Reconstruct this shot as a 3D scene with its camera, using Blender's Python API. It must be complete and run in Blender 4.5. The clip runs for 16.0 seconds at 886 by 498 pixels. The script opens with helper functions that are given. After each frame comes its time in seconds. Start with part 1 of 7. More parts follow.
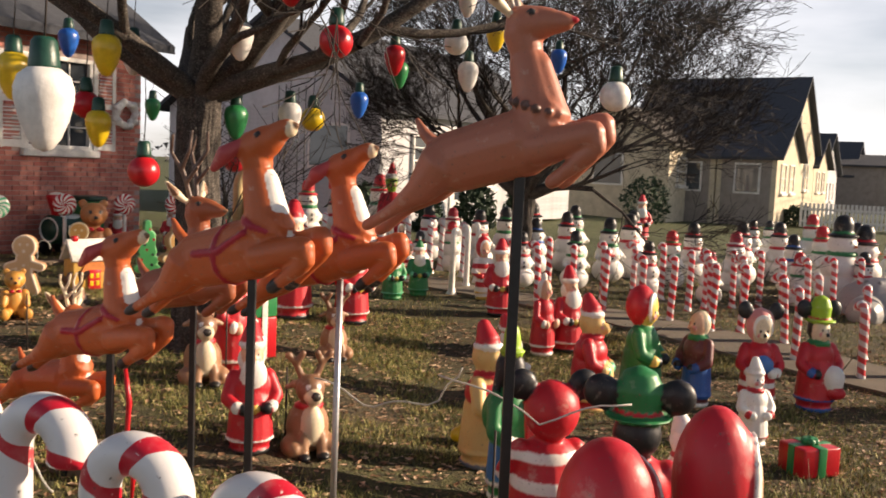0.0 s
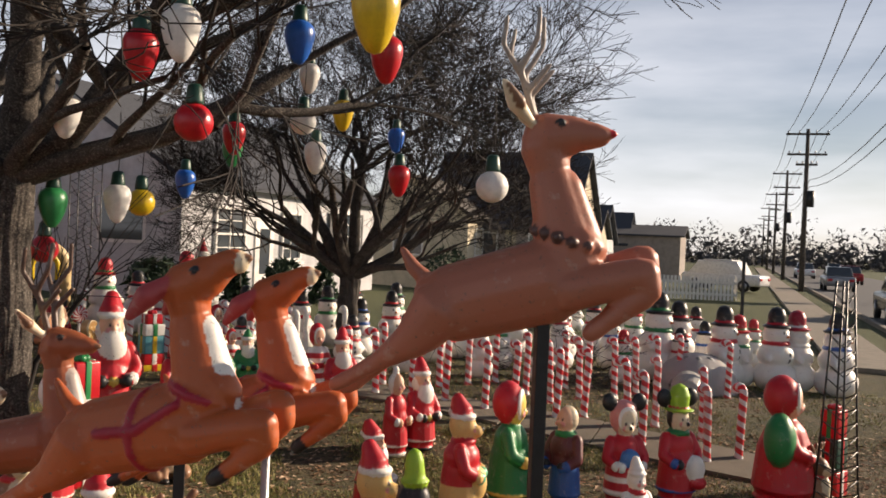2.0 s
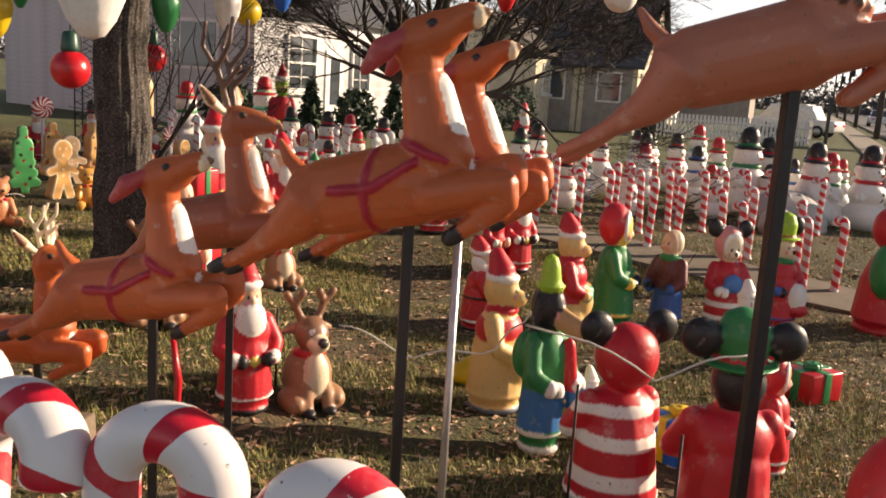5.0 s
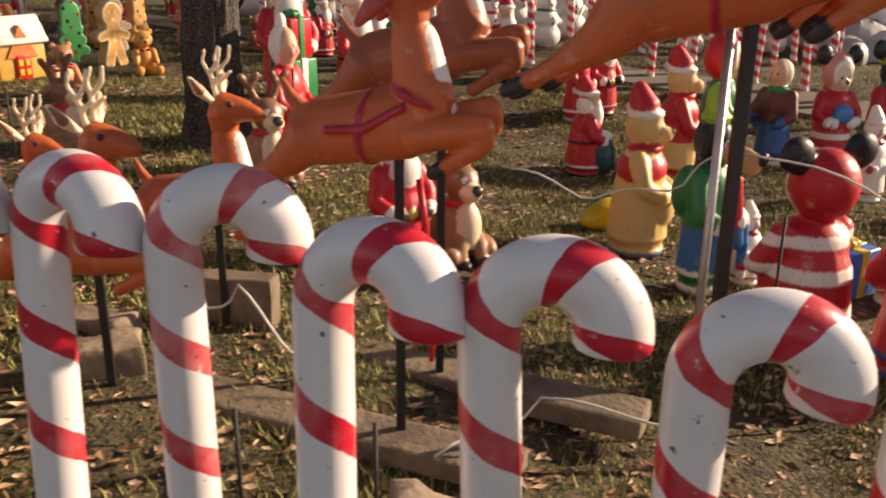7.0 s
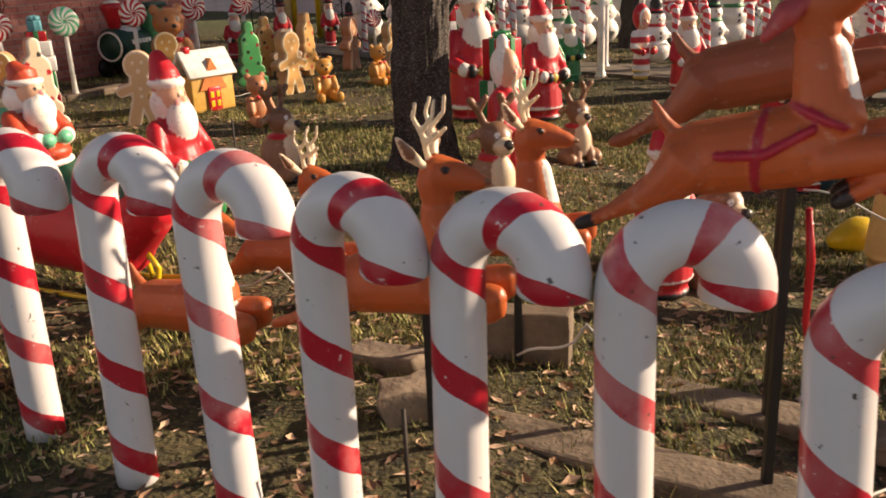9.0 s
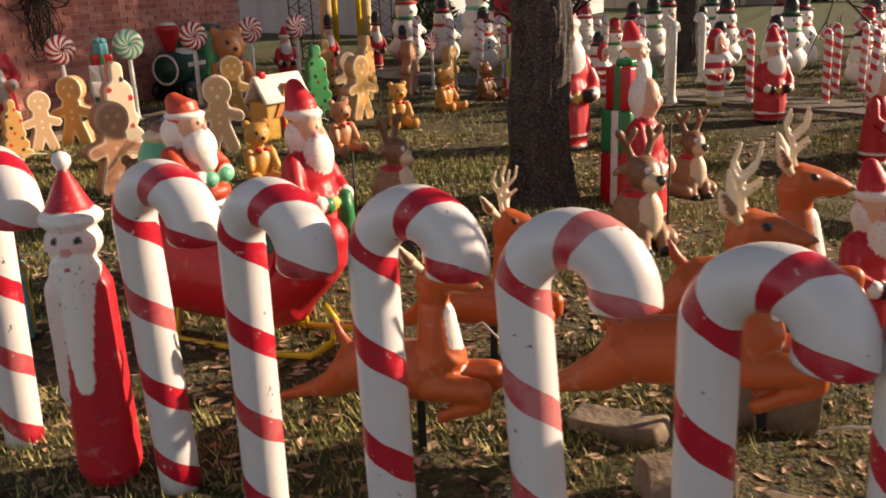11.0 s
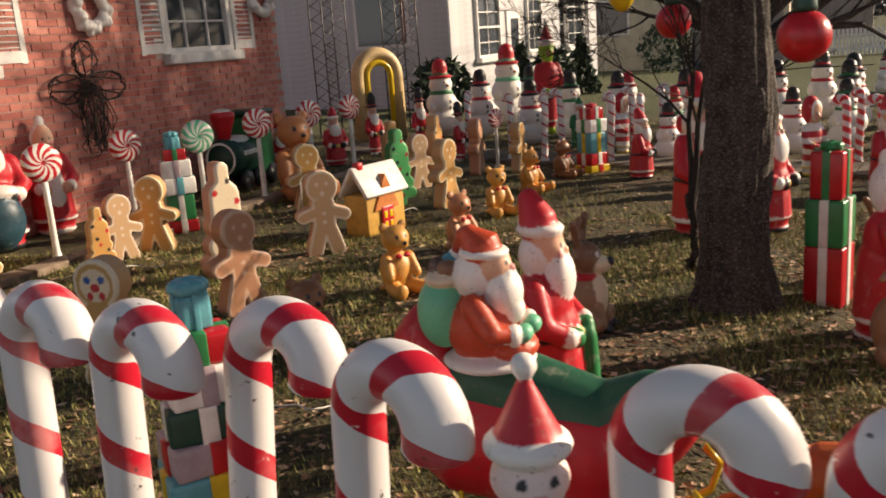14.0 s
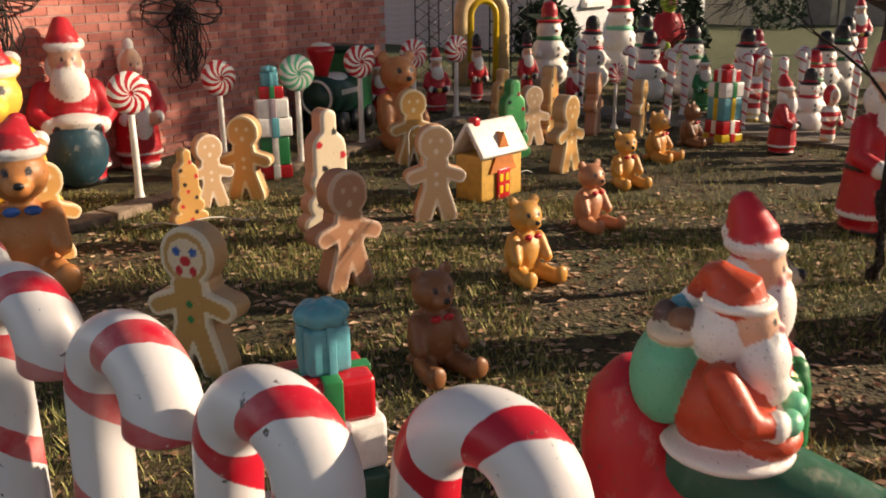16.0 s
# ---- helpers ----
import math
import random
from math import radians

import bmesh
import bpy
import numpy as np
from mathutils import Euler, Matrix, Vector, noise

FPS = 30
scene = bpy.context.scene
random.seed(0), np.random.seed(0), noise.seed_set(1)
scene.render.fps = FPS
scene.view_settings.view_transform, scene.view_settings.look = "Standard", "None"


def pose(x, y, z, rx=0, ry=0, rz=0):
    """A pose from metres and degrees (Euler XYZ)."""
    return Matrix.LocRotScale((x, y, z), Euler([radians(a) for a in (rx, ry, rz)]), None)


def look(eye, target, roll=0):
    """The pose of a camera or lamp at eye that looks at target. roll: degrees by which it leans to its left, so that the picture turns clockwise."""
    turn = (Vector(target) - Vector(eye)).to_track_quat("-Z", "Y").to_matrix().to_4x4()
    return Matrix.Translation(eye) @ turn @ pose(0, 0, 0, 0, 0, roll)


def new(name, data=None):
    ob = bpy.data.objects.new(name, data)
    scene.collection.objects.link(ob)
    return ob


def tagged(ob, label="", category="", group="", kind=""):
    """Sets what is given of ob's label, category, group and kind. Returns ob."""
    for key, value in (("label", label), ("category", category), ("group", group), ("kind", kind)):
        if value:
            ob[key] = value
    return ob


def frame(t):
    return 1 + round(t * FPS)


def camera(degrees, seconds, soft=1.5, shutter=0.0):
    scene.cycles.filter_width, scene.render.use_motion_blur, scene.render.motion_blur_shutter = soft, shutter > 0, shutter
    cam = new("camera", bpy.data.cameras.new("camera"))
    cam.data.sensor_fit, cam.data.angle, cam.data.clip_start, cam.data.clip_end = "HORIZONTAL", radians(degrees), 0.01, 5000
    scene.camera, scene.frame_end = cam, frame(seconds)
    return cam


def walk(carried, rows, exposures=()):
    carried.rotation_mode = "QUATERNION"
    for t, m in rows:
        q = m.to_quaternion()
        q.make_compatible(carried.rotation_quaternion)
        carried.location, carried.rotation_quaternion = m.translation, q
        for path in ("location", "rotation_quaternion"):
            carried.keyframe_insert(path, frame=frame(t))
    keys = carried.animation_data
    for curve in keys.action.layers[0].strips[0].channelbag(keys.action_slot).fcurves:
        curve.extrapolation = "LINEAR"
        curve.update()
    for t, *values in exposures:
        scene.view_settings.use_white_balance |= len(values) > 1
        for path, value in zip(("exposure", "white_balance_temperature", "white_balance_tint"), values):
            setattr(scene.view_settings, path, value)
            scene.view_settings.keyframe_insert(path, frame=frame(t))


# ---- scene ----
cam = camera(52.7, 16.0, soft=1.7, shutter=0.3)
PATH = [
    (0, (0.157, -0.097, 1.541), (0.129, 2.134, 1.338), 2.5),
    (0.5, (0.012, 0.088, 1.557), (0.124, 2.32, 1.391), 3.2),
    (1, (-0.177, 0.222, 1.62), (0.072, 2.443, 1.458), 2.5),
    (1.5, (-0.318, 0.374, 1.668), (0.066, 2.579, 1.572), 2.6),
    (2, (-0.379, 0.571, 1.711), (0.113, 2.756, 1.695), 2.5),
    (2.5, (-0.438, 0.664, 1.692), (0.096, 2.837, 1.588), 3.2),
    (3, (-0.48, 0.675, 1.682), (0.017, 2.853, 1.509), 3.5),
    (3.2, (-0.502, 0.687, 1.674), (-0.035, 2.868, 1.485), 3.9),
    (5.3, (-0.823, 0.72, 1.447), (-0.449, 2.882, 0.993), 3.7),
    (5.5, (-0.848, 0.785, 1.412), (-0.456, 2.938, 0.931), 3.5),
    (6, (-0.965, 0.992, 1.325), (-0.538, 3.114, 0.745), 3.4),
    (6.5, (-1.2, 1.128, 1.284), (-0.762, 3.214, 0.598), 2.7),
    (7, (-1.448, 1.062, 1.322), (-1.091, 3.143, 0.572), 0.5),
    (7.5, (-1.603, 1.054, 1.324), (-1.424, 3.149, 0.551), -0.1),
    (8, (-1.755, 1.16, 1.306), (-1.674, 3.265, 0.542), -2.0),
    (8.5, (-1.902, 1.289, 1.309), (-1.838, 3.406, 0.582), -2.7),
    (9, (-2.089, 1.329, 1.32), (-2.004, 3.454, 0.616), -2.7),
    (9.5, (-2.283, 1.371, 1.333), (-2.185, 3.5, 0.644), -2.0),
    (9.7, (-2.34, 1.411, 1.327), (-2.25, 3.541, 0.641), -1.7),
    (11.8, (-3.161, 1.939, 1.419), (-3.024, 4.092, 0.82), -3.7),
    (12, (-3.236, 2.01, 1.436), (-3.088, 4.169, 0.857), -4.0),
    (12.5, (-3.41, 2.111, 1.469), (-3.261, 4.274, 0.907), -4.0),
    (13, (-3.664, 2.218, 1.497), (-3.488, 4.381, 0.943), -4.6),
    (13.5, (-3.832, 2.369, 1.501), (-3.605, 4.53, 0.961), -4.6),
    (14, (-3.974, 2.548, 1.522), (-3.777, 4.72, 1.009), -4.2),
    (14.5, (-4.162, 2.728, 1.509), (-4.028, 4.902, 0.987), -3.6),
    (15, (-4.295, 2.847, 1.529), (-4.146, 5.012, 0.97), -2.7),
    (15.5, (-4.311, 3.081, 1.531), (-4.18, 5.234, 0.924), -1.1),
    (16, (-4.26, 3.366, 1.55), (-4.235, 5.509, 0.9), -0.6),
]
walk(cam, [(t, look(eye, target, roll)) for t, eye, target, roll in PATH],
     [(0, 0.8, 7150, 17), (1.5, 0.7, 7000, 16), (2.0, 0.56, 6900, 16), (3.2, 0.56, 7000, 17), (5.5, 1.0, 7450, 19), (6.0, 0.84, 7500, 20), (9.0, 0.82, 7450, 19), (12.0, 0.7, 7350, 18), (13.5, 0.68, 7150, 17), (14.5, 0.54, 7150, 16), (15.2, 0.52, 7200, 16), (16, 0.66, 7200, 16)])

# ---- light ----
SUN_AZ, SUN_EL = 10.0, 20.0          # degrees from +x towards +y, and above the horizon
world = bpy.data.worlds.new("sky_world")
scene.world = world
world.use_nodes = True
wn = world.node_tree
wn.nodes.clear()
sky = wn.nodes.new("ShaderNodeTexSky")
sky.sky_type, sky.sun_disc = "NISHITA", False
sky.sun_elevation, sky.sun_rotation = radians(SUN_EL), radians(90 - SUN_AZ)
sky.dust_density, sky.ozone_density, sky.air_density = 0.6, 1.6, 0.9
cl_co = wn.nodes.new("ShaderNodeTexCoord")
cl_map = wn.nodes.new("ShaderNodeMapping")
cl_map.inputs["Scale"].default_value = (1.0, 1.0, 5.0)
cl_noise = wn.nodes.new("ShaderNodeTexNoise")
cl_noise.inputs["Scale"].default_value, cl_noise.inputs["Detail"].default_value = 2.2, 6
cl_ramp = wn.nodes.new("ShaderNodeMapRange")
cl_ramp.inputs["From Min"].default_value, cl_ramp.inputs["From Max"].default_value = 0.3, 0.66
cl_ramp.inputs["To Min"].default_value, cl_ramp.inputs["To Max"].default_value = 0.15, 0.85
cl_mix = wn.nodes.new("ShaderNodeMix")
cl_mix.data_type = "RGBA"
cl_mix.inputs["B"].default_value = (15.5, 16.4, 17.6, 1)
bg = wn.nodes.new("ShaderNodeBackground")
bg.inputs["Strength"].default_value = 0.05
wo = wn.nodes.new("ShaderNodeOutputWorld")
wl = wn.links.new
wl(cl_co.outputs["Generated"], cl_map.inputs["Vector"])
wl(cl_map.outputs["Vector"], cl_noise.inputs["Vector"])
wl(cl_noise.outputs["Fac"], cl_ramp.inputs["Value"])
# the haze and cloud lie low, the zenith is clearer
cl_sep = wn.nodes.new("ShaderNodeSeparateXYZ")
cl_low = wn.nodes.new("ShaderNodeMapRange")
cl_low.inputs["From Min"].default_value, cl_low.inputs["From Max"].default_value = 0.05, 0.5
cl_low.inputs["To Min"].default_value, cl_low.inputs["To Max"].default_value = 1.0, 0.08
cl_mul = wn.nodes.new("ShaderNodeMath")
cl_mul.operation = "MULTIPLY"
wl(cl_co.outputs["Generated"], cl_sep.inputs["Vector"])
wl(cl_sep.outputs["Z"], cl_low.inputs["Value"])
wl(cl_ramp.outputs["Result"], cl_mul.inputs[0])
wl(cl_low.outputs["Result"], cl_mul.inputs[1])
wl(cl_mul.outputs["Value"], cl_mix.inputs["Factor"])
wl(sky.outputs["Color"], cl_mix.inputs["A"])
wl(cl_mix.outputs["Result"], bg.inputs["Color"])
wl(bg.outputs["Background"], wo.inputs["Surface"])
sun = new("sun", bpy.data.lights.new("sun", "SUN"))
sun.data.energy, sun.data.angle, sun.data.color = 5.0, radians(0.55), (1.0, 0.85, 0.66)
ca, sa, ce, se = math.cos(radians(SUN_AZ)), math.sin(radians(SUN_AZ)), math.cos(radians(SUN_EL)), math.sin(radians(SUN_EL))
sun.matrix_world = look((40 * ca * ce, 40 * sa * ce, 40 * se), (0, 0, 0))

# ---- plan ----
K = 1.12                              # plan units to metres


def gz(x, y):
    """Height of the lawn in metres at a place in metres."""
    x, y = max(-9.0, min(9.0, x)) / K, max(-2.0, min(20.0, y)) / K
    ease = lambda v: (lambda c: c * c * (3 - 2 * c))(max(0.0, min(1.0, v)))
    hollow = 0.24 * ease((x + 1.7) / 2.2) * (1 - ease((y - 7.0) / 2.2))     # the lawn dips beside the street
    return K * (-0.09 - 0.03 * x + 0.008 * (y - 5)) - hollow


# ---- materials ----
def material(name):
    m = bpy.data.materials.new(name)
    m.use_nodes = True
    nt = m.node_tree
    return m, nt, nt.nodes["Principled BSDF"]


def node(nt, kind, **inputs):
    n = nt.nodes.new(kind)
    for key, value in inputs.items():
        n.inputs[key.replace("_", " ")].default_value = value
    return n


def noise_mix(nt, coord, scale, lo, hi, a, b, detail=5.0):
    """A colour socket: a (tuple or socket) mixed with b where the noise lies above lo."""
    n = node(nt, "ShaderNodeTexNoise", Scale=scale, Detail=detail, Roughness=0.6)
    nt.links.new(coord, n.inputs["Vector"])
    r = node(nt, "ShaderNodeMapRange")
    r.inputs["From Min"].default_value, r.inputs["From Max"].default_value = lo, hi
    nt.links.new(n.outputs["Fac"], r.inputs["Value"])
    mx = nt.nodes.new("ShaderNodeMix")
    mx.data_type = "RGBA"
    nt.links.new(r.outputs["Result"], mx.inputs["Factor"])
    for slot, c in (("A", a), ("B", b)):
        if isinstance(c, tuple):
            mx.inputs[slot].default_value = (*c, 1)
        else:
            nt.links.new(c, mx.inputs[slot])
    return mx.outputs["Result"]


def bump(nt, bsdf, coord, scale, strength, distance=0.01):
    n = node(nt, "ShaderNodeTexNoise", Scale=scale, Detail=6.0)
    nt.links.new(coord, n.inputs["Vector"])
    b = node(nt, "ShaderNodeBump", Strength=strength, Distance=distance)
    nt.links.new(n.outputs["Fac"], b.inputs["Height"])
    nt.links.new(b.outputs["Normal"], bsdf.inputs["Normal"])


def plain(name, colour, dark=None, rough=0.6, scale=9.0, metal=0.0, bumpy=0.15, bscale=60.0, second=None):
    m, nt, p = material(name)
    co = nt.nodes.new("ShaderNodeTexCoord").outputs["Object"]
    dark = dark or tuple(c * 0.72 for c in colour)
    base = noise_mix(nt, co, scale, 0.42, 0.7, colour, dark)
    base = noise_mix(nt, co, scale * 7, 0.5, 0.75, base, second or tuple(c * 0.85 for c in colour))
    nt.links.new(base, p.inputs["Base Color"])
    p.inputs["Roughness"].default_value, p.inputs["Metallic"].default_value = rough, metal
    bump(nt, p, co, bscale, bumpy)
    return m


def painted_plastic():
    """Blow-moulded plastic: the paint is in the mesh, with scuffs, faded patches and grime."""
    m, nt, p = material("painted_plastic")
    co = nt.nodes.new("ShaderNodeTexCoord").outputs["Object"]
    at = nt.nodes.new("ShaderNodeAttribute")
    at.attribute_name = "paint"
    c = noise_mix(nt, co, 14.0, 0.60, 0.74, at.outputs["Color"], (0.62, 0.55, 0.45))
    half = nt.nodes.new("ShaderNodeMix")
    half.data_type = "RGBA"
    half.inputs["Factor"].default_value = 0.3
    nt.links.new(at.outputs["Color"], half.inputs["A"])
    nt.links.new(c, half.inputs["B"])
    c = noise_mix(nt, co, 60.0, 0.62, 0.72, half.outputs["Result"], (0.14, 0.10, 0.075))
    nt.links.new(c, p.inputs["Base Color"])
    r = node(nt, "ShaderNodeTexNoise", Scale=25.0)
    nt.links.new(co, r.inputs["Vector"])
    rr = node(nt, "ShaderNodeMapRange")
    rr.inputs["To Min"].default_value, rr.inputs["To Max"].default_value = 0.3, 0.6
    nt.links.new(r.outputs["Fac"], rr.inputs["Value"])
    nt.links.new(rr.outputs["Result"], p.inputs["Roughness"])
    p.inputs["Subsurface Weight"].default_value = 0.08
    p.inputs["Subsurface Radius"].default_value = (0.02, 0.015, 0.01)
    bump(nt, p, co, 45.0, 0.18, 0.006)
    return m


def cane_plastic(name, turns, share, red=(0.50, 0.012, 0.03), white=(0.68, 0.665, 0.66)):
    """White plastic with worn red bands that wind round the tube; u runs round it, v along it in turns."""
    m, nt, p = material(name)
    uv = nt.nodes.new("ShaderNodeUVMap").outputs["UV"]
    co = nt.nodes.new("ShaderNodeTexCoord").outputs["Object"]
    inf = nt.nodes.new("ShaderNodeObjectInfo")
    sep = nt.nodes.new("ShaderNodeSeparateXYZ")
    nt.links.new(uv, sep.inputs["Vector"])

    def calc(op, a, b):
        n = nt.nodes.new("ShaderNodeMath")
        n.operation = op
        for i, v in enumerate((a, b)):
            if isinstance(v, float):
                n.inputs[i].default_value = v
            else:
                nt.links.new(v, n.inputs[i])
        return n.outputs["Value"]
    wob = node(nt, "ShaderNodeTexNoise", Scale=18.0)
    nt.links.new(co, wob.inputs["Vector"])
    s = calc("ADD", calc("MULTIPLY", sep.outputs["Y"], turns), sep.outputs["X"])
    s = calc("ADD", s, calc("MULTIPLY", wob.outputs["Fac"], 0.06))
    s = calc("FRACT", calc("ADD", s, 0.283), 0.0)
    band = calc("LESS_THAN", s, share)
    shift = nt.nodes.new("ShaderNodeVectorMath")
    nt.links.new(co, shift.inputs[0])
    comb = nt.nodes.new("ShaderNodeCombineXYZ")
    for k in "XYZ":
        nt.links.new(calc("MULTIPLY", inf.outputs["Random"], 17.0), comb.inputs[k])
    nt.links.new(comb.outputs["Vector"], shift.inputs[1])
    sc = shift.outputs["Vector"]
    redc = noise_mix(nt, sc, 9.0, 0.6, 0.78, red, (0.56, 0.12, 0.12))
    redc = noise_mix(nt, sc, 40.0, 0.655, 0.7, redc, (0.75, 0.6, 0.56))
    # some canes are bleached more than the others
    old = nt.nodes.new("ShaderNodeMix")
    old.data_type = "RGBA"
    nt.links.new(calc("MULTIPLY", calc("GREATER_THAN", inf.outputs["Random"], 0.8), 0.4), old.inputs["Factor"])
    nt.links.new(redc, old.inputs["A"])
    nt.links.new(noise_mix(nt, sc, 6.0, 0.42, 0.6, redc, (0.7, 0.45, 0.42)), old.inputs["B"])
    redc = old.outputs["Result"]
    mx = nt.nodes.new("ShaderNodeMix")
    mx.data_type = "RGBA"
    mx.inputs["A"].default_value = (*white, 1)
    nt.links.new(band, mx.inputs["Factor"])
    nt.links.new(redc, mx.inputs["B"])
    c = noise_mix(nt, sc, 5.0, 0.5, 0.8, mx.outputs["Result"], (0.66, 0.6, 0.55))
    half = nt.nodes.new("ShaderNodeMix")
    half.data_type = "RGBA"
    half.inputs["Factor"].default_value = 0.35
    nt.links.new(mx.outputs["Result"], half.inputs["A"])
    nt.links.new(c, half.inputs["B"])
    c = noise_mix(nt, sc, 33.0, 0.665, 0.71, half.outputs["Result"], (0.07, 0.06, 0.05))
    nt.links.new(c, p.inputs["Base Color"])
    p.inputs["Roughness"].default_value = 0.32
    p.inputs["Subsurface Weight"].default_value = 0.1
    p.inputs["Subsurface Radius"].default_value = (0.02, 0.015, 0.012)
    bump(nt, p, co, 30.0, 0.12, 0.006)
    return m


def lawn_material():
    m, nt, p = material("lawn")
    co = nt.nodes.new("ShaderNodeTexCoord").outputs["Object"]
    c = noise_mix(nt, co, 1.1, 0.4, 0.65, (0.062, 0.062, 0.017), (0.1, 0.07, 0.036))
    # greener turf on the neighbours' side
    sep = nt.nodes.new("ShaderNodeSeparateXYZ")
    nt.links.new(co, sep.inputs["Vector"])
    far = nt.nodes.new("ShaderNodeMapRange")
    far.inputs["From Min"].default_value, far.inputs["From Max"].default_value = 16.0, 19.0
    nt.links.new(sep.outputs["Y"], far.inputs["Value"])
    turf = nt.nodes.new("ShaderNodeMix")
    turf.data_type = "RGBA"
    turf.inputs["B"].default_value = (0.08, 0.10, 0.028, 1)
    nt.links.new(far.outputs["Result"], turf.inputs["Factor"])
    nt.links.new(c, turf.inputs["A"])
    c = noise_mix(nt, co, 14.0, 0.45, 0.65, turf.outputs["Result"], (0.018, 0.016, 0.007))
    c = noise_mix(nt, co, 60.0, 0.55, 0.7, c, (0.2, 0.15, 0.075))
    nt.links.new(c, p.inputs["Base Color"])
    p.inputs["Roughness"].default_value = 0.95
    bump(nt, p, co, 45.0, 0.9, 0.03)
    return m


def random_colour(name, a, b, rough=0.8, c=None):
    """One colour per loose piece, between a and b."""
    m, nt, p = material(name)
    g = nt.nodes.new("ShaderNodeNewGeometry")
    ramp = nt.nodes.new("ShaderNodeValToRGB")
    ramp.color_ramp.elements[0].color, ramp.color_ramp.elements[1].color = (*a, 1), (*b, 1)
    if c:
        e = ramp.color_ramp.elements.new(0.5)
        e.color = (*c, 1)
    nt.links.new(g.outputs["Random Per Island"], ramp.inputs["Fac"])
    nt.links.new(ramp.outputs["Color"], p.inputs["Base Color"])
    p.inputs["Roughness"].default_value = rough
    return m


def brick_material():
    m, nt, p = material("brick")
    inf = nt.nodes.new("ShaderNodeObjectInfo")
    g = nt.nodes.new("ShaderNodeNewGeometry")
    add = nt.nodes.new("ShaderNodeMath")
    add.operation = "ADD"
    nt.links.new(inf.outputs["Random"], add.inputs[0])
    nt.links.new(g.outputs["Random Per Island"], add.inputs[1])
    fr = nt.nodes.new("ShaderNodeMath")
    fr.operation = "FRACT"
    nt.links.new(add.outputs["Value"], fr.inputs[0])
    ramp = nt.nodes.new("ShaderNodeValToRGB")
    ramp.color_ramp.elements[0].color, ramp.color_ramp.elements[1].color = (0.45, 0.14, 0.11, 1), (0.64, 0.28, 0.22, 1)
    nt.links.new(fr.outputs["Value"], ramp.inputs["Fac"])
    co = g.outputs["Position"]
    c = noise_mix(nt, co, 22.0, 0.5, 0.72, ramp.outputs["Color"], (0.36, 0.12, 0.1))
    nt.links.new(c, p.inputs["Base Color"])
    p.inputs["Roughness"].default_value = 0.9
    bump(nt, p, co, 120.0, 0.4, 0.004)
    return m


def glass_material():
    m, nt, p = material("window_glass")
    p.inputs["Base Color"].default_value = (0.05, 0.06, 0.07, 1)
    p.inputs["Roughness"].default_value = 0.04
    p.inputs["Specular IOR Level"].default_value = 0.8
    return m


PLASTIC = painted_plastic()
CANE = cane_plastic("cane_plastic", 1.0, 0.28)
CANE_THIN = cane_plastic("thin_striped_plastic", 1.0, 0.2)
CANE_BOLD = cane_plastic("bold_striped_plastic", 1.0, 0.5, red=(0.6, 0.02, 0.03))
WHITE_PLASTIC = plain("white_plastic", (0.8, 0.78, 0.72), rough=0.4)
LAWN = lawn_material()
LEAF = random_colour("dead_leaf", (0.06, 0.03, 0.016), (0.7, 0.5, 0.34), c=(0.3, 0.165, 0.085))
BLADE = random_colour("grass_blade", (0.045, 0.065, 0.012), (0.55, 0.48, 0.19), c=(0.2, 0.205, 0.048))
BRICK = brick_material()
MORTAR = plain("mortar", (0.46, 0.36, 0.32), rough=0.95, scale=20)
WHITE_WOOD = plain("white_painted_wood", (0.78, 0.76, 0.72), rough=0.5, scale=5)
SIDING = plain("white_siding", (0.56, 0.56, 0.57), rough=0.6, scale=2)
TAN = plain("tan_stucco", (0.6, 0.52, 0.38), rough=0.9, scale=3)
# grey of the low building, and shade put into the colour of house sides
GREY_SHADE_WALL = plain("grey_and_shade_siding", (0.3, 0.26, 0.23), rough=0.8, scale=3)
SHINGLE = plain("dark_shingles", (0.055, 0.06, 0.072), rough=0.95, scale=12, bumpy=0.5, bscale=30)
GLASS = glass_material()
BARK = plain("bark", (0.055, 0.046, 0.039), dark=(0.018, 0.014, 0.012), rough=0.95, scale=11, bumpy=1.0, bscale=26, second=(0.22, 0.195, 0.165))
TWIG = plain("twig_bark", (0.026, 0.021, 0.018), rough=0.9, scale=20)
BLACK_METAL = plain("black_painted_metal", (0.012, 0.012, 0.013), rough=0.45, scale=20)
GALV = plain("galvanised_metal", (0.45, 0.45, 0.46), rough=0.4, metal=0.8)
TIMBER = plain("weathered_timber", (0.21, 0.16, 0.11), dark=(0.1, 0.075, 0.05), rough=0.9, scale=6, bumpy=0.7, bscale=40)
STONE = plain("rough_stone", (0.27, 0.21, 0.15), dark=(0.14, 0.1, 0.07), rough=0.95, scale=9, bumpy=1.0, bscale=25)
ASPHALT = plain("asphalt", (0.09, 0.09, 0.092), rough=0.9, scale=2)
CONCRETE = plain("concrete", (0.24, 0.205, 0.16), rough=0.9, scale=4)
# walkway concrete, its colour darkened for the shade among the figures
WALK = plain("shade_darkened_concrete", (0.15, 0.125, 0.095), rough=0.95, scale=3, bumpy=0.4)
RED = plain("red_plastic", (0.52, 0.012, 0.02), rough=0.3)
GREEN = plain("green_plastic", (0.02, 0.22, 0.07), rough=0.35)
DARKGREEN = plain("dark_green_plastic", (0.01, 0.06, 0.04), rough=0.4)
BLUE = plain("blue_plastic", (0.015, 0.12, 0.5), rough=0.3)
YELLOW = plain("yellow_plastic", (0.7, 0.48, 0.02), rough=0.3)
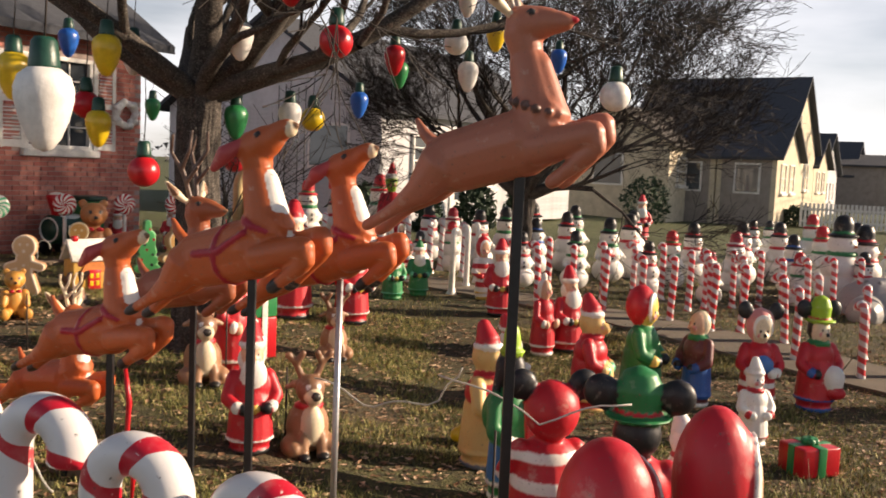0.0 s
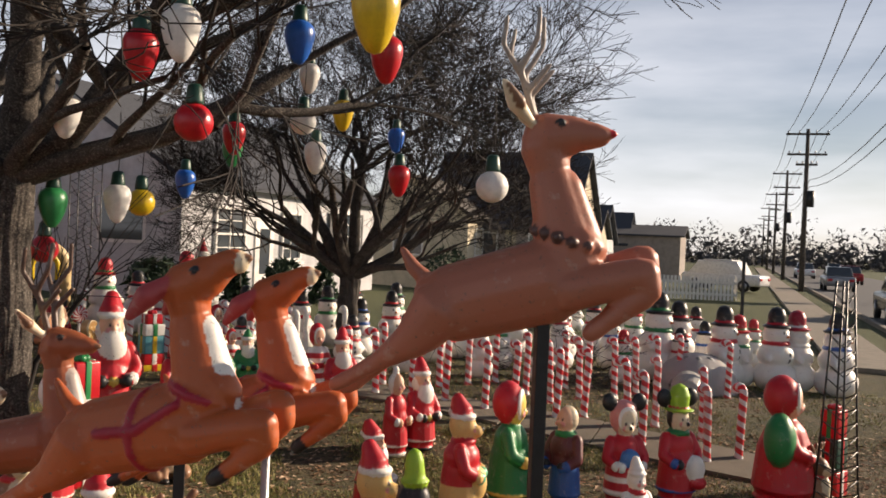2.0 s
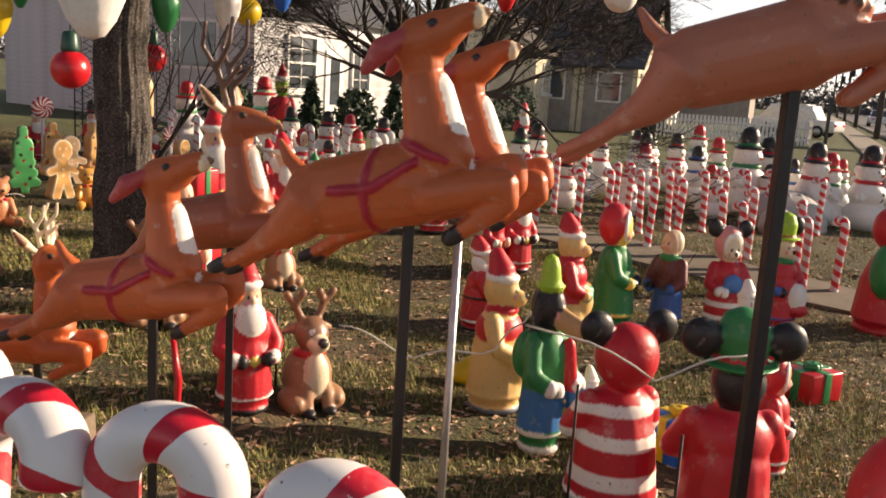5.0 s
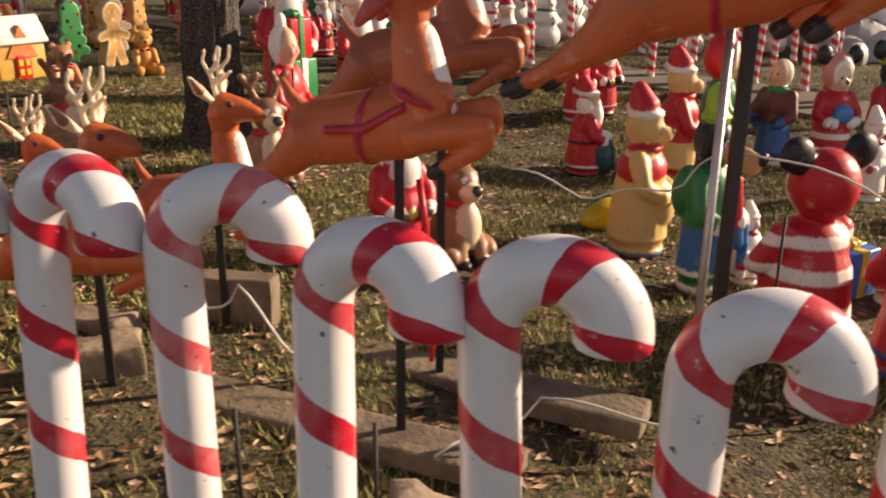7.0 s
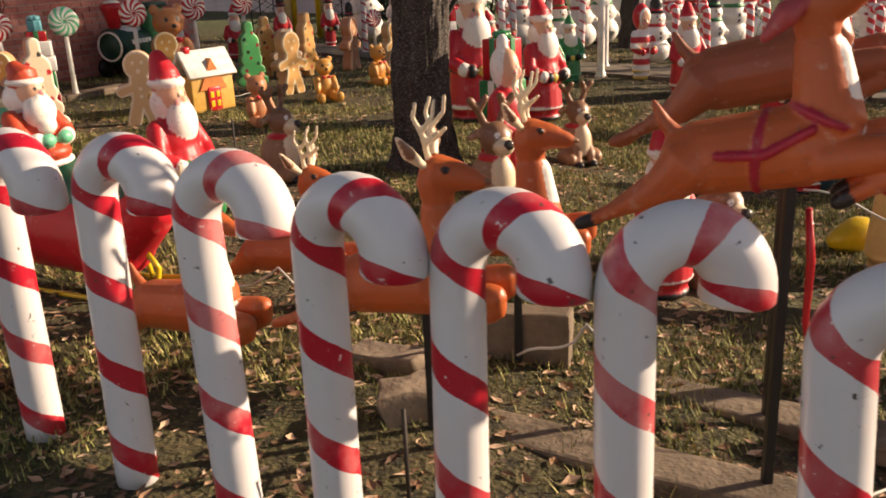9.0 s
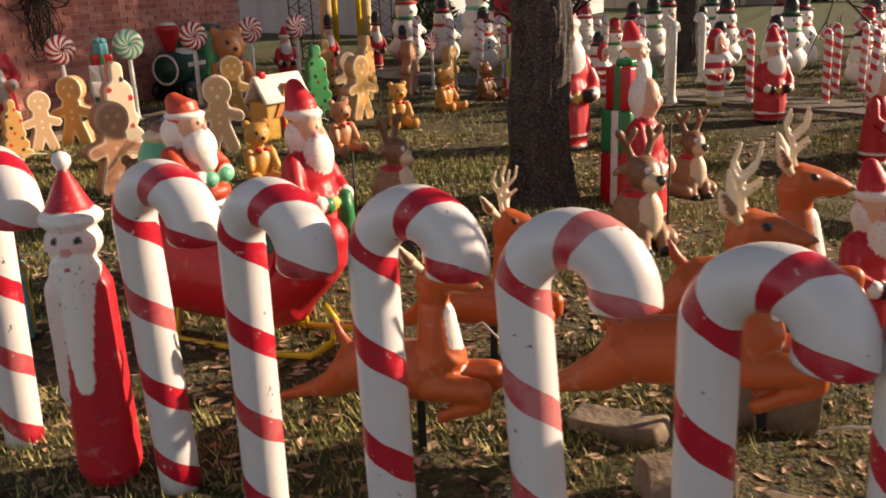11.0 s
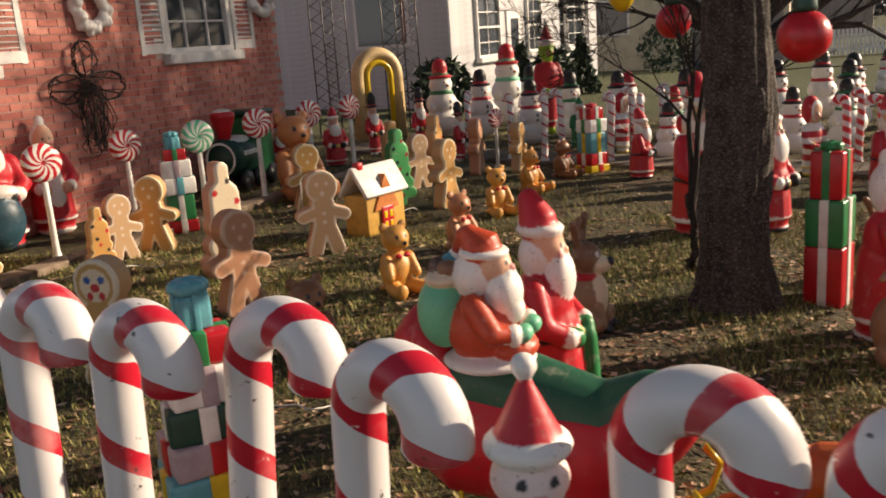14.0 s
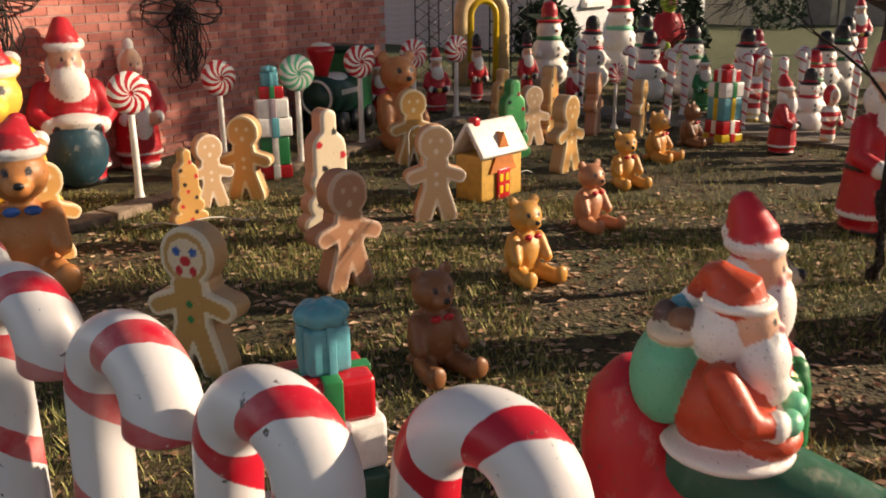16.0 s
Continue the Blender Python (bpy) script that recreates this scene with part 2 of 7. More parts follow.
PALEWHITE = plain("frosted_white_plastic", (0.8, 0.78, 0.74), rough=0.4)
TEAL = plain("teal_plastic", (0.1, 0.36, 0.42), rough=0.4)
WIRE = plain("white_cable", (0.6, 0.58, 0.52), rough=0.5)
RUST_WIRE = plain("dark_wire", (0.03, 0.022, 0.018), rough=0.7)
EVERGREEN = random_colour("evergreen_needles", (0.01, 0.025, 0.012), (0.03, 0.06, 0.025))


# ---- mesh helpers ----
def finish(bm, smooth=True):
    me = bpy.data.meshes.new("mesh")
    bmesh.ops.recalc_face_normals(bm, faces=bm.faces)
    bm.to_mesh(me)
    bm.free()
    if smooth:
        me.shade_smooth()
    return me


def part(name, bm, mat, parent, label="", smooth=True):
    me = bm if isinstance(bm, bpy.types.Mesh) else finish(bm, smooth)
    if not me.materials:
        me.materials.append(mat)
    ob = new(name, me)
    ob.parent = parent
    return tagged(ob, label)


def thing(name, label, category, loc=(0, 0, 0), rz=0.0, group="", kind="", scale=1.0):
    ob = new(name)
    ob.matrix_world = pose(*loc, 0, 0, rz) @ Matrix.Scale(scale, 4)
    return tagged(ob, label, category, group, kind)


def box(bm, c, size, bevel=0.0, rot=None):
    r = bmesh.ops.create_cube(bm, size=1.0)
    vs = r["verts"]
    bmesh.ops.scale(bm, vec=size, verts=vs)
    if bevel:
        es = list({e for v in vs for e in v.link_edges})
        out = bmesh.ops.bevel(bm, geom=es, offset=bevel, segments=2, affect="EDGES", profile=0.6)
        vs = list({v for f in out["faces"] for v in f.verts} | {v for v in vs if v.is_valid})
        seen, stack = set(vs), list(vs)
        while stack:
            for e in stack.pop().link_edges:
                for w in e.verts:
                    if w not in seen:
                        seen.add(w)
                        stack.append(w)
        vs = list(seen)
    m = Matrix.Translation(c)
    if rot is not None:
        m = m @ rot
    bmesh.ops.transform(bm, matrix=m, verts=vs)
    return vs


def ball(bm, c, r, seg=20):
    r = (r, r, r) if isinstance(r, (int, float)) else r
    out = bmesh.ops.create_uvsphere(bm, u_segments=seg, v_segments=seg * 2 // 3, radius=1.0)
    bmesh.ops.transform(bm, matrix=Matrix.Translation(c) @ Matrix.Diagonal((*r, 1)), verts=out["verts"])


def tube(bm, pts, radii, seg=12, cap=True, uv_turn=None, quick=None):
    """A tube along pts; with uv_turn, u runs round it and v along it, one unit each uv_turn metres."""
    pts = [Vector(p) for p in pts]
    if isinstance(radii, (int, float)):
        radii = [radii] * len(pts)
    rings, along, n0 = [], 0.0, None
    lay = bm.loops.layers.uv.verify() if uv_turn else None
    dist = []
    for i, p in enumerate(pts):
        d = (pts[min(i + 1, len(pts) - 1)] - pts[max(i - 1, 0)]).normalized()
        if n0 is None:
            n0 = d.cross(Vector((0, 1, 0) if abs(d.y) < 0.9 else (1, 0, 0))).normalized()
        n0 = (n0 - d * n0.dot(d)).normalized()
        b = d.cross(n0)
        if i:
            along += (p - pts[i - 1]).length * (quick[i] if quick else 1)
        dist.append(along)
        rings.append([bm.verts.new(p + radii[i] * (math.cos(a) * n0 + math.sin(a) * b)) for a in (2 * math.pi * k / seg for k in range(seg))])
    for i in range(len(rings) - 1):
        for k in range(seg):
            f = bm.faces.new((rings[i][k], rings[i][(k + 1) % seg], rings[i + 1][(k + 1) % seg], rings[i + 1][k]))
            if lay:
                for lp, (u, v) in zip(f.loops, ((k, i), (k + 1, i), (k + 1, i + 1), (k, i + 1))):
                    lp[lay].uv = (u / seg, dist[v] / uv_turn)
    if cap:
        for ring in (rings[0], rings[-1]):
            bm.faces.new(ring)


def lathe(bm, profile, seg=24, axis=(0, 0, 0)):
    """A turned shape from (radius, height) pairs."""
    rings = []
    for r, z in profile:
        rings.append([bm.verts.new((axis[0] + r * math.cos(2 * math.pi * k / seg), axis[1] + r * math.sin(2 * math.pi * k / seg), axis[2] + z)) for k in range(seg)])
    for i in range(len(rings) - 1):
        for k in range(seg):
            bm.faces.new((rings[i][k], rings[i][(k + 1) % seg], rings[i + 1][(k + 1) % seg], rings[i + 1][k]))
    bm.faces.new(rings[0])
    bm.faces.new(rings[-1])


# ---- moulded figures: simple solids fused into one skin, each part of it in its paint ----
def E(c, r, col, tilt=(0, 0, 0)):
    r = (r, r, r) if isinstance(r, (int, float)) else r
    return ("E", Vector(c), Vector(r), col, Euler([radians(a) for a in tilt]).to_matrix())


def C(p, q, r1, r2, col):
    return ("C", Vector(p), Vector(q), col, (r1, r2))


def mirror(*prims):
    out = []
    for pr in prims:
        out.append(pr)
        fl = lambda v: Vector((-v.x, v.y, v.z))
        if pr[0] == "E":
            e = pr[4].to_euler()
            out.append(("E", fl(pr[1]), pr[2], pr[3], Euler((e.x, -e.y, -e.z)).to_matrix()))
        else:
            out.append(("C", fl(pr[1]), fl(pr[2]), pr[3], pr[4]))
    return out


def fuse(bm, voxel, smooth):
    """The outer skin of all that is in bm."""
    me = bpy.data.meshes.new("raw")
    bm.to_mesh(me)
    bm.free()
    ob = bpy.data.objects.new("raw", me)
    scene.collection.objects.link(ob)
    md = ob.modifiers.new("skin", "REMESH")
    md.mode, md.voxel_size, md.use_smooth_shade = "VOXEL", voxel, True
    sm = ob.modifiers.new("soften", "SMOOTH")
    sm.factor, sm.iterations = 0.5, smooth
    dg = bpy.context.evaluated_depsgraph_get()
    out = bpy.data.meshes.new_from_object(ob.evaluated_get(dg))
    bpy.data.objects.remove(ob)
    bpy.data.meshes.remove(me)
    out.shade_smooth()
    return out


def moulded(prims, voxel=0.014, smooth=3, decals=(), bands=()):
    """One mesh: the union of the solids, painted by the nearest one; decals are painted spots (centre, radius, colour)."""
    bm = bmesh.new()
    for kind, a, b, col, x in prims:
        if kind == "E":
            out = bmesh.ops.create_icosphere(bm, subdivisions=3, radius=1.0)
            bmesh.ops.transform(bm, matrix=Matrix.Translation(a) @ x.to_4x4() @ Matrix.Diagonal((*b, 1)), verts=out["verts"])
        else:
            d = b - a
            n = 7
            pts = [a - d.normalized() * x[0] * 0.98] + [a - d.normalized() * x[0] * 0.7] + [a + d * (k / n) for k in range(n + 1)] + [b + d.normalized() * x[1] * 0.7, b + d.normalized() * x[1] * 0.98]
            rad = [x[0] * 0.15, x[0] * 0.71] + [x[0] + (x[1] - x[0]) * k / n for k in range(n + 1)] + [x[1] * 0.71, x[1] * 0.15]
            tube(bm, pts, rad, 16)
    me = fuse(bm, voxel, smooth)
    co = np.empty(len(me.vertices) * 3)
    me.vertices.foreach_get("co", co)
    co = co.reshape(-1, 3)
    best = np.full(len(co), 1e9)
    paint = np.ones((len(co), 4))
    for kind, a, b, col, x in prims:
        if kind == "E":
            q = (co - np.array(a)) @ np.array(x)
            r = np.array(b)
            k = np.linalg.norm(q / r, axis=1) + 1e-9
            g = np.linalg.norm(q / r ** 2, axis=1) + 1e-9
            dist = k * (k - 1) / g
        else:
            A, D = np.array(a), np.array(b - a)
            h = np.clip(((co - A) @ D) / (D @ D), 0, 1)
            dist = np.linalg.norm(co - A - h[:, None] * D, axis=1) - (x[0] + (x[1] - x[0]) * h)
        hit = dist < best
        best[hit] = dist[hit]
        paint[hit, :3] = col
    for z0, z1, col in bands:
        paint[(co[:, 2] > z0) & (co[:, 2] < z1), :3] = col
    for c, r, col in decals:
        paint[np.linalg.norm(co - np.array(c), axis=1) < r, :3] = col
    at = me.attributes.new("paint", "FLOAT_COLOR", "POINT")
    at.data.foreach_set("color", paint.ravel())
    me.materials.append(PLASTIC)
    return me


# paints
P_RED, P_DRED, P_WHITE, P_CREAM = (0.52, 0.014, 0.025), (0.36, 0.01, 0.03), (0.8, 0.77, 0.72), (0.72, 0.6, 0.42)
P_SKIN, P_BLACK, P_GREEN, P_MINT = (0.68, 0.4, 0.26), (0.012, 0.012, 0.014), (0.015, 0.2, 0.06), (0.13, 0.5, 0.3)
P_BLUE, P_YELLOW, P_ORANGE, P_BROWN = (0.02, 0.1, 0.36), (0.72, 0.5, 0.1), (0.55, 0.15, 0.03), (0.22, 0.11, 0.06)
P_TAN, P_GINGER, P_DEER, P_PINKDEER = (0.5, 0.3, 0.14), (0.6, 0.32, 0.09), (0.46, 0.1, 0.025), (0.42, 0.145, 0.085)
P_PINK, P_TEAL, P_LIME = (0.7, 0.28, 0.26), (0.1, 0.36, 0.42), (0.3, 0.5, 0.03)
MADE = {}


def statue(key, make, name, label, category, xy, h, rz=0.0, group="", z=None, dz=0.0, lean=(0, 0), wide=1.0):
    """A figure h plan units tall at a place of the plan; figures of one key share their mesh."""
    if key not in MADE:
        MADE[key] = make()
    ob = new(name, MADE[key])
    x, y = xy[0] * K, xy[1] * K
    zz = gz(x, y) - 0.008 if z is None else z * K
    ob.matrix_world = pose(x, y, zz + dz, lean[0], lean[1], rz) @ Matrix.Diagonal((h * K * wide, h * K * wide, h * K, 1))
    return tagged(ob, label, category, group)


# ---- ground ----
def grid_axis(lo, hi, step, far):
    inner = [lo + step * i for i in range(int((hi - lo) / step) + 1)]
    return [-far, -120, -50, -25, lo - 6, lo - 2] + inner + [hi + 3, hi + 10, 50, 90, 150, far]


def build_ground():
    xs, ys = grid_axis(-9, 10, 0.16, 900), grid_axis(-3, 20, 0.16, 900)
    verts = []
    for y in ys:
        for x in xs:
            near = -9 < x < 10 and -3 < y < 20
            verts.append((x, y, gz(x, y) + (0.014 * noise.noise((x * 1.7, y * 1.7, 0)) + 0.008 * noise.noise((x * 6, y * 6, 3)) if near else -0.03)))
    n = len(xs)
    faces = [(j * n + i, j * n + i + 1, (j + 1) * n + i + 1, (j + 1) * n + i) for j in range(len(ys) - 1) for i in range(n - 1)]
    me = bpy.data.meshes.new("ground")
    me.from_pydata(verts, [], faces)
    me.materials.append(LAWN)
    me.shade_smooth()
    return tagged(new("ground", me), "patchy winter lawn strewn with dead leaves", "lawn", kind="structure")


build_ground()
rng = np.random.default_rng(7)


def scatter_blades(name, label, count, area, size, mat, flat):
    """Grass blades (flat False) or curled dead leaves lying about (flat True), as one piece of stuff."""
    verts, faces = [], []
    x0, x1, y0, y1 = area
    for _ in range(count):
        x, y = rng.uniform(x0, x1), rng.uniform(y0, y1)
        if not flat and noise.noise((x * 1.3, y * 1.3, 5)) < -0.25 + 0.3 * rng.random():
            continue
        z = gz(x, y)
        a, s = rng.uniform(0, 6.28), size * rng.uniform(0.5, 1.3)
        ca2, sa2 = math.cos(a), math.sin(a)
        i = len(verts)
        if flat:
            up = s * rng.uniform(0.1, 0.55)
            w = s * rng.uniform(0.35, 0.6)
            z += 0.006
            for u, v, h in ((-s, 0, up * rng.random()), (-s * 0.2, -w, up * rng.random()), (s, 0, up * rng.random()), (-s * 0.1, w, up * rng.random()), (0, 0, 0)):
                verts.append((x + u * ca2 - v * sa2, y + u * sa2 + v * ca2, z + h))
            faces += [(i, i + 1, i + 4), (i + 1, i + 2, i + 4), (i + 2, i + 3, i + 4), (i + 3, i, i + 4)]
        else:
            w, lean = 0.0035, s * rng.uniform(0.2, 1.1)
            verts += [(x - w * sa2, y + w * ca2, z - 0.005), (x + w * sa2, y - w * ca2, z - 0.005), (x + lean * ca2, y + lean * sa2, z + s)]
            faces.append((i, i + 1, i + 2))
    me = bpy.data.meshes.new(name)
    me.from_pydata(verts, [], faces)
    me.materials.append(mat)
    return tagged(new(name, me), label, "ground cover", kind="stuff")


scatter_blades("grass", "short dull green and straw-coloured winter grass", 210000, (-7.2, 3.2, 2.2, 9.5), 0.042, BLADE, False)
scatter_blades("grass", "short dull green and straw-coloured winter grass", 60000, (-6, 9, 7.5, 17), 0.05, BLADE, False)
scatter_blades("dead_leaves", "curled brown dead leaves lying on the lawn", 36000, (-7.2, 8.5, 2.0, 9.5), 0.027, LEAF, True)
scatter_blades("grass", "short dull green and straw-coloured winter grass", 30000, (3.2, 8.5, 2.6, 8.0), 0.045, BLADE, False)
scatter_blades("dead_leaves", "curled brown dead leaves lying on the lawn", 5000, (-6, 9, 8.0, 15), 0.034, LEAF, True)

# ---- concrete walkway across the lawn ----
way = [Vector((-3.6 * K, 13.7 * K, 0)), Vector((-1.9 * K, 12.0 * K, 0)), Vector((0.3 * K, 10.4 * K, 0)), Vector((2.3 * K, 8.85 * K, 0)), Vector((4.4 * K, 7.45 * K, 0))]
walkway = tagged(new("walkway"), "pale weathered concrete walkway of cast slabs across the lawn", "walkway", kind="structure")
for a, b in zip(way, way[1:]):
    n_slab = max(1, round((b - a).length / 1.0))
    for k in range(n_slab):
        p, q = a.lerp(b, k / n_slab), a.lerp(b, (k + 1) / n_slab)
        d = (q - p).normalized()
        side = Vector((-d.y, d.x, 0)) * 0.42
        bm = bmesh.new()
        rows = []
        for e in (p + d * 0.008, q - d * 0.008):
            for sd in (-1, 1):
                c = e + side * sd
                rows.append((bm.verts.new((c.x, c.y, gz(c.x, c.y) - 0.06)), bm.verts.new((c.x, c.y, gz(c.x, c.y) + 0.035))))
        for ids in (((0, 1), (1, 1), (3, 1), (2, 1)), ((0, 0), (1, 0), (3, 0), (2, 0)), ((0, 0), (1, 0), (1, 1), (0, 1)), ((2, 0), (3, 0), (3, 1), (2, 1)), ((0, 0), (2, 0), (2, 1), (0, 1)), ((1, 0), (3, 0), (3, 1), (1, 1))):
            bm.faces.new([rows[u][v] for u, v in ids])
        part("slab", bm, WALK, walkway, smooth=False)

# ---- candy canes of the fence ----
CANE_H, CANE_R, HOOK_R = 0.985, 0.057, 0.108


def cane_mesh(h, r, hook, turn, mat, base=0.0, seg=28, sweep=184, n_arc=20, flare=1.24):
    bm = bmesh.new()
    top = h - hook - r
    pts = [(0, 0, 0.02 * i / 2) for i in (0,)] + [(0, 0, top * i / 8) for i in range(1, 9)]
    rad = [r] * len(pts)
    if base:
        pts = [(0, 0, 0), (0, 0, 0.012), (0, 0, 0.03), (0, 0, 0.09)] + pts[2:]
        rad = [base, base, base * 0.8, r] + rad[2:]
    for i in range(1, n_arc + 1):
        a = radians(sweep) * i / n_arc
        pts.append((hook - hook * math.cos(a), 0, top + hook * math.sin(a)))
        rad.append(r * (1 + (flare - 1) * (i / n_arc) ** 1.5))
    a = radians(sweep)
    d = Vector((math.sin(a), 0, math.cos(a))).normalized()
    e = Vector(pts[-1])
    for k, q in ((0.3, flare), (0.42, flare * 0.93), (0.47, flare * 0.78)):
        pts.append(e + d * r * k)
        rad.append(r * q)
    n_tail = 3
    tube(bm, pts, rad, seg, True, turn, [1.0] * (len(pts) - n_arc - n_tail) + [1.5] * (n_arc + n_tail))
    me = finish(bm)
    me.materials.append(mat)
    return me


big_cane = cane_mesh(CANE_H, CANE_R, HOOK_R, 0.24, CANE)
for cx, cy, rz, tip, lean in ((-4.93, 5.0, -38, 2, 3), (-4.63, 4.593, -36, 0, -0.6), (-4.357, 4.292, -40, -4, -4), (-4.137, 4.181, -40, -1.3, 1.9), (-3.872, 4.101, -36, -3.8, 2.6), (-3.615, 3.828, -47, -0.9, 2.5),
                              (-3.121, 3.559, -34, 1, -1.2), (-2.881, 3.402, -39, 0.9, 1.9), (-2.572, 3.162, -31, -4.9, -4.3), (-2.275, 2.94, -32, -5, -6.5), (-2.044, 2.803, -40, -1.6, -0.9), (-1.799, 2.602, -37, -6, -2.8),
                              (-1.518, 2.504, 5, -2, 0.2), (-1.272, 2.217, -34, -7.5, -3.7), (-0.986, 2.154, -17, -3.3, -2.4), (-0.716, 2.063, -14, 0, 0.3), (-0.396, 1.975, -20, -1, 0.6), (-0.11, 1.84, -25, 0, 0)):
    ob = new("candy_cane", big_cane)
    ob.matrix_world = pose(cx * K, cy * K, gz(cx * K, cy * K) - (0.03 if cx < -1.1 else 0.0), tip, lean, rz)
    tagged(ob, "tall white plastic candy cane with worn red spiral bands", "candy cane", "candy cane fence")
    st = part("stake", (lambda b: (tube(b, [(-0.062, 0.02, 0.0), (-0.062, 0.02, 0.3)], 0.005, 6), b)[1])(bmesh.new()), RUST_WIRE, ob, "rusty metal stake")

# ---- landscape timbers and stones behind the canes ----
TIM_LAB = "weathered grey-brown landscape timber lying on the grass"
for n, lab, cx, cy, rz, size, mat in (("garden_timber", TIM_LAB, -1.25, 3.09, -33, (1.25, 0.17, 0.06), TIMBER), ("garden_timber", TIM_LAB, -0.83, 3.41, -35, (1.35, 0.17, 0.07), TIMBER), ("garden_timber", TIM_LAB, -0.42, 2.62, -33, (0.8, 0.16, 0.06), TIMBER),
                                      ("wooden_block", "dark rough end of a timber block", -1.5, 3.78, -20, (0.3, 0.1, 0.2), TIMBER),
                                      ("edging_stone", "rough tan edging stone on the grass", -1.86, 3.42, 10, (0.24, 0.14, 0.13), STONE),
                                      ("edging_stone", "rough tan edging stone on the grass", -1.05, 2.6, -15, (0.19, 0.15, 0.15), STONE),
                                      ("edging_stone", "rough tan edging stone on the grass", -1.95, 3.75, -35, (0.3, 0.12, 0.08), STONE)):
    bm = bmesh.new()
    box(bm, (0, 0, size[2] / 2), size, 0.012)
    bmesh.ops.subdivide_edges(bm, edges=bm.edges, cuts=2, use_grid_fill=True)
    amp = 0.035 if mat is STONE else 0.008
    for v in bm.verts:
        v.co += amp * noise.noise_vector(v.co * 9 + Vector((cx, cy, 0)) * 7)
    me = finish(bm, mat is STONE)
    me.materials.append(mat)
    ob = new(n, me)
    ob.matrix_world = pose(cx * K, cy * K, gz(cx * K, cy * K) - 0.015, 0, 0, rz)
    tagged(ob, lab, "stone" if mat is STONE else "timber")


# ---- figures ----
EAR = (0.42, 0.06, 0.06)


def deer_mesh(col, chest=P_WHITE, harness=True, red_nose=False):
    """A leaping deer, 1 long in its own units; x ahead, z up, the pole under the belly at the origin."""
    u = 1 / 545.0
    pt = lambda x, z, y=0: (x * u, y * u, z * u)
    c, dk = col, tuple(v * 0.8 for v in col)
    pr = [C(pt(-190, 5), pt(20, 50), 79 * u, 86 * u, c), C(pt(20, 60), pt(62, 105), 76 * u, 68 * u, c),
          C(pt(50, 120), pt(22, 250), 63 * u, 45 * u, c), C(pt(20, 270), pt(10, 315), 42 * u, 48 * u, c),
          C(pt(18, 330), pt(70, 335), 52 * u, 38 * u, c), C(pt(75, 333), pt(118, 330), 34 * u, 24 * u, c),
          C(pt(-225, 45), pt(-262, 80), 20 * u, 15 * u, dk), C(pt(-262, 80), pt(-285, 120), 16 * u, 7 * u, dk),
          C(pt(82, 100), pt(52, 238), 48 * u, 30 * u, chest)]
    if harness:
        pr[4:6] = [C(pt(8, 318), pt(62, 345), 52 * u, 42 * u, c), C(pt(62, 348), pt(112, 374), 36 * u, 26 * u, c), E(pt(126, 372), (20 * u, 22 * u, 24 * u), P_CREAM)]
    for s in (-1, 1):
        pr += [C(pt(-200, 0, 32 * s), pt(-255, -60, 36 * s), 62 * u, 42 * u, c), C(pt(-255, -60, 36 * s), pt(-330, -105, 34 * s), 40 * u, 20 * u, c),
               C(pt(-330, -105, 34 * s), pt(-400, -150 - 8 * s, 34 * s), 19 * u, 15 * u, c), C(pt(-400, -150 - 8 * s, 34 * s), pt(-425, -162 - 8 * s, 34 * s), 17 * u, 15 * u, P_BLACK if harness else c),
               C(pt(50, 30, 40 * s), pt(195, 70 + 12 * s, 42 * s), 44 * u, 34 * u, c), C(pt(195, 70 + 12 * s, 42 * s), pt(205, 40 + 12 * s, 42 * s), 33 * u, 26 * u, c),
               C(pt(195, 30 + 12 * s, 42 * s), pt(115, -38, 40 * s), 26 * u, 17 * u, c), C(pt(112, -40, 40 * s), pt(95, -52, 40 * s), 19 * u, 18 * u, P_BLACK if harness else c),
               *([C(pt(-5, 335, 34 * s), pt(-42, 304, 60 * s), 13 * u, 25 * u, EAR), C(pt(-42, 304, 60 * s), pt(-74, 264, 70 * s), 25 * u, 11 * u, EAR)] if harness else
                 [C(pt(-10, 358, 38 * s), pt(-34, 392, 74 * s), 10 * u, 18 * u, P_CREAM), C(pt(-34, 392, 74 * s), pt(-52, 432, 102 * s), 18 * u, 6 * u, P_CREAM)]),
               E(pt(48, 356, 40 * s), (9 * u, 7 * u, 9 * u), P_BLACK)]
        if not harness:
            hi, w, horn = (0.95, 1.2 * u, (0.34, 0.29, 0.25)) if red_nose else (1.15, 1.5 * u, (0.1, 0.06, 0.045)) if col[0] < 0.35 else (0.66, 1.25 * u, P_CREAM)
            q = lambda x, z, y: pt(x * hi, 375 + (z - 375) * hi, 18 * s + (y - 18) * s * hi)
            pr += [C(pt(-26, 392, 80 * s), pt(-42, 424, 102 * s), 14 * u, 5 * u, P_BROWN),
                   C(q(-8, 375, 18), q(-30, 470, 34), 7 * w, 6 * w, horn), C(q(-30, 470, 34), q(10, 530, 46), 6 * w, 5 * w, horn), C(q(-20, 420, 26), q(30, 475, 30), 6 * w, 5 * w, horn),
                   C(q(-28, 455, 32), q(-62, 520, 50), 6 * w, 5 * w, horn), C(q(10, 530, 46), q(14, 590, 40), 5 * w, 4.5 * w, horn), C(q(-62, 520, 50), q(-50, 575, 58), 5 * w, 4.5 * w, horn)]
    pr.append(E(pt(142, 380 if harness else 332), (14 * u, 10 * u, 9 * u), P_RED if red_nose else P_BROWN))
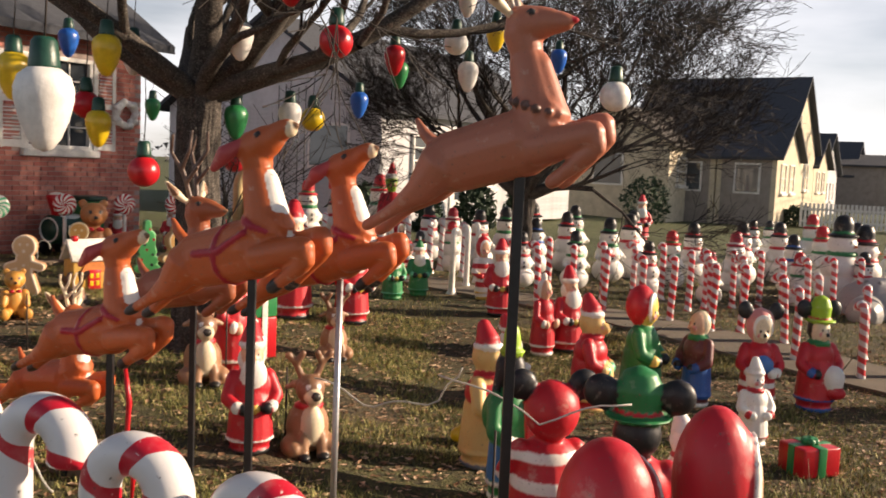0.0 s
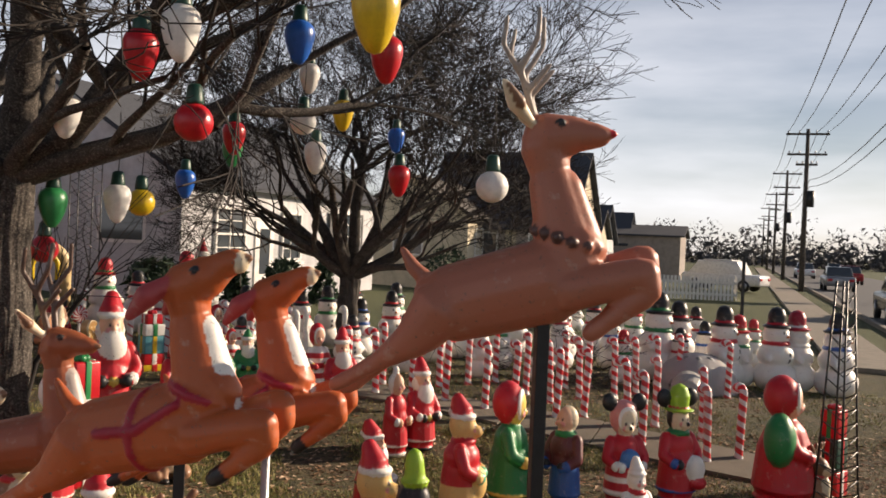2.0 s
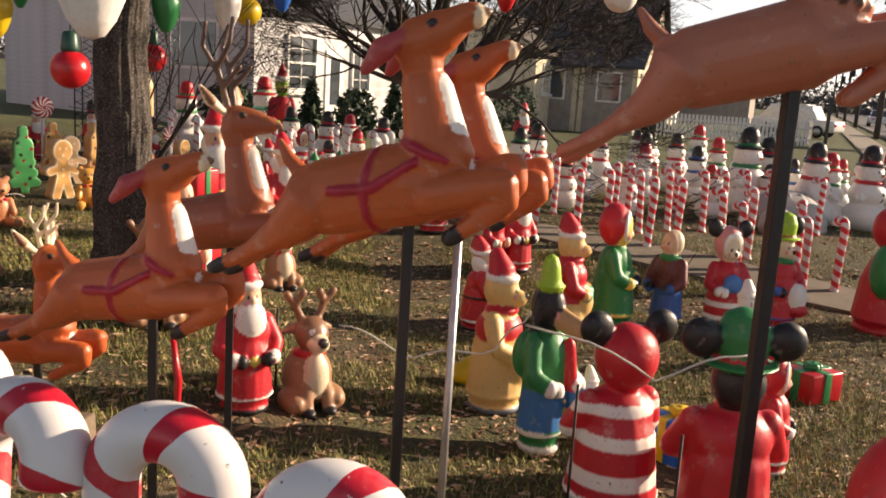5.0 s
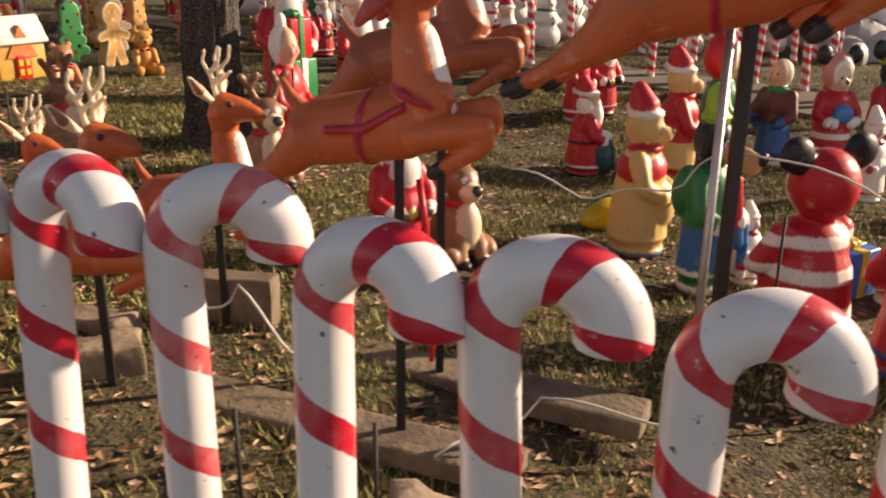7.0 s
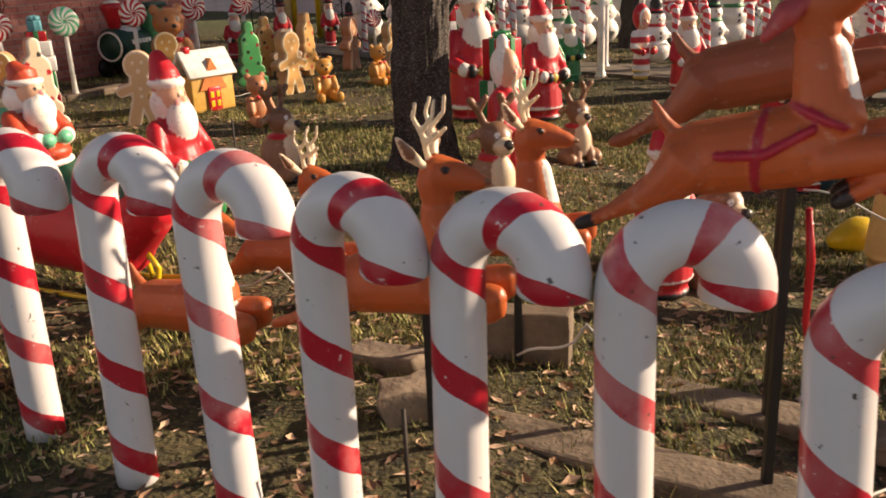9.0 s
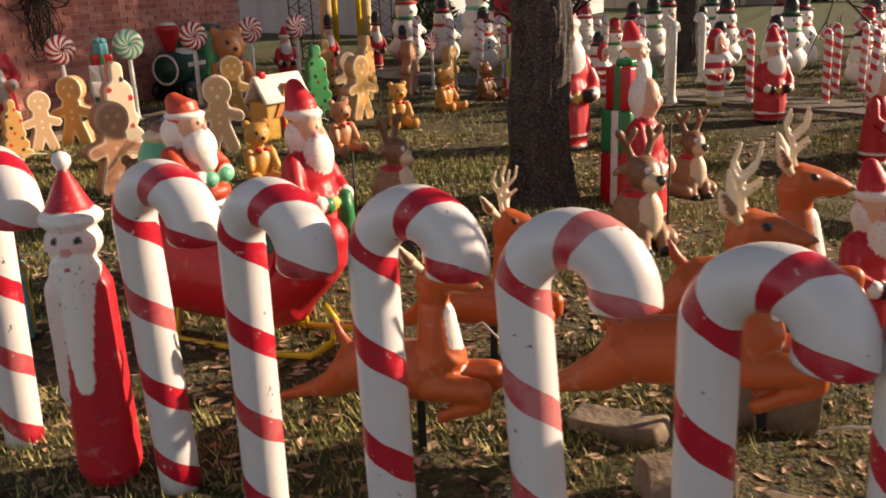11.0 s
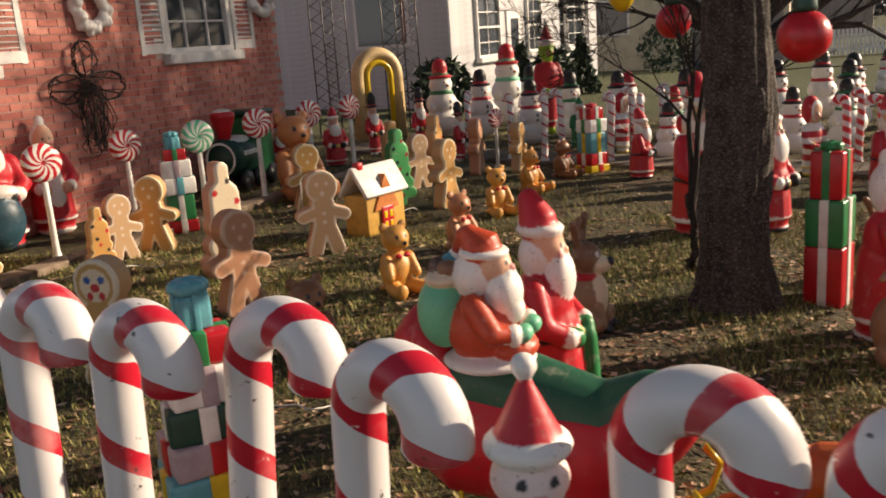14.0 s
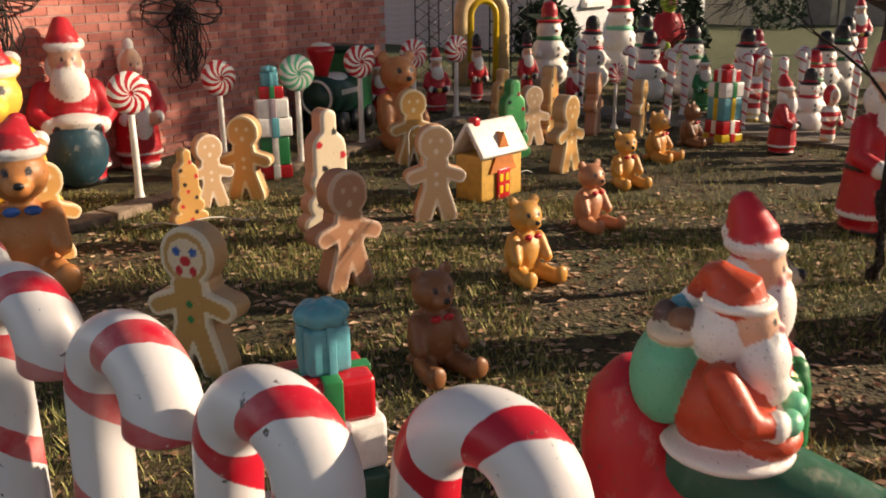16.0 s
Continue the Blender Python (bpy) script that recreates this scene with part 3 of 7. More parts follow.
    if harness:
        for k in range(12):
            a0, a1 = 2 * math.pi * k / 12, 2 * math.pi * (k + 1) / 12
            f1 = lambda a: pt(-55 + 14 * math.sin(a), 32 + 84 * math.cos(a), 85 * math.sin(a))
            f2 = lambda a: pt(52 + 62 * math.cos(a), 112 - 22 * math.cos(a), 69 * math.sin(a))
            pr += [C(f1(a0), f1(a1), 8 * u, 8 * u, P_DRED), C(f2(a0), f2(a1), 9 * u, 9 * u, P_DRED)]
        for s in (-1, 1):
            pr += [C(pt(-140, 30, 80 * s), pt(-55, 40, 86 * s), 9 * u, 9 * u, P_DRED), C(pt(-55, 40, 86 * s), pt(30, 95, 78 * s), 9 * u, 9 * u, P_DRED)]
    if red_nose:
        for k in range(14):
            a0 = 2 * math.pi * k / 14
            pr.append(E(pt(52 + 66 * math.cos(a0), 128 - 22 * math.cos(a0), 68 * math.sin(a0)), (11 * u, 11 * u, 11 * u), (0.1, 0.05, 0.04)))
    me = moulded(pr, 0.0098, 2)
    return me


def pole(ob_name, label, x, y, z, mat, r, thick=True):
    bm = bmesh.new()
    g = gz(x * K, y * K)
    if thick:
        box(bm, (0, 0, (z * K - g) / 2), (r * 2, r * 2, z * K - g), 0.003)
    else:
        tube(bm, [(0, 0, 0), (0, 0, z * K - g)], r, 10)
    me = finish(bm, not thick)
    me.materials.append(mat)
    ob = new(ob_name, me)
    ob.matrix_world = pose(x * K, y * K, g)
    return tagged(ob, label, "pole")


TEAM = "harnessed flying deer"
for key, col, chest, har, red, x, y, z, rz, pitch, sc, mat, lab in (
        ("lead", P_PINKDEER, P_PINKDEER, False, True, 0.31, 2.37, 1.40, -25, -4, 0.64, BLACK_METAL, "pinkish-brown leaping plastic deer with red nose on a black pole"),
        ("team", P_DEER, P_WHITE, True, False, -0.45, 2.52, 1.065, -25, -2, 0.62, BLACK_METAL, "orange-brown leaping plastic deer with red harness on a pole"),
        ("team", P_DEER, P_WHITE, True, False, -0.25, 2.99, 1.015, -25, -4, 0.62, GALV, "orange-brown leaping plastic deer with red harness on a grey pole"),
        ("team", P_DEER, P_WHITE, True, False, -1.05, 2.99, 0.715, -25, 2, 0.60, BLACK_METAL, "orange-brown leaping plastic deer with red harness on a pole"),
        ("dark", (0.3, 0.085, 0.035), (0.42, 0.36, 0.33), False, False, -0.88, 3.40, 0.83, -25, 0, 0.60, BLACK_METAL, "dark reddish-brown leaping plastic deer with tall brown antlers"),
        ("plain", P_DEER, P_WHITE, False, False, -1.83, 3.33, 0.34, -25, 6, 0.58, BLACK_METAL, "orange-brown plastic deer with pale antlers low above the grass"),
        ("plain", P_DEER, P_WHITE, False, False, -1.54, 3.74, 0.34, -22, 6, 0.58, BLACK_METAL, "orange-brown plastic deer with pale antlers low above the grass"),
        ("plain", P_DEER, P_WHITE, False, False, -2.24, 4.26, 0.14, -28, 8, 0.56, BLACK_METAL, "orange-brown plastic deer with pale antlers low above the grass"),
        ("plain", P_DEER, P_WHITE, False, False, -2.5, 3.72, 0.16, -28, 8, 0.56, BLACK_METAL, "orange-brown plastic deer with pale antlers low above the grass")):
    statue("deer_" + key, lambda: deer_mesh(col, chest, har, red), "leaping_deer", lab, "deer figure", (x, y), sc * 0.94, rz, TEAM, z=z, lean=(0, pitch))
    pole("deer_pole", "thin black metal pole in the lawn" if mat is BLACK_METAL else "grey metal pole in the lawn", x, y, z, mat, 0.016 if key == "lead" else 0.013, mat is BLACK_METAL)


def person(coat=P_RED, hem=P_WHITE, legs=P_BLACK, hat="santa", hatc=P_RED, beard=True, belt=P_BLACK, mitt=P_BLACK, skirt=0.2, extra=(), face=P_SKIN, hair=P_WHITE, bands=(), scarf=None):
    """A stout standing figure, 1 tall, facing -y."""
    pr = [C((0, 0, 0.14), (0, 0, 0.42), skirt, skirt * 0.86, coat), E((0, 0, 0.5), (0.175, 0.15, 0.15), coat),
          E((0, 0, 0.12), (skirt * 1.08, skirt * 1.02, 0.035), hem), E((0, 0, 0.035), (skirt * 0.9, skirt * 0.95, 0.05), legs)]
    pr += mirror(C((0.15, 0, 0.57), (0.215, -0.06, 0.43), 0.062, 0.055, coat), C((0.215, -0.06, 0.43), (0.14, -0.17, 0.37), 0.052, 0.045, coat),
                 E((0.15, -0.165, 0.375), (0.052, 0.05, 0.05), hem), E((0.1, -0.19, 0.365), 0.047, mitt))
    if belt:
        pr.append(E((0, 0, 0.36), (skirt * 0.97, skirt * 0.95, 0.028), belt))
        pr.append(E((0, -skirt * 0.93, 0.36), (0.035, 0.015, 0.03), P_YELLOW))
    pr.append(E((0, -0.02, 0.735), (0.098, 0.1, 0.115), face))
    pr += mirror(E((0.04, -0.112, 0.71), (0.028, 0.014, 0.022), P_PINK))
    pr.append(E((0, -0.125, 0.725), 0.02, face))
    if beard:
        pr += [E((0, -0.095, 0.6), (0.115, 0.075, 0.125), P_WHITE), E((0, 0.015, 0.7), (0.118, 0.1, 0.1), P_WHITE), E((0, -0.09, 0.5), (0.06, 0.06, 0.09), P_WHITE)]
        pr += mirror(C((0.012, -0.125, 0.685), (0.07, -0.1, 0.66), 0.022, 0.014, P_WHITE))
    else:
        pr.append(E((0, 0.025, 0.745), (0.112, 0.1, 0.115), hair))
    if hat == "santa":
        pr += [E((0, 0.0, 0.815), (0.118, 0.122, 0.036), P_WHITE), C((0, 0.01, 0.84), (0.01, 0.05, 0.93), 0.1, 0.06, hatc), C((0.02, 0.06, 0.93), (0.09, 0.1, 0.86), 0.055, 0.03, hatc), E((0.11, 0.11, 0.82), 0.04, P_WHITE)]
    elif hat == "cone":
        pr += [E((0, 0.0, 0.8), (0.125, 0.125, 0.04), P_WHITE), C((0, 0, 0.82), (0, 0, 0.95), 0.1, 0.02, hatc), E((0, 0, 0.975), 0.03, P_WHITE)]
    elif hat == "hood":
        pr += [E((0, 0.035, 0.79), (0.15, 0.14, 0.165), hatc), E((0, -0.085, 0.78), (0.115, 0.02, 0.125), P_WHITE), E((0, -0.1, 0.765), (0.085, 0.02, 0.1), face)]
    elif hat == "top":
        pr += [E((0, 0, 0.825), (0.16, 0.16, 0.018), hatc), C((0, 0, 0.85), (0, 0, 0.95), 0.1, 0.11, hatc), E((0, 0, 0.85), (0.106, 0.106, 0.02), P_RED)]
    elif hat == "bun":
        pr.append(E((0, 0.02, 0.88), 0.05, hair))
    if scarf:
        pr.append(E((0, -0.01, 0.625), (0.12, 0.12, 0.035), scarf))
    pr += list(extra)
    eyes = [((0.036, -0.118, 0.752), 0.014, P_BLACK), ((-0.036, -0.118, 0.752), 0.014, P_BLACK)]
    return moulded(pr, 0.0125, 2, eyes, bands)


def snowman(hat=P_BLACK, scarf=P_RED, tall=1.0, face=True, body=P_WHITE):
    pr = [E((0, 0, 0.17), (0.25, 0.24, 0.2), body), E((0, 0, 0.42), (0.21, 0.2, 0.17), body), E((0, 0, 0.66), (0.155, 0.15, 0.13), body),
          E((0, 0, 0.565), (0.16, 0.16, 0.04), scarf), C((0.05, -0.1, 0.55), (0.08, -0.16, 0.42), 0.03, 0.025, scarf),
          E((0, 0, 0.765), (0.165, 0.16, 0.018), hat), C((0, 0, 0.79), (0, 0, 0.9), 0.1, 0.1, hat), E((0, 0, 0.8), (0.108, 0.108, 0.022), scarf),
          C((0, -0.11, 0.66), (0, -0.19, 0.65), 0.022, 0.008, P_ORANGE)]
    pr += mirror(C((0.14, 0, 0.47), (0.22, -0.08, 0.38), 0.045, 0.04, body))
    spots = [((sx * 0.042, -0.14, 0.695), 0.018, P_BLACK) for sx in (-1, 1)] + [((0, -0.2, z), 0.026, P_BLACK) for z in (0.36, 0.45)]
    return moulded(pr, 0.017, 2, spots)


def bear(col, bow=P_RED, hat=None):
    """A sitting bear cub, 1 tall, facing -y."""
    mz = tuple(min(1, v * 1.25) for v in col)
    pr = [E((0, 0.02, 0.3), (0.21, 0.19, 0.28), col), E((0, -0.02, 0.72), (0.185, 0.17, 0.17), col), E((0, -0.17, 0.67), (0.085, 0.08, 0.07), mz), E((0, -0.25, 0.69), (0.032, 0.02, 0.024), P_BLACK)]
    pr += mirror(E((0.14, 0.02, 0.87), (0.065, 0.035, 0.065), col), C((0.17, -0.03, 0.47), (0.2, -0.16, 0.27), 0.075, 0.062, col), C((0.13, -0.08, 0.1), (0.19, -0.36, 0.09), 0.1, 0.085, col), E((0.2, -0.41, 0.13), (0.085, 0.05, 0.1), col),
                 E((0.06, -0.17, 0.52), (0.055, 0.03, 0.035), bow))
    pr.append(E((0, 0.16, 0.06), (0.17, 0.1, 0.06), col))
    if hat:
        pr += [E((0, 0, 0.86), (0.19, 0.18, 0.05), P_WHITE), C((0, 0.02, 0.9), (0.04, 0.1, 1.02), 0.16, 0.07, hat), E((0.16, 0.14, 0.9), 0.06, P_WHITE)]
    return moulded(pr, 0.016, 2, [((s * 0.07, -0.175, 0.765), 0.028, P_BLACK) for s in (-1, 1)])


def sitting_deer():
    b, cr = P_BROWN, P_CREAM
    lt = (0.32, 0.17, 0.09)
    pr = [E((0, 0.03, 0.26), (0.2, 0.2, 0.25), lt), E((0, -0.12, 0.3), (0.11, 0.09, 0.19), cr), E((0, -0.03, 0.62), (0.135, 0.13, 0.14), b), E((0, -0.15, 0.57), (0.085, 0.1, 0.075), cr), E((0, -0.24, 0.6), (0.045, 0.035, 0.04), P_BLACK),
          E((0, 0, 0.47), (0.14, 0.13, 0.035), P_RED)]
    pr += mirror(C((0.07, 0.02, 0.73), (0.13, 0.03, 0.86), 0.035, 0.03, b), C((0.13, 0.03, 0.86), (0.2, 0.02, 0.94), 0.032, 0.035, b), C((0.12, 0.03, 0.85), (0.07, 0.0, 0.95), 0.03, 0.033, b),
                 C((0.12, 0.05, 0.66), (0.2, 0.06, 0.63), 0.04, 0.025, lt), C((0.08, -0.13, 0.22), (0.09, -0.18, 0.06), 0.055, 0.05, lt), E((0.09, -0.2, 0.035), (0.06, 0.08, 0.04), P_BLACK), E((0.17, -0.06, 0.1), (0.1, 0.17, 0.1), lt))
    return moulded(pr, 0.016, 2, [((s * 0.05, -0.145, 0.67), 0.025, P_WHITE) for s in (-1, 1)] + [((s * 0.05, -0.155, 0.665), 0.014, P_BLACK) for s in (-1, 1)])


def slab(shapes, depth, side, face, icing, voxel=0.012, edge=0.022, spots=()):
    """A thick cut-out figure: flat capsules (x, z, x, z, r) in one outline, with an iced rim on its front."""
    bm = bmesh.new()
    for x0, z0, x1, z1, r in shapes:
        ang = math.atan2(z1 - z0, x1 - x0)
        ring = [(x1 + r * math.cos(ang + a), z1 + r * math.sin(ang + a)) for a in (radians(-90 + 15 * i) for i in range(13))] + [(x0 + r * math.cos(ang + a), z0 + r * math.sin(ang + a)) for a in (radians(90 + 15 * i) for i in range(13))]
        fr = [bm.verts.new((x, -depth / 2, z)) for x, z in ring]
        bk = [bm.verts.new((x, depth / 2, z)) for x, z in ring]
        bm.faces.new(fr[::-1])
        bm.faces.new(bk)
        for i in range(len(ring)):
            j = (i + 1) % len(ring)
            bm.faces.new((fr[i], fr[j], bk[j], bk[i]))
    bmesh.ops.recalc_face_normals(bm, faces=bm.faces)
    me = fuse(bm, voxel, 2)
    co = np.empty(len(me.vertices) * 3)
    me.vertices.foreach_get("co", co)
    co = co.reshape(-1, 3)
    sd = np.full(len(co), 1e9)
    for x0, z0, x1, z1, r in shapes:
        A, D = np.array((x0, z0)), np.array((x1 - x0, z1 - z0))
        q = co[:, (0, 2)] - A
        hh = np.clip((q @ D) / max(D @ D, 1e-9), 0, 1)
        sd = np.minimum(sd, np.linalg.norm(q - hh[:, None] * D, axis=1) - r)
    paint = np.ones((len(co), 4))
    paint[:, :3] = side
    front = co[:, 1] < -depth * 0.32
    paint[front, :3] = face
    paint[front & (sd > -edge), :3] = icing
    for x, z, r, col in spots:
        paint[front & (np.hypot(co[:, 0] - x, co[:, 2] - z) < r), :3] = col
    at2 = me.attributes.new("paint", "FLOAT_COLOR", "POINT")
    at2.data.foreach_set("color", paint.ravel())
    me.materials.append(PLASTIC)
    return me


GINGER_SHAPES = [(0, 0.8, 0, 0.81, 0.185), (0, 0.6, 0, 0.36, 0.135), (0, 0.55, 0.24, 0.47, 0.075), (0, 0.55, -0.24, 0.47, 0.075), (0.04, 0.36, 0.13, 0.07, 0.09), (-0.04, 0.36, -0.13, 0.07, 0.09)]


def ginger(side=P_TAN, face=P_GINGER, icing=(0.72, 0.6, 0.38), clown=False):
    sp = [(0, z, 0.022, P_GREEN if clown else icing) for z in (0.5, 0.4)]
    if clown:
        sp += [(0, 0.8, 0.125, P_CREAM), (0.06, 0.84, 0.03, P_BLUE), (-0.06, 0.84, 0.03, P_BLUE), (0, 0.78, 0.035, P_RED), (0.05, 0.72, 0.03, P_RED), (-0.05, 0.72, 0.03, P_RED)]
    else:
        sp += [(0.055, 0.84, 0.022, icing), (-0.055, 0.84, 0.022, icing), (0, 0.73, 0.03, icing)]
    return slab(GINGER_SHAPES, 0.2, side, face, icing, 0.0125, 0.03, sp)


def cookie_tree(side, face, icing, dots):
    sh = [(0, 0.04, 0, 0.12, 0.06), (-0.15, 0.16, 0.15, 0.16, 0.07), (-0.1, 0.3, 0.1, 0.3, 0.085), (-0.07, 0.46, 0.07, 0.46, 0.085), (-0.04, 0.62, 0.04, 0.62, 0.08), (0, 0.72, 0, 0.92, 0.06), (0, 0.2, 0, 0.7, 0.13)]
    sp = [(0.1 * math.sin(2.4 * i), 0.14 + 0.085 * i, 0.025, dots[i % len(dots)]) for i in range(9)]
    return slab(sh, 0.17, side, face, icing, 0.0125, 0.022, sp)


GINGERS = "gingerbread figures on the lawn"
gi_lab = "thick tan plastic gingerbread man with pale icing on the lawn"
for x, y, h, rz, kind in ((-4.62, 5.94, 0.55, -20, "clown"), (-4.94, 8.42, 0.53, -5, "a"), (-4.2, 6.84, 0.55, 40, "dark"), (-3.79, 8.02, 0.56, 12, "b"), (-3.95, 9.56, 0.56, 20, "a"), (-2.84, 9.39, 0.56, 50, "a"),
                          (-2.36, 10.97, 0.56, 70, "dark"), (-1.94, 11.0, 0.5, 62, "a"), (-5.65, 7.16, 0.5, 40, "a"), (-5.12, 8.2, 0.45, 35, "b"), (-2.98, 10.4, 0.5, 30, "b")):
    make = {"clown": lambda: ginger(P_TAN, (0.5, 0.28, 0.09), (0.72, 0.62, 0.45), True), "a": ginger, "b": lambda: ginger((0.55, 0.3, 0.16), (0.62, 0.4, 0.22), (0.75, 0.62, 0.48)), "dark": lambda: ginger((0.4, 0.17, 0.09), (0.45, 0.22, 0.12), (0.6, 0.4, 0.28))}[kind]
    statue("ginger_" + kind, make, "gingerbread_man", "plastic gingerbread man with a painted clown face and green buttons" if kind == "clown" else "dark brown weathered plastic gingerbread man on the lawn" if kind == "dark" else gi_lab, "gingerbread figure", (x, y), h, rz, GINGERS)
for x, y, h, rz, key, side, face, ic, dots, lab in ((-3.21, 9.58, 0.65, 30, "g", P_GREEN, (0.08, 0.5, 0.16), (0.2, 0.6, 0.25), (P_DRED, P_BLACK), "bright green cut-out plastic Christmas tree with dark dots"),
                                                    (-3.2, 10.6, 0.62, 30, "b", P_TAN, P_GINGER, (0.7, 0.5, 0.25), (P_RED, P_BLACK), "tan cut-out gingerbread tree with coloured dots"),
                                                    (-4.35, 7.55, 0.72, 35, "c", (0.5, 0.25, 0.16), P_CREAM, (0.75, 0.65, 0.5), (P_RED, P_RED, P_BLACK), "pale cut-out gingerbread tree with red beads"),
                                                    (-2.8, 10.64, 0.65, 60, "b", P_TAN, P_GINGER, (0.7, 0.5, 0.25), (P_RED, P_BLACK), "tan cut-out gingerbread tree with coloured dots"),
                                                    (-5.13, 7.74, 0.46, 40, "b", P_TAN, P_GINGER, (0.7, 0.5, 0.25), (P_RED, P_BLACK), "tan cut-out gingerbread tree with coloured dots"),
                                                    (-4.95, 4.95, 0.62, -10, "d", P_TAN, P_YELLOW, (0.72, 0.55, 0.2), (P_RED, P_GREEN, P_BLACK), "yellow cut-out gingerbread tree with beads behind the canes")):
    statue("ctree_" + key, lambda: cookie_tree(side, face, ic, dots), "cookie_tree", lab, "cut-out tree", (x, y), h, rz, GINGERS)

bear_lab = "plastic bear cub with a red bow sitting on the lawn"
for x, y, h, rz, key, col, w in ((-3.81, 5.98, 0.43, 30, "brown", (0.24, 0.1, 0.04), "brown "), (-3.38, 7.0, 0.43, 30, "gold", (0.62, 0.3, 0.06), "golden "), (-2.92, 7.9, 0.42, 35, "tan", (0.48, 0.2, 0.09), "tan "),
                              (-2.5, 8.95, 0.41, 20, "gold", (0.62, 0.3, 0.06), "golden "), (-2.06, 9.85, 0.42, 45, "amber", (0.58, 0.26, 0.05), "amber "), (-1.62, 10.5, 0.4, 50, "brown", (0.24, 0.1, 0.04), "brown ")):
    statue("bear_" + key, lambda: bear(col), "bear_figure", w + bear_lab, "bear figure", (x, y), h, rz, "bear cubs")
statue("bear_hat", lambda: bear((0.5, 0.2, 0.06), P_BLUE, P_RED), "bear_figure", "orange plastic bear in a red hat with a blue scarf", "bear figure", (-5.6, 6.83), 0.7, 25)
statue("bear_big", lambda: bear((0.42, 0.17, 0.06), P_RED), "bear_figure", "large brown plastic bear with a red scarf by the wall", "bear figure", (-4.07, 10.25), 0.82, 30)
statue("bear_yellow", lambda: bear((0.75, 0.45, 0.06), P_RED, P_RED), "bear_figure", "yellow plastic bear in a red shirt by the wall", "bear figure", (-6.2, 7.9), 0.95, 30)

santa_sack = [E((-0.02, -0.17, 0.22), (0.19, 0.14, 0.2), (0.02, 0.07, 0.1)), E((0, -0.16, 0.4), (0.15, 0.12, 0.05), P_WHITE)]
apron = [E((0, -0.13, 0.35), (0.1, 0.08, 0.2), P_WHITE)]
YELLOW_TAN = (0.72, 0.47, 0.18)
vest = [E((0, 0.0, 0.5), (0.185, 0.165, 0.13), P_RED), E((0, -0.12, 0.7), (0.06, 0.065, 0.05), YELLOW_TAN), E((0, -0.18, 0.72), 0.02, P_BLACK), E((0, -0.1, 0.3), (0.14, 0.14, 0.16), YELLOW_TAN)]
ears = [E((sx * 0.17, 0.03, 0.93), (0.085, 0.05, 0.085), P_BLACK) for sx in (-1, 1)]
stripes = ((0.0, 0.09, P_WHITE), (0.19, 0.26, P_WHITE), (0.37, 0.44, P_WHITE), (0.53, 0.58, P_WHITE))
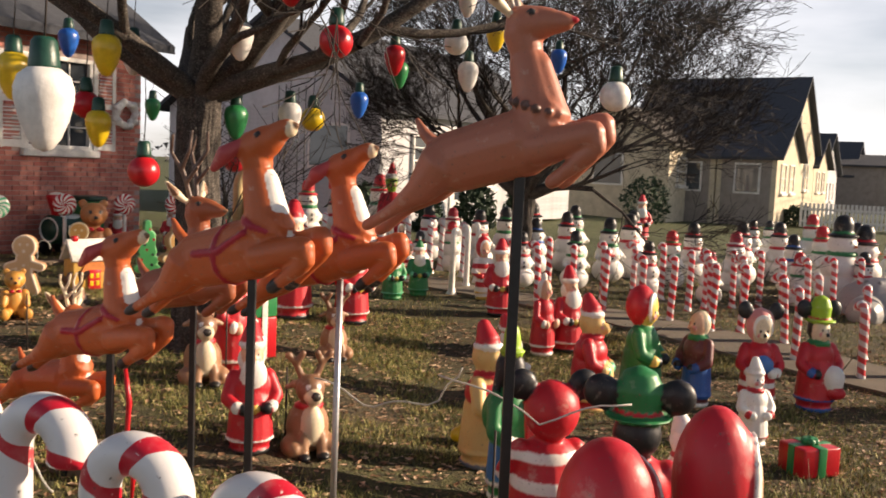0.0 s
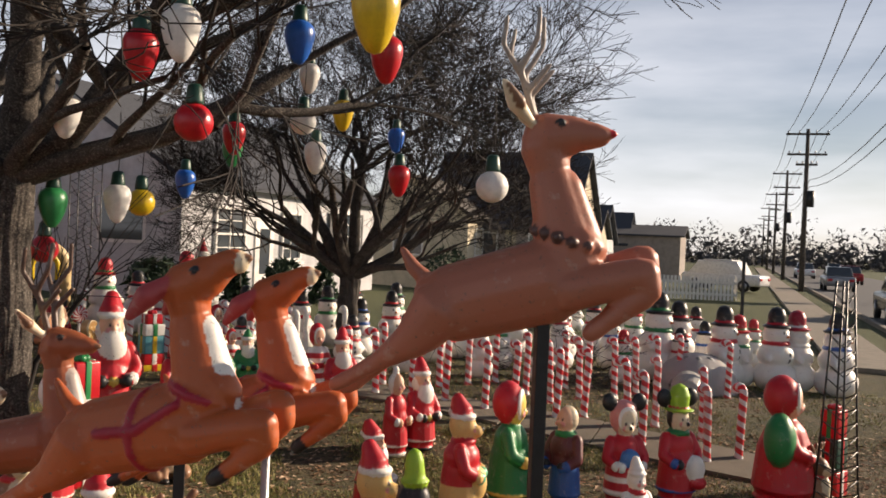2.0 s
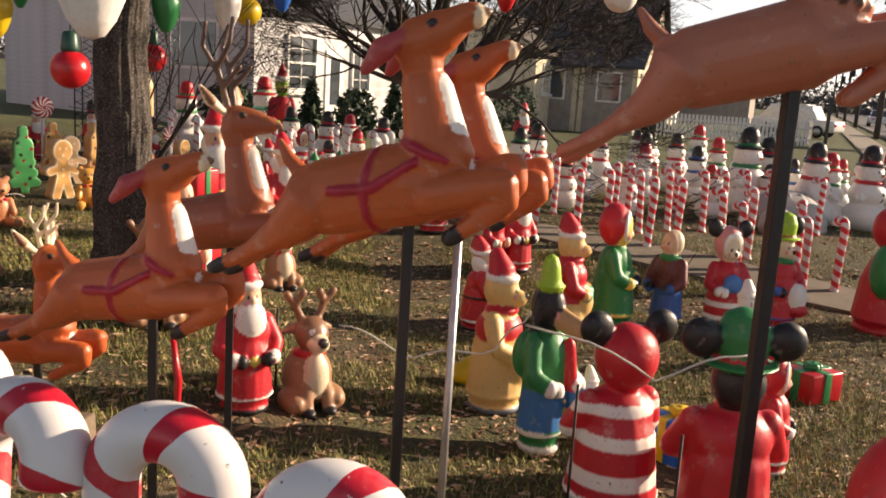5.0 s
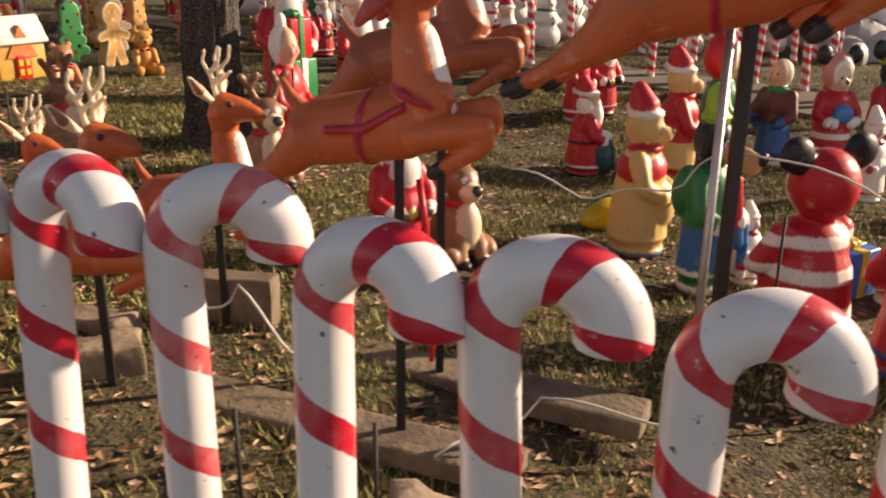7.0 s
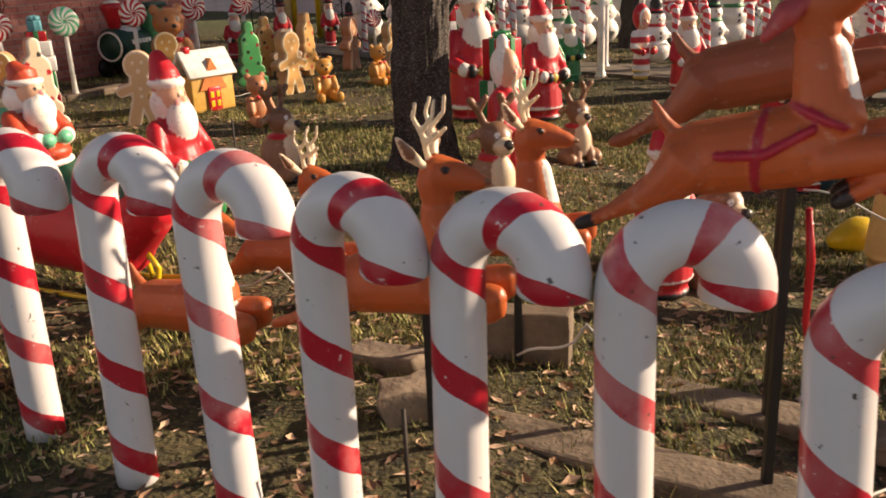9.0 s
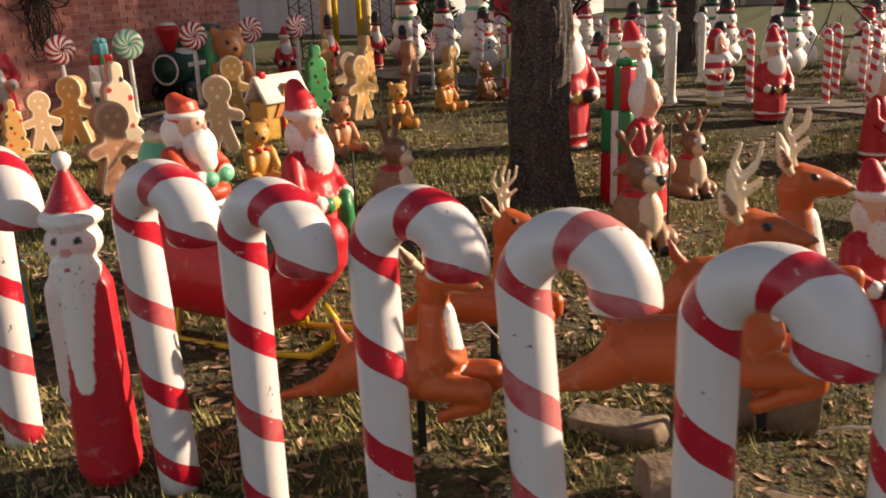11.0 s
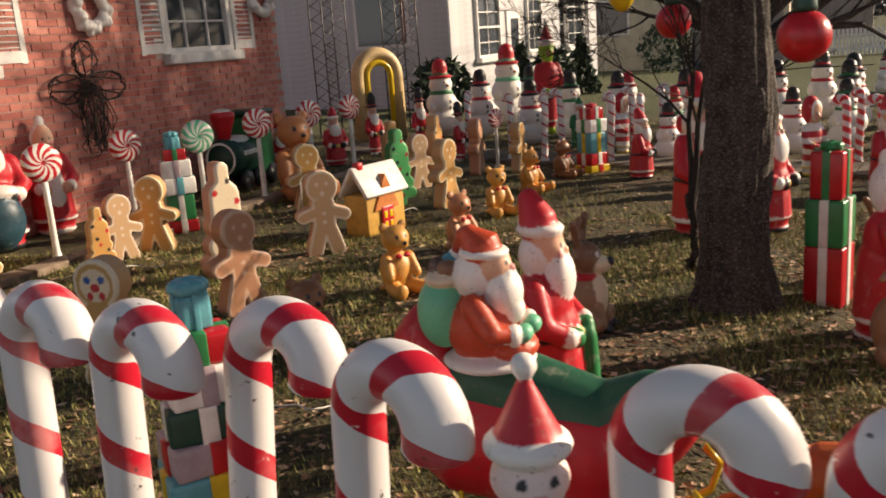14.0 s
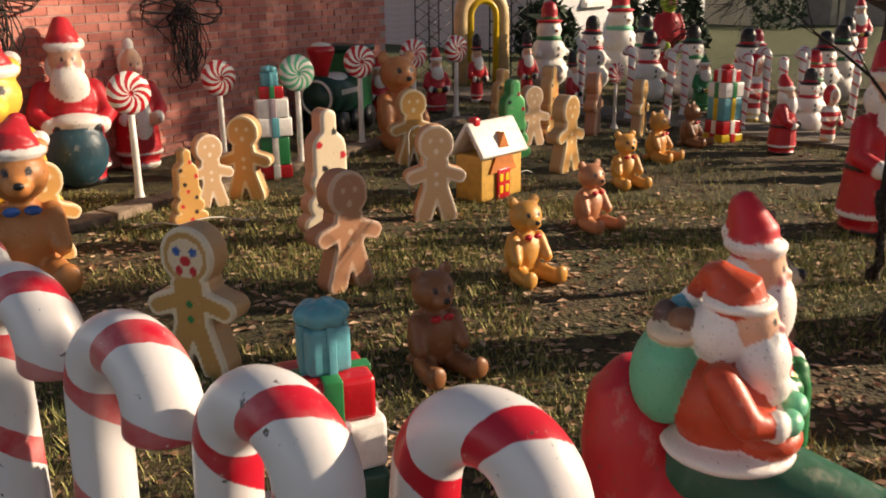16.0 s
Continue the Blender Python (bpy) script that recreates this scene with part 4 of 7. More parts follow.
FIGS = {
    "santa": (person, {}, "santa_figure", "red and white plastic Santa figure with a long white beard", "santa figure"),
    "santa_sack": (person, {"extra": santa_sack}, "santa_figure", "weathered plastic Santa with a dark blue sack by the brick wall", "santa figure"),
    "santa_green": (person, {"mitt": P_GREEN, "extra": [C((0.08, -0.2, 0.33), (0.1, -0.2, 0.1), 0.05, 0.06, P_GREEN)]}, "santa_figure", "glossy red plastic Santa with a green bag on the lawn", "santa figure"),
    "lady": (person, {"hat": "bun", "beard": False, "belt": None, "extra": apron, "legs": P_WHITE, "mitt": P_SKIN}, "lady_figure", "plastic lady figure in a red dress with a white apron", "figure"),
    "lady_plain": (person, {"hat": "bun", "beard": False, "belt": None, "legs": P_WHITE, "mitt": P_SKIN, "hem": P_WHITE}, "lady_figure", "plastic white-haired lady figure in a long red dress", "figure"),
    "elf": (person, {"coat": P_GREEN, "hat": "cone", "hatc": P_GREEN, "hem": P_MINT, "legs": P_GREEN}, "elf_figure", "green plastic elf figure with a white beard", "elf figure"),
    "stripe_robe": (person, {"hat": "hood", "beard": False, "belt": None, "extra": ears, "bands": stripes, "legs": P_WHITE, "skirt": 0.22}, "hooded_figure", "plastic figure in a red hood and red-and-white striped robe", "figure"),
    "green_top": (person, {"hat": "top", "hatc": P_GREEN, "hair": P_BLACK, "beard": False, "legs": P_BLUE, "hem": P_BLUE, "belt": None, "extra": ears[:]}, "top_hat_figure", "plastic figure in a red coat and green top hat", "figure"),
    "pink_hood": (person, {"hat": "hood", "hatc": P_PINK, "face": P_CREAM, "beard": False, "hair": P_BLACK, "legs": P_WHITE, "belt": None, "mitt": P_WHITE, "bands": ((0.1, 0.15, P_WHITE), (0.22, 0.27, P_WHITE)), "extra": ears + [E((0, -0.17, 0.45), (0.11, 0.06, 0.08), (0.06, 0.2, 0.5)), E((0, -0.115, 0.7), (0.05, 0.05, 0.04), P_CREAM), E((0, -0.165, 0.72), 0.02, P_BLACK)]}, "hooded_figure", "plastic mouse figure in a pink hood and striped red skirt", "figure"),
    "lime_top": (person, {"hat": "top", "hatc": P_LIME, "face": P_CREAM, "hair": P_BLACK, "beard": False, "legs": P_BLUE, "hem": P_BLUE, "belt": None, "scarf": P_GREEN, "extra": ears + [E((0.1, -0.16, 0.32), (0.12, 0.1, 0.12), P_WHITE), E((0.12, -0.2, 0.2), (0.1, 0.08, 0.06), P_RED), E((0, -0.115, 0.7), (0.05, 0.05, 0.04), P_CREAM), E((0, -0.165, 0.72), 0.02, P_BLACK)]}, "top_hat_figure", "plastic mouse figure in a red jacket and lime green hat", "figure"),
    "green_coat": (person, {"coat": P_GREEN, "hat": "none", "face": P_BLACK, "beard": False, "hair": P_BLACK, "legs": P_WHITE, "hem": P_WHITE, "belt": None, "mitt": P_WHITE, "skirt": 0.16, "bands": ((0.14, 0.34, (0.03, 0.16, 0.4)),), "extra": [C((0.0, -0.1, 0.7), (0.0, -0.27, 0.66), 0.06, 0.055, P_TAN), E((0, -0.33, 0.69), 0.035, P_BLACK), C((0, 0, 0.84), (0, 0.01, 0.94), 0.075, 0.065, P_LIME), E((0, 0, 0.85), (0.1, 0.1, 0.02), P_LIME), C((0.06, -0.15, 0.56), (0.1, -0.19, 0.26), 0.045, 0.04, P_RED),
                   C((0.2, -0.18, 0.36), (0.2, -0.2, 0.08), 0.035, 0.035, P_WHITE), E((0.2, -0.19, 0.24), (0.045, 0.045, 0.03), P_RED), E((0.2, -0.2, 0.13), (0.045, 0.045, 0.03), P_RED), E((0, 0.14, 0.48), (0.13, 0.1, 0.13), P_GREEN)] + mirror(C((0.09, 0.02, 0.78), (0.13, 0.03, 0.62), 0.035, 0.03, P_BLACK))}, "dog_figure", "plastic dog figure in a green coat with a lime hat", "figure"),
    "tan_santahat": (person, {"coat": YELLOW_TAN, "beard": False, "hair": YELLOW_TAN, "face": YELLOW_TAN, "legs": (0.2, 0.24, 0.3), "hem": YELLOW_TAN, "belt": None, "scarf": P_RED, "mitt": YELLOW_TAN, "extra": vest}, "bear_figure", "yellow-tan plastic bear in a red vest and red hat", "bear figure"),
    "red_tan": (person, {"coat": P_RED, "beard": False, "hair": YELLOW_TAN, "face": YELLOW_TAN, "legs": YELLOW_TAN, "hem": YELLOW_TAN, "belt": None, "scarf": P_RED, "mitt": P_MINT, "bands": ((0.1, 0.3, YELLOW_TAN),), "extra": vest}, "bear_figure", "yellow-tan plastic bear in a red shirt and red hat", "bear figure"),
    "yellow_red": (person, {"coat": P_GREEN, "hat": "hood", "beard": False, "hatc": P_RED, "face": P_YELLOW, "legs": P_GREEN, "hem": P_YELLOW, "belt": None}, "hooded_figure", "plastic figure in a green coat with a red hood", "figure"),
    "dark_boy": (person, {"coat": (0.13, 0.03, 0.03), "hat": "none", "beard": False, "hair": P_CREAM, "legs": P_WHITE, "hem": P_BLUE, "belt": None, "scarf": P_GREEN, "skirt": 0.17, "bands": ((0.09, 0.36, P_BLUE),)}, "boy_figure", "plastic boy figure in a dark jacket and blue trousers", "figure"),
    "cloak": (person, {"hat": "hood", "beard": False, "belt": None, "skirt": 0.24, "legs": P_RED, "hem": P_RED, "extra": [E((-0.2, 0.05, 0.5), (0.16, 0.12, 0.2), P_GREEN)]}, "hooded_figure", "plastic figure in a long red hooded cloak with a green sack", "figure"),
    "white_dog": (person, {"coat": P_WHITE, "beard": False, "hair": P_WHITE, "face": P_WHITE, "hat": "santa", "hatc": P_WHITE, "belt": None, "legs": P_WHITE, "mitt": P_WHITE, "scarf": P_RED, "hem": P_RED}, "dog_figure", "small white plastic dog figure with a red scarf", "dog figure"),
    "red_hood": (person, {"hat": "hood", "beard": False, "belt": None, "legs": P_WHITE}, "hooded_figure", "plastic figure in a smooth red hood and coat", "figure"),
    "red_hood_tan": (person, {"hat": "hood", "beard": False, "belt": None, "legs": P_GREEN, "scarf": P_GREEN, "hair": P_SKIN}, "hooded_figure", "plastic figure in a red hood with green scarf", "figure"),
    "nutcracker": (person, {"hat": "top", "hatc": P_BLACK, "beard": True, "legs": P_WHITE, "hem": P_WHITE, "skirt": 0.14}, "nutcracker_figure", "red and white plastic nutcracker soldier", "nutcracker"),
    "stripe_mouse": (person, {"coat": P_WHITE, "hat": "hood", "beard": False, "belt": None, "legs": P_YELLOW, "hem": P_YELLOW, "skirt": 0.15, "bands": ((0.2, 0.27, P_RED), (0.34, 0.41, P_RED), (0.48, 0.55, P_RED))}, "striped_figure", "plastic figure in a red and white striped coat with yellow shoes", "figure"),
    "grinning": (person, {"coat": P_RED, "hat": "cone", "hatc": P_RED, "beard": False, "face": P_LIME, "hair": P_LIME, "legs": P_LIME, "hem": P_WHITE, "mitt": P_LIME, "skirt": 0.14, "belt": None}, "elf_figure", "tall lime green figure in a red suit by the porch", "figure"),
}


WIDE = {"lady_plain": 0.7, "green_coat": 0.72, "dark_boy": 0.8, "santa_sack": 0.95, "stripe_robe": 1.0, "green_top": 1.0, "cloak": 0.95, "red_hood": 0.8, "red_hood_tan": 0.64, "nutcracker": 0.7, "grinning": 0.6, "stripe_mouse": 0.75, "lady": 0.8}


def fig(key, x, y, h, rz=0.0, group="", dz=0.0):
    mk, kw, name, lab, cat = FIGS[key]
    return statue(key, lambda: mk(**kw), name, lab, cat, (x, y), h, rz, group, dz=dz, wide=WIDE.get(key, 0.86))


LAWN_FIGS = "plastic figures on the lawn"
for key, x, y, h, rz in (("santa_sack", -6.1, 8.75, 1.08, 30), ("lady", -5.87, 9.3, 0.97, 35), ("santa_green", -2.92, 5.34, 0.84, 62), ("santa", -1.31, 7.9, 1.1, 20), ("lady_plain", -1.32, 5.8, 0.91, 60),
                         ("santa", -0.78, 8.05, 0.95, 40), ("elf", -0.5, 9.35, 0.66, 30), ("elf", -0.24, 9.75, 0.66, 10), ("santa", -0.88, 4.45, 0.7, 25), ("stripe_robe", 0.60, 3.84, 0.84, 190), ("green_coat", 0.46, 4.42, 0.93, 40),
                         ("tan_santahat", 0.36, 4.93, 0.86, 60), ("green_top", 0.93, 3.55, 0.9, 170), ("pink_hood", 2.52, 6.74, 0.82, 0), ("lime_top", 3.0, 6.82, 0.86, 10), ("dark_boy", 2.03, 6.66, 0.86, -60), ("yellow_red", 1.6, 6.64, 0.95, 60),
                         ("red_tan", 1.16, 6.32, 0.87, 70), ("cloak", 3.93, 6.82, 1.06, 60), ("white_dog", 2.17, 5.76, 0.6, 10), ("santa", 1.2, 7.95, 0.8, 30), ("lady_plain", 0.96, 7.8, 0.8, 40), ("santa_sack", 0.57, 6.4, 0.66, 80),
                         ("white_dog", 1.3, 4.2, 0.62, 60), ("red_hood", 1.52, 4.25, 0.6, 60), ("white_dog", 0.72, 4.5, 0.4, 30), ("stripe_mouse", 0.47, 9.8, 0.75, 20), ("santa", 0.62, 8.9, 0.8, 10), ("nutcracker", -2.72, 13.2, 0.72, 20), ("nutcracker", -3.3, 12.9, 0.7, 30), ("santa", -4.3, 11.6, 0.6, 20),
                         ("grinning", -0.9, 14.2, 1.5, 15), ("stripe_mouse", -0.6, 11.9, 0.7, 30), ("nutcracker", -2.4, 12.0, 0.62, 60), ("elf", -0.9, 12.6, 0.62, 10), ("red_hood", 0.58, 2.14, 1.12, 130), ("red_hood_tan", 0.87, 2.19, 1.21, 85),
                         ("santa", 4.4, 20.5, 1.1, 0), ("santa", -3.75, 12.1, 0.66, 20), ("stripe_mouse", -0.4, 10.6, 0.55, 20), ("santa", -0.95, 10.2, 0.66, 60)):
    fig(key, x, y, h, rz, LAWN_FIGS)


def slim_santa():
    pale = (0.78, 0.62, 0.58)
    pr = [C((0, 0, 0.06), (0, 0, 0.62), 0.092, 0.086, P_RED), C((-0.055, -0.02, 0.3), (-0.025, -0.025, 0.62), 0.045, 0.068, pale), C((-0.005, -0.06, 0.34), (0, -0.03, 0.68), 0.035, 0.07, P_WHITE), C((-0.02, -0.065, 0.24), (0, -0.06, 0.36), 0.012, 0.035, P_WHITE),
          E((0, -0.005, 0.75), (0.078, 0.078, 0.06), pale), E((0, 0, 0.815), (0.088, 0.088, 0.036), P_WHITE), C((0, 0, 0.835), (0, 0, 0.945), 0.068, 0.014, P_RED), E((0, 0, 0.972), 0.026, P_WHITE), E((0, -0.08, 0.735), 0.014, P_PINK)]
    pr += mirror(C((0.012, -0.085, 0.715), (0.04, -0.075, 0.7), 0.014, 0.009, P_WHITE))
    return moulded(pr, 0.0075, 2, [((sx * 0.03, -0.07, 0.765), 0.011, P_BLACK) for sx in (-1, 1)] + [((0, -0.085, 0.69), 0.014, P_RED)])


statue("santa_slim", slim_santa, "santa_figure", "slim worn white and red plastic Santa with a pointed red hat", "santa figure", (-3.31, 3.62), 0.87, 2)

# the sitting deer
for x, y, h, rz in ((-2.55, 6.2, 0.55, 60), (-1.42, 5.48, 0.6, 25), (-0.76, 6.75, 0.54, 20), (-0.6, 4.6, 0.58, 25), (4.15, 6.7, 0.52, 30)):
    statue("sitting_deer", sitting_deer, "sitting_deer", "sitting brown plastic deer with stubby antlers and red collar", "deer figure", (x, y), h, rz, "sitting deer")

# snowmen
SNOW = {"black": (P_BLACK, P_RED), "red": (P_RED, P_GREEN), "green": (P_BLACK, P_GREEN), "blue": (P_BLACK, P_BLUE), "stripe": (P_DRED, P_WHITE), "big": (P_RED, P_MINT)}
for key, x, y, h, rz in (("big", 6.49, 15.9, 1.05, 20), ("red", 5.74, 13.6, 0.95, 30), ("black", 6.8, 14.8, 1.0, 30), ("black", 7.03, 14.0, 0.9, 40), ("blue", 8.3, 15.2, 0.85, 40), ("black", 8.64, 14.2, 0.86, 30), ("green", 6.47, 18.0, 0.8, 30),
                         ("black", 6.01, 17.6, 0.8, 20), ("black", -1.8, 14.3, 0.9, 20), ("big", -1.2, 15.6, 1.2, 30), ("red", -2.3, 14.6, 1.05, 30), ("black", -1.35, 13.2, 0.8, 20), ("green", -0.75, 13.6, 0.85, 10),
                         ("black", -0.25, 13.2, 0.85, 20), ("stripe", 0.1, 13.9, 0.8, 20), ("black", 0.5, 12.9, 0.85, 10), ("green", 0.9, 13.4, 0.9, 20), ("blue", 1.3, 12.7, 0.8, 30), ("red", 0.1, 12.2, 0.7, 20), ("black", 1.8, 13.2, 0.9, 20),
                         ("green", 2.3, 12.4, 0.9, 10), ("black", 2.7, 13.0, 0.95, 20), ("red", 3.1, 12.1, 0.8, 30), ("black", 3.6, 12.9, 0.9, 20), ("stripe", 4.0, 12.2, 0.85, 20), ("black", 4.4, 13.2, 0.95, 30), ("blue", 4.9, 12.5, 0.85, 20),
                         ("black", 5.2, 13.9, 0.95, 20), ("red", 7.6, 13.2, 0.8, 30), ("black", 1.0, 11.2, 0.7, 10), ("green", 1.7, 11.4, 0.75, 20), ("black", 2.6, 11.2, 0.7, 20), ("stripe", 3.3, 10.9, 0.65, 20), ("red", 4.5, 11.2, 0.7, 30), ("black", 5.4, 11.4, 0.75, 20),
                         ("black", -0.3, 11.3, 0.6, 10), ("blue", 6.2, 12.2, 0.8, 30), ("green", -1.0, 14.9, 0.9, 10), ("black", 1.4, 14.4, 0.95, 10), ("green", 2.1, 14.6, 0.95, 20), ("black", 3.0, 14.3, 0.95, 20)):
    hatc, sc = SNOW[key]
    statue("snow_" + key, lambda: snowman(hatc, sc), "snowman", {"big": "large white plastic snowman with red hat and mint scarf", "red": "white plastic snowman with red hat and green scarf", "stripe": "white plastic snowman with a dark red hat"}.get(key, "white plastic snowman with black top hat and coloured scarf"), "snowman", (x, y), h, rz, "snowmen crowd")

for key, x, y, h, rz in (("green", 5.23, 11.7, 1.2, 30), ("black", 5.55, 11.75, 1.09, 60), ("black", 5.98, 11.3, 1.09, 40), ("red", 6.25, 11.4, 0.97, 70), ("black", 6.66, 11.15, 1.12, 20), ("stripe", 7.0, 11.2, 1.09, 50), ("blue", 7.39, 10.88, 1.11, 30)):
    hatc, sc = SNOW[key]
    statue("snow_" + key, lambda: snowman(hatc, sc), "snowman", "large white plastic snowman in a hat and scarf beside the street", "snowman", (x, y), h, rz, "snowmen crowd", wide=1.06)


def igloo():
    bm = bmesh.new()
    pr = [E((0, 0, 0.0), (0.62, 0.55, 0.5), (0.34, 0.33, 0.32)), C((-0.5, -0.2, 0.12), (-0.75, -0.35, 0.1), 0.2, 0.22, (0.34, 0.33, 0.31))]
    pr += [C((0.6 * math.cos(a), 0.53 * math.sin(a), 0.12), (0.25 * math.cos(a), 0.22 * math.sin(a), 0.45), 0.03, 0.03, (0.2, 0.2, 0.2)) for a in (radians(20 + 40 * k) for k in range(9))]
    return moulded(pr, 0.016, 2)


statue("igloo", igloo, "plastic_igloo", "grey-white weathered plastic dome with dark ribs among snowmen", "yard ornament", (5.4, 10.95), 0.95, 30)
# small striped canes and posts
small_cane = cane_mesh(0.8, 0.04, 0.058, 0.11, CANE_BOLD, base=0.06, seg=14, sweep=170, n_arc=9)
thin_cane = cane_mesh(0.82, 0.04, 0.06, 0.12, CANE_THIN, base=0.07, seg=14, sweep=170, n_arc=9)
white_cane = cane_mesh(0.86, 0.04, 0.06, 1.0, WHITE_PLASTIC, base=0.075, seg=14, sweep=170, n_arc=9)
SMALL = ([(x, y) for x, y in ((3.32, 8.1), (3.78, 7.74), (4.14, 7.82), (3.87, 10.0), (3.41, 9.9), (2.95, 9.57), (2.83, 10.06), (0.8, 9.8), (1.26, 10.4), (1.08, 9.7), (1.45, 9.62))]
         + [(1.75 + 0.33 * i, 9.4 - 0.22 * (i % 2) - 0.12 * i) for i in range(8)] + [(1.9 + 0.4 * i, 10.35 + 0.25 * (i % 3)) for i in range(10)])
for x, y in SMALL:
    ob = new("striped_cane", small_cane)
    ob.matrix_world = pose(x * K, y * K, gz(x * K, y * K) - 0.01, random.uniform(-3, 3), random.uniform(-3, 3), random.uniform(60, 150))
    tagged(ob, "small red and white striped plastic candy cane", "candy cane", "row of striped canes")
for x, y in ((-1.87, 11.75), (-1.58, 11.45), (-1.2, 12.2), (-0.95, 11.2), (-0.48, 11.9), (-0.74, 10.79), (-0.17, 11.77), (-2.25, 12.4), (-0.05, 12.1), (0.25, 11.6)):
    ob = new("thin_striped_cane", thin_cane)
    ob.matrix_world = pose(x * K, y * K, gz(x * K, y * K) - 0.01, random.uniform(-3, 3), random.uniform(-3, 3), random.uniform(60, 140))
    tagged(ob, "white plastic candy cane with thin red spiral lines", "candy cane", "row of thin striped canes")
for x, y in ((0.13, 10.03), (0.44, 11.18), (0.3, 10.6), (0.95, 11.6)):
    ob = new("white_cane", white_cane)
    ob.matrix_world = pose(x * K, y * K, gz(x * K, y * K) - 0.01, 0, 0, random.uniform(60, 140))
    tagged(ob, "plain white faded plastic candy cane", "candy cane", "row of white canes")


# ---- lollipops ----
def disc_mesh(mat_a, mat_b, r=0.145, depth=0.09, sectors=20, rings=7):
    bm = bmesh.new()
    prof = [(0.0, -depth * 0.5), (r * 0.12, -depth * 0.56), (r * 0.35, -depth * 0.56), (r * 0.6, -depth * 0.54), (r * 0.82, -depth * 0.46), (r * 0.97, -depth * 0.3), (r, 0), (r * 0.97, depth * 0.3), (r * 0.82, depth * 0.46), (r * 0.3, depth * 0.54)]
    n = sectors * 2
    grid = []
    for i, (rr, y) in enumerate(prof):
        tw = 1.1 * (1 - rr / r) if y < 0 else 0.0
        grid.append([bm.verts.new((max(rr, 0.002) * math.cos(2 * math.pi * k / n + tw), y, max(rr, 0.002) * math.sin(2 * math.pi * k / n + tw))) for k in range(n)])
    for i in range(len(prof) - 1):
        for k in range(n):
            f = bm.faces.new((grid[i][k], grid[i][(k + 1) % n], grid[i + 1][(k + 1) % n], grid[i + 1][k]))
            f.material_index = (k // 2) % 2 if i > 0 else 0
    bm.faces.new(grid[-1])
    me = finish(bm)
    me.materials.append(mat_a)
    me.materials.append(mat_b)
    return me


RED_DISC, GREEN_DISC = disc_mesh(RED, WHITE_PLASTIC), disc_mesh(plain("mint_plastic", (0.1, 0.5, 0.27), rough=0.35), WHITE_PLASTIC)


def lollipop(x, y, h, rz, green=False):
    t = thing("lollipop", "green and white swirl lollipop on a white post" if green else "red and white swirl lollipop on a white post", "lollipop", (x * K, y * K, gz(x * K, y * K) - 0.01), rz, "lollipops by the wall", scale=h * K / 0.9)
    bm = bmesh.new()
    lathe(bm, [(0.062, 0), (0.062, 0.015), (0.04, 0.05), (0.026, 0.1), (0.024, 0.4), (0.022, 0.69)], 16)
    part("post", bm, WHITE_PLASTIC, t)
    d = part("disc", GREEN_DISC if green else RED_DISC, RED, t)
    d.location = (0, 0, 0.775)


for x, y, h, rz, g in ((-5.55, 8.24, 0.78, 35, False), (-5.25, 9.2, 0.76, 40, False), (-4.74, 9.35, 0.79, 30, True), (-4.36, 10.14, 0.8, 30, False), (-3.56, 11.62, 0.79, 40, False), (-3.95, 10.9, 0.8, 35, False), (-2.1, 11.3, 0.6, 40, False)):
    lollipop(x, y, h, rz, g)


# ---- stacks of presents ----
def gift_stack(x, y, rz, levels, label, bow=TEAL, zb=None):
    """levels: (width, height, box material, ribbon material, twist) from the bottom up."""
    t = thing("gift_stack", label, "gifts", (x * K, y * K, gz(x * K, y * K) if zb is None else zb), rz, "stacks of presents")
    z = 0.0
    for w, h, mat, rib, tw in levels:
        bm = bmesh.new()
        box(bm, (0, 0, h / 2), (w, w * 0.85, h), 0.014)
        b = part("gift_box", bm, mat, t)
        b.matrix_local = pose(0, 0, z, 0, 0, tw)
        bm = bmesh.new()
        box(bm, (0, 0, h / 2), (w * 0.22, w * 0.85 + 0.012, h + 0.008), 0.004)
        box(bm, (0, 0, h / 2), (w + 0.012, w * 0.2, h + 0.006), 0.004)
        part("ribbon", bm, rib, b)
        z += h
    bm = bmesh.new()
    for k in range(6):
        a = k * math.pi / 3
        ball(bm, (0.035 * math.cos(a), 0.035 * math.sin(a), 0.02), (0.03, 0.03, 0.026), 10)
    ball(bm, (0, 0, 0.03), 0.025, 10)
    part("bow", fuse(bm, 0.006, 2), bow, t).matrix_local = pose(0, 0, z)
    return t


DUSTY = plain("dusty_mauve_plastic", (0.42, 0.33, 0.36), rough=0.5)
gift_stack(-4.02, 4.62, 20, ((0.30, 0.27, TEAL, YELLOW, 0), (0.27, 0.1, DUSTY, RED, 6), (0.24, 0.11, DARKGREEN, WHITE_PLASTIC, -4), (0.22, 0.12, PALEWHITE, DUSTY, 5), (0.19, 0.1, RED, GREEN, 0), (0.1, 0.11, TEAL, TEAL, 12)), "tall stack of plastic wrapped presents in shade")
gift_stack(-4.88, 9.05, 20, ((0.24, 0.1, RED, WHITE_PLASTIC, 0), (0.22, 0.22, GREEN, WHITE_PLASTIC, 0), (0.26, 0.14, PALEWHITE, TEAL, 4), (0.24, 0.14, PALEWHITE, DUSTY, -3), (0.18, 0.09, RED, GREEN, 0), (0.12, 0.1, TEAL, TEAL, 0)), "stack of pastel plastic presents by the brick wall")
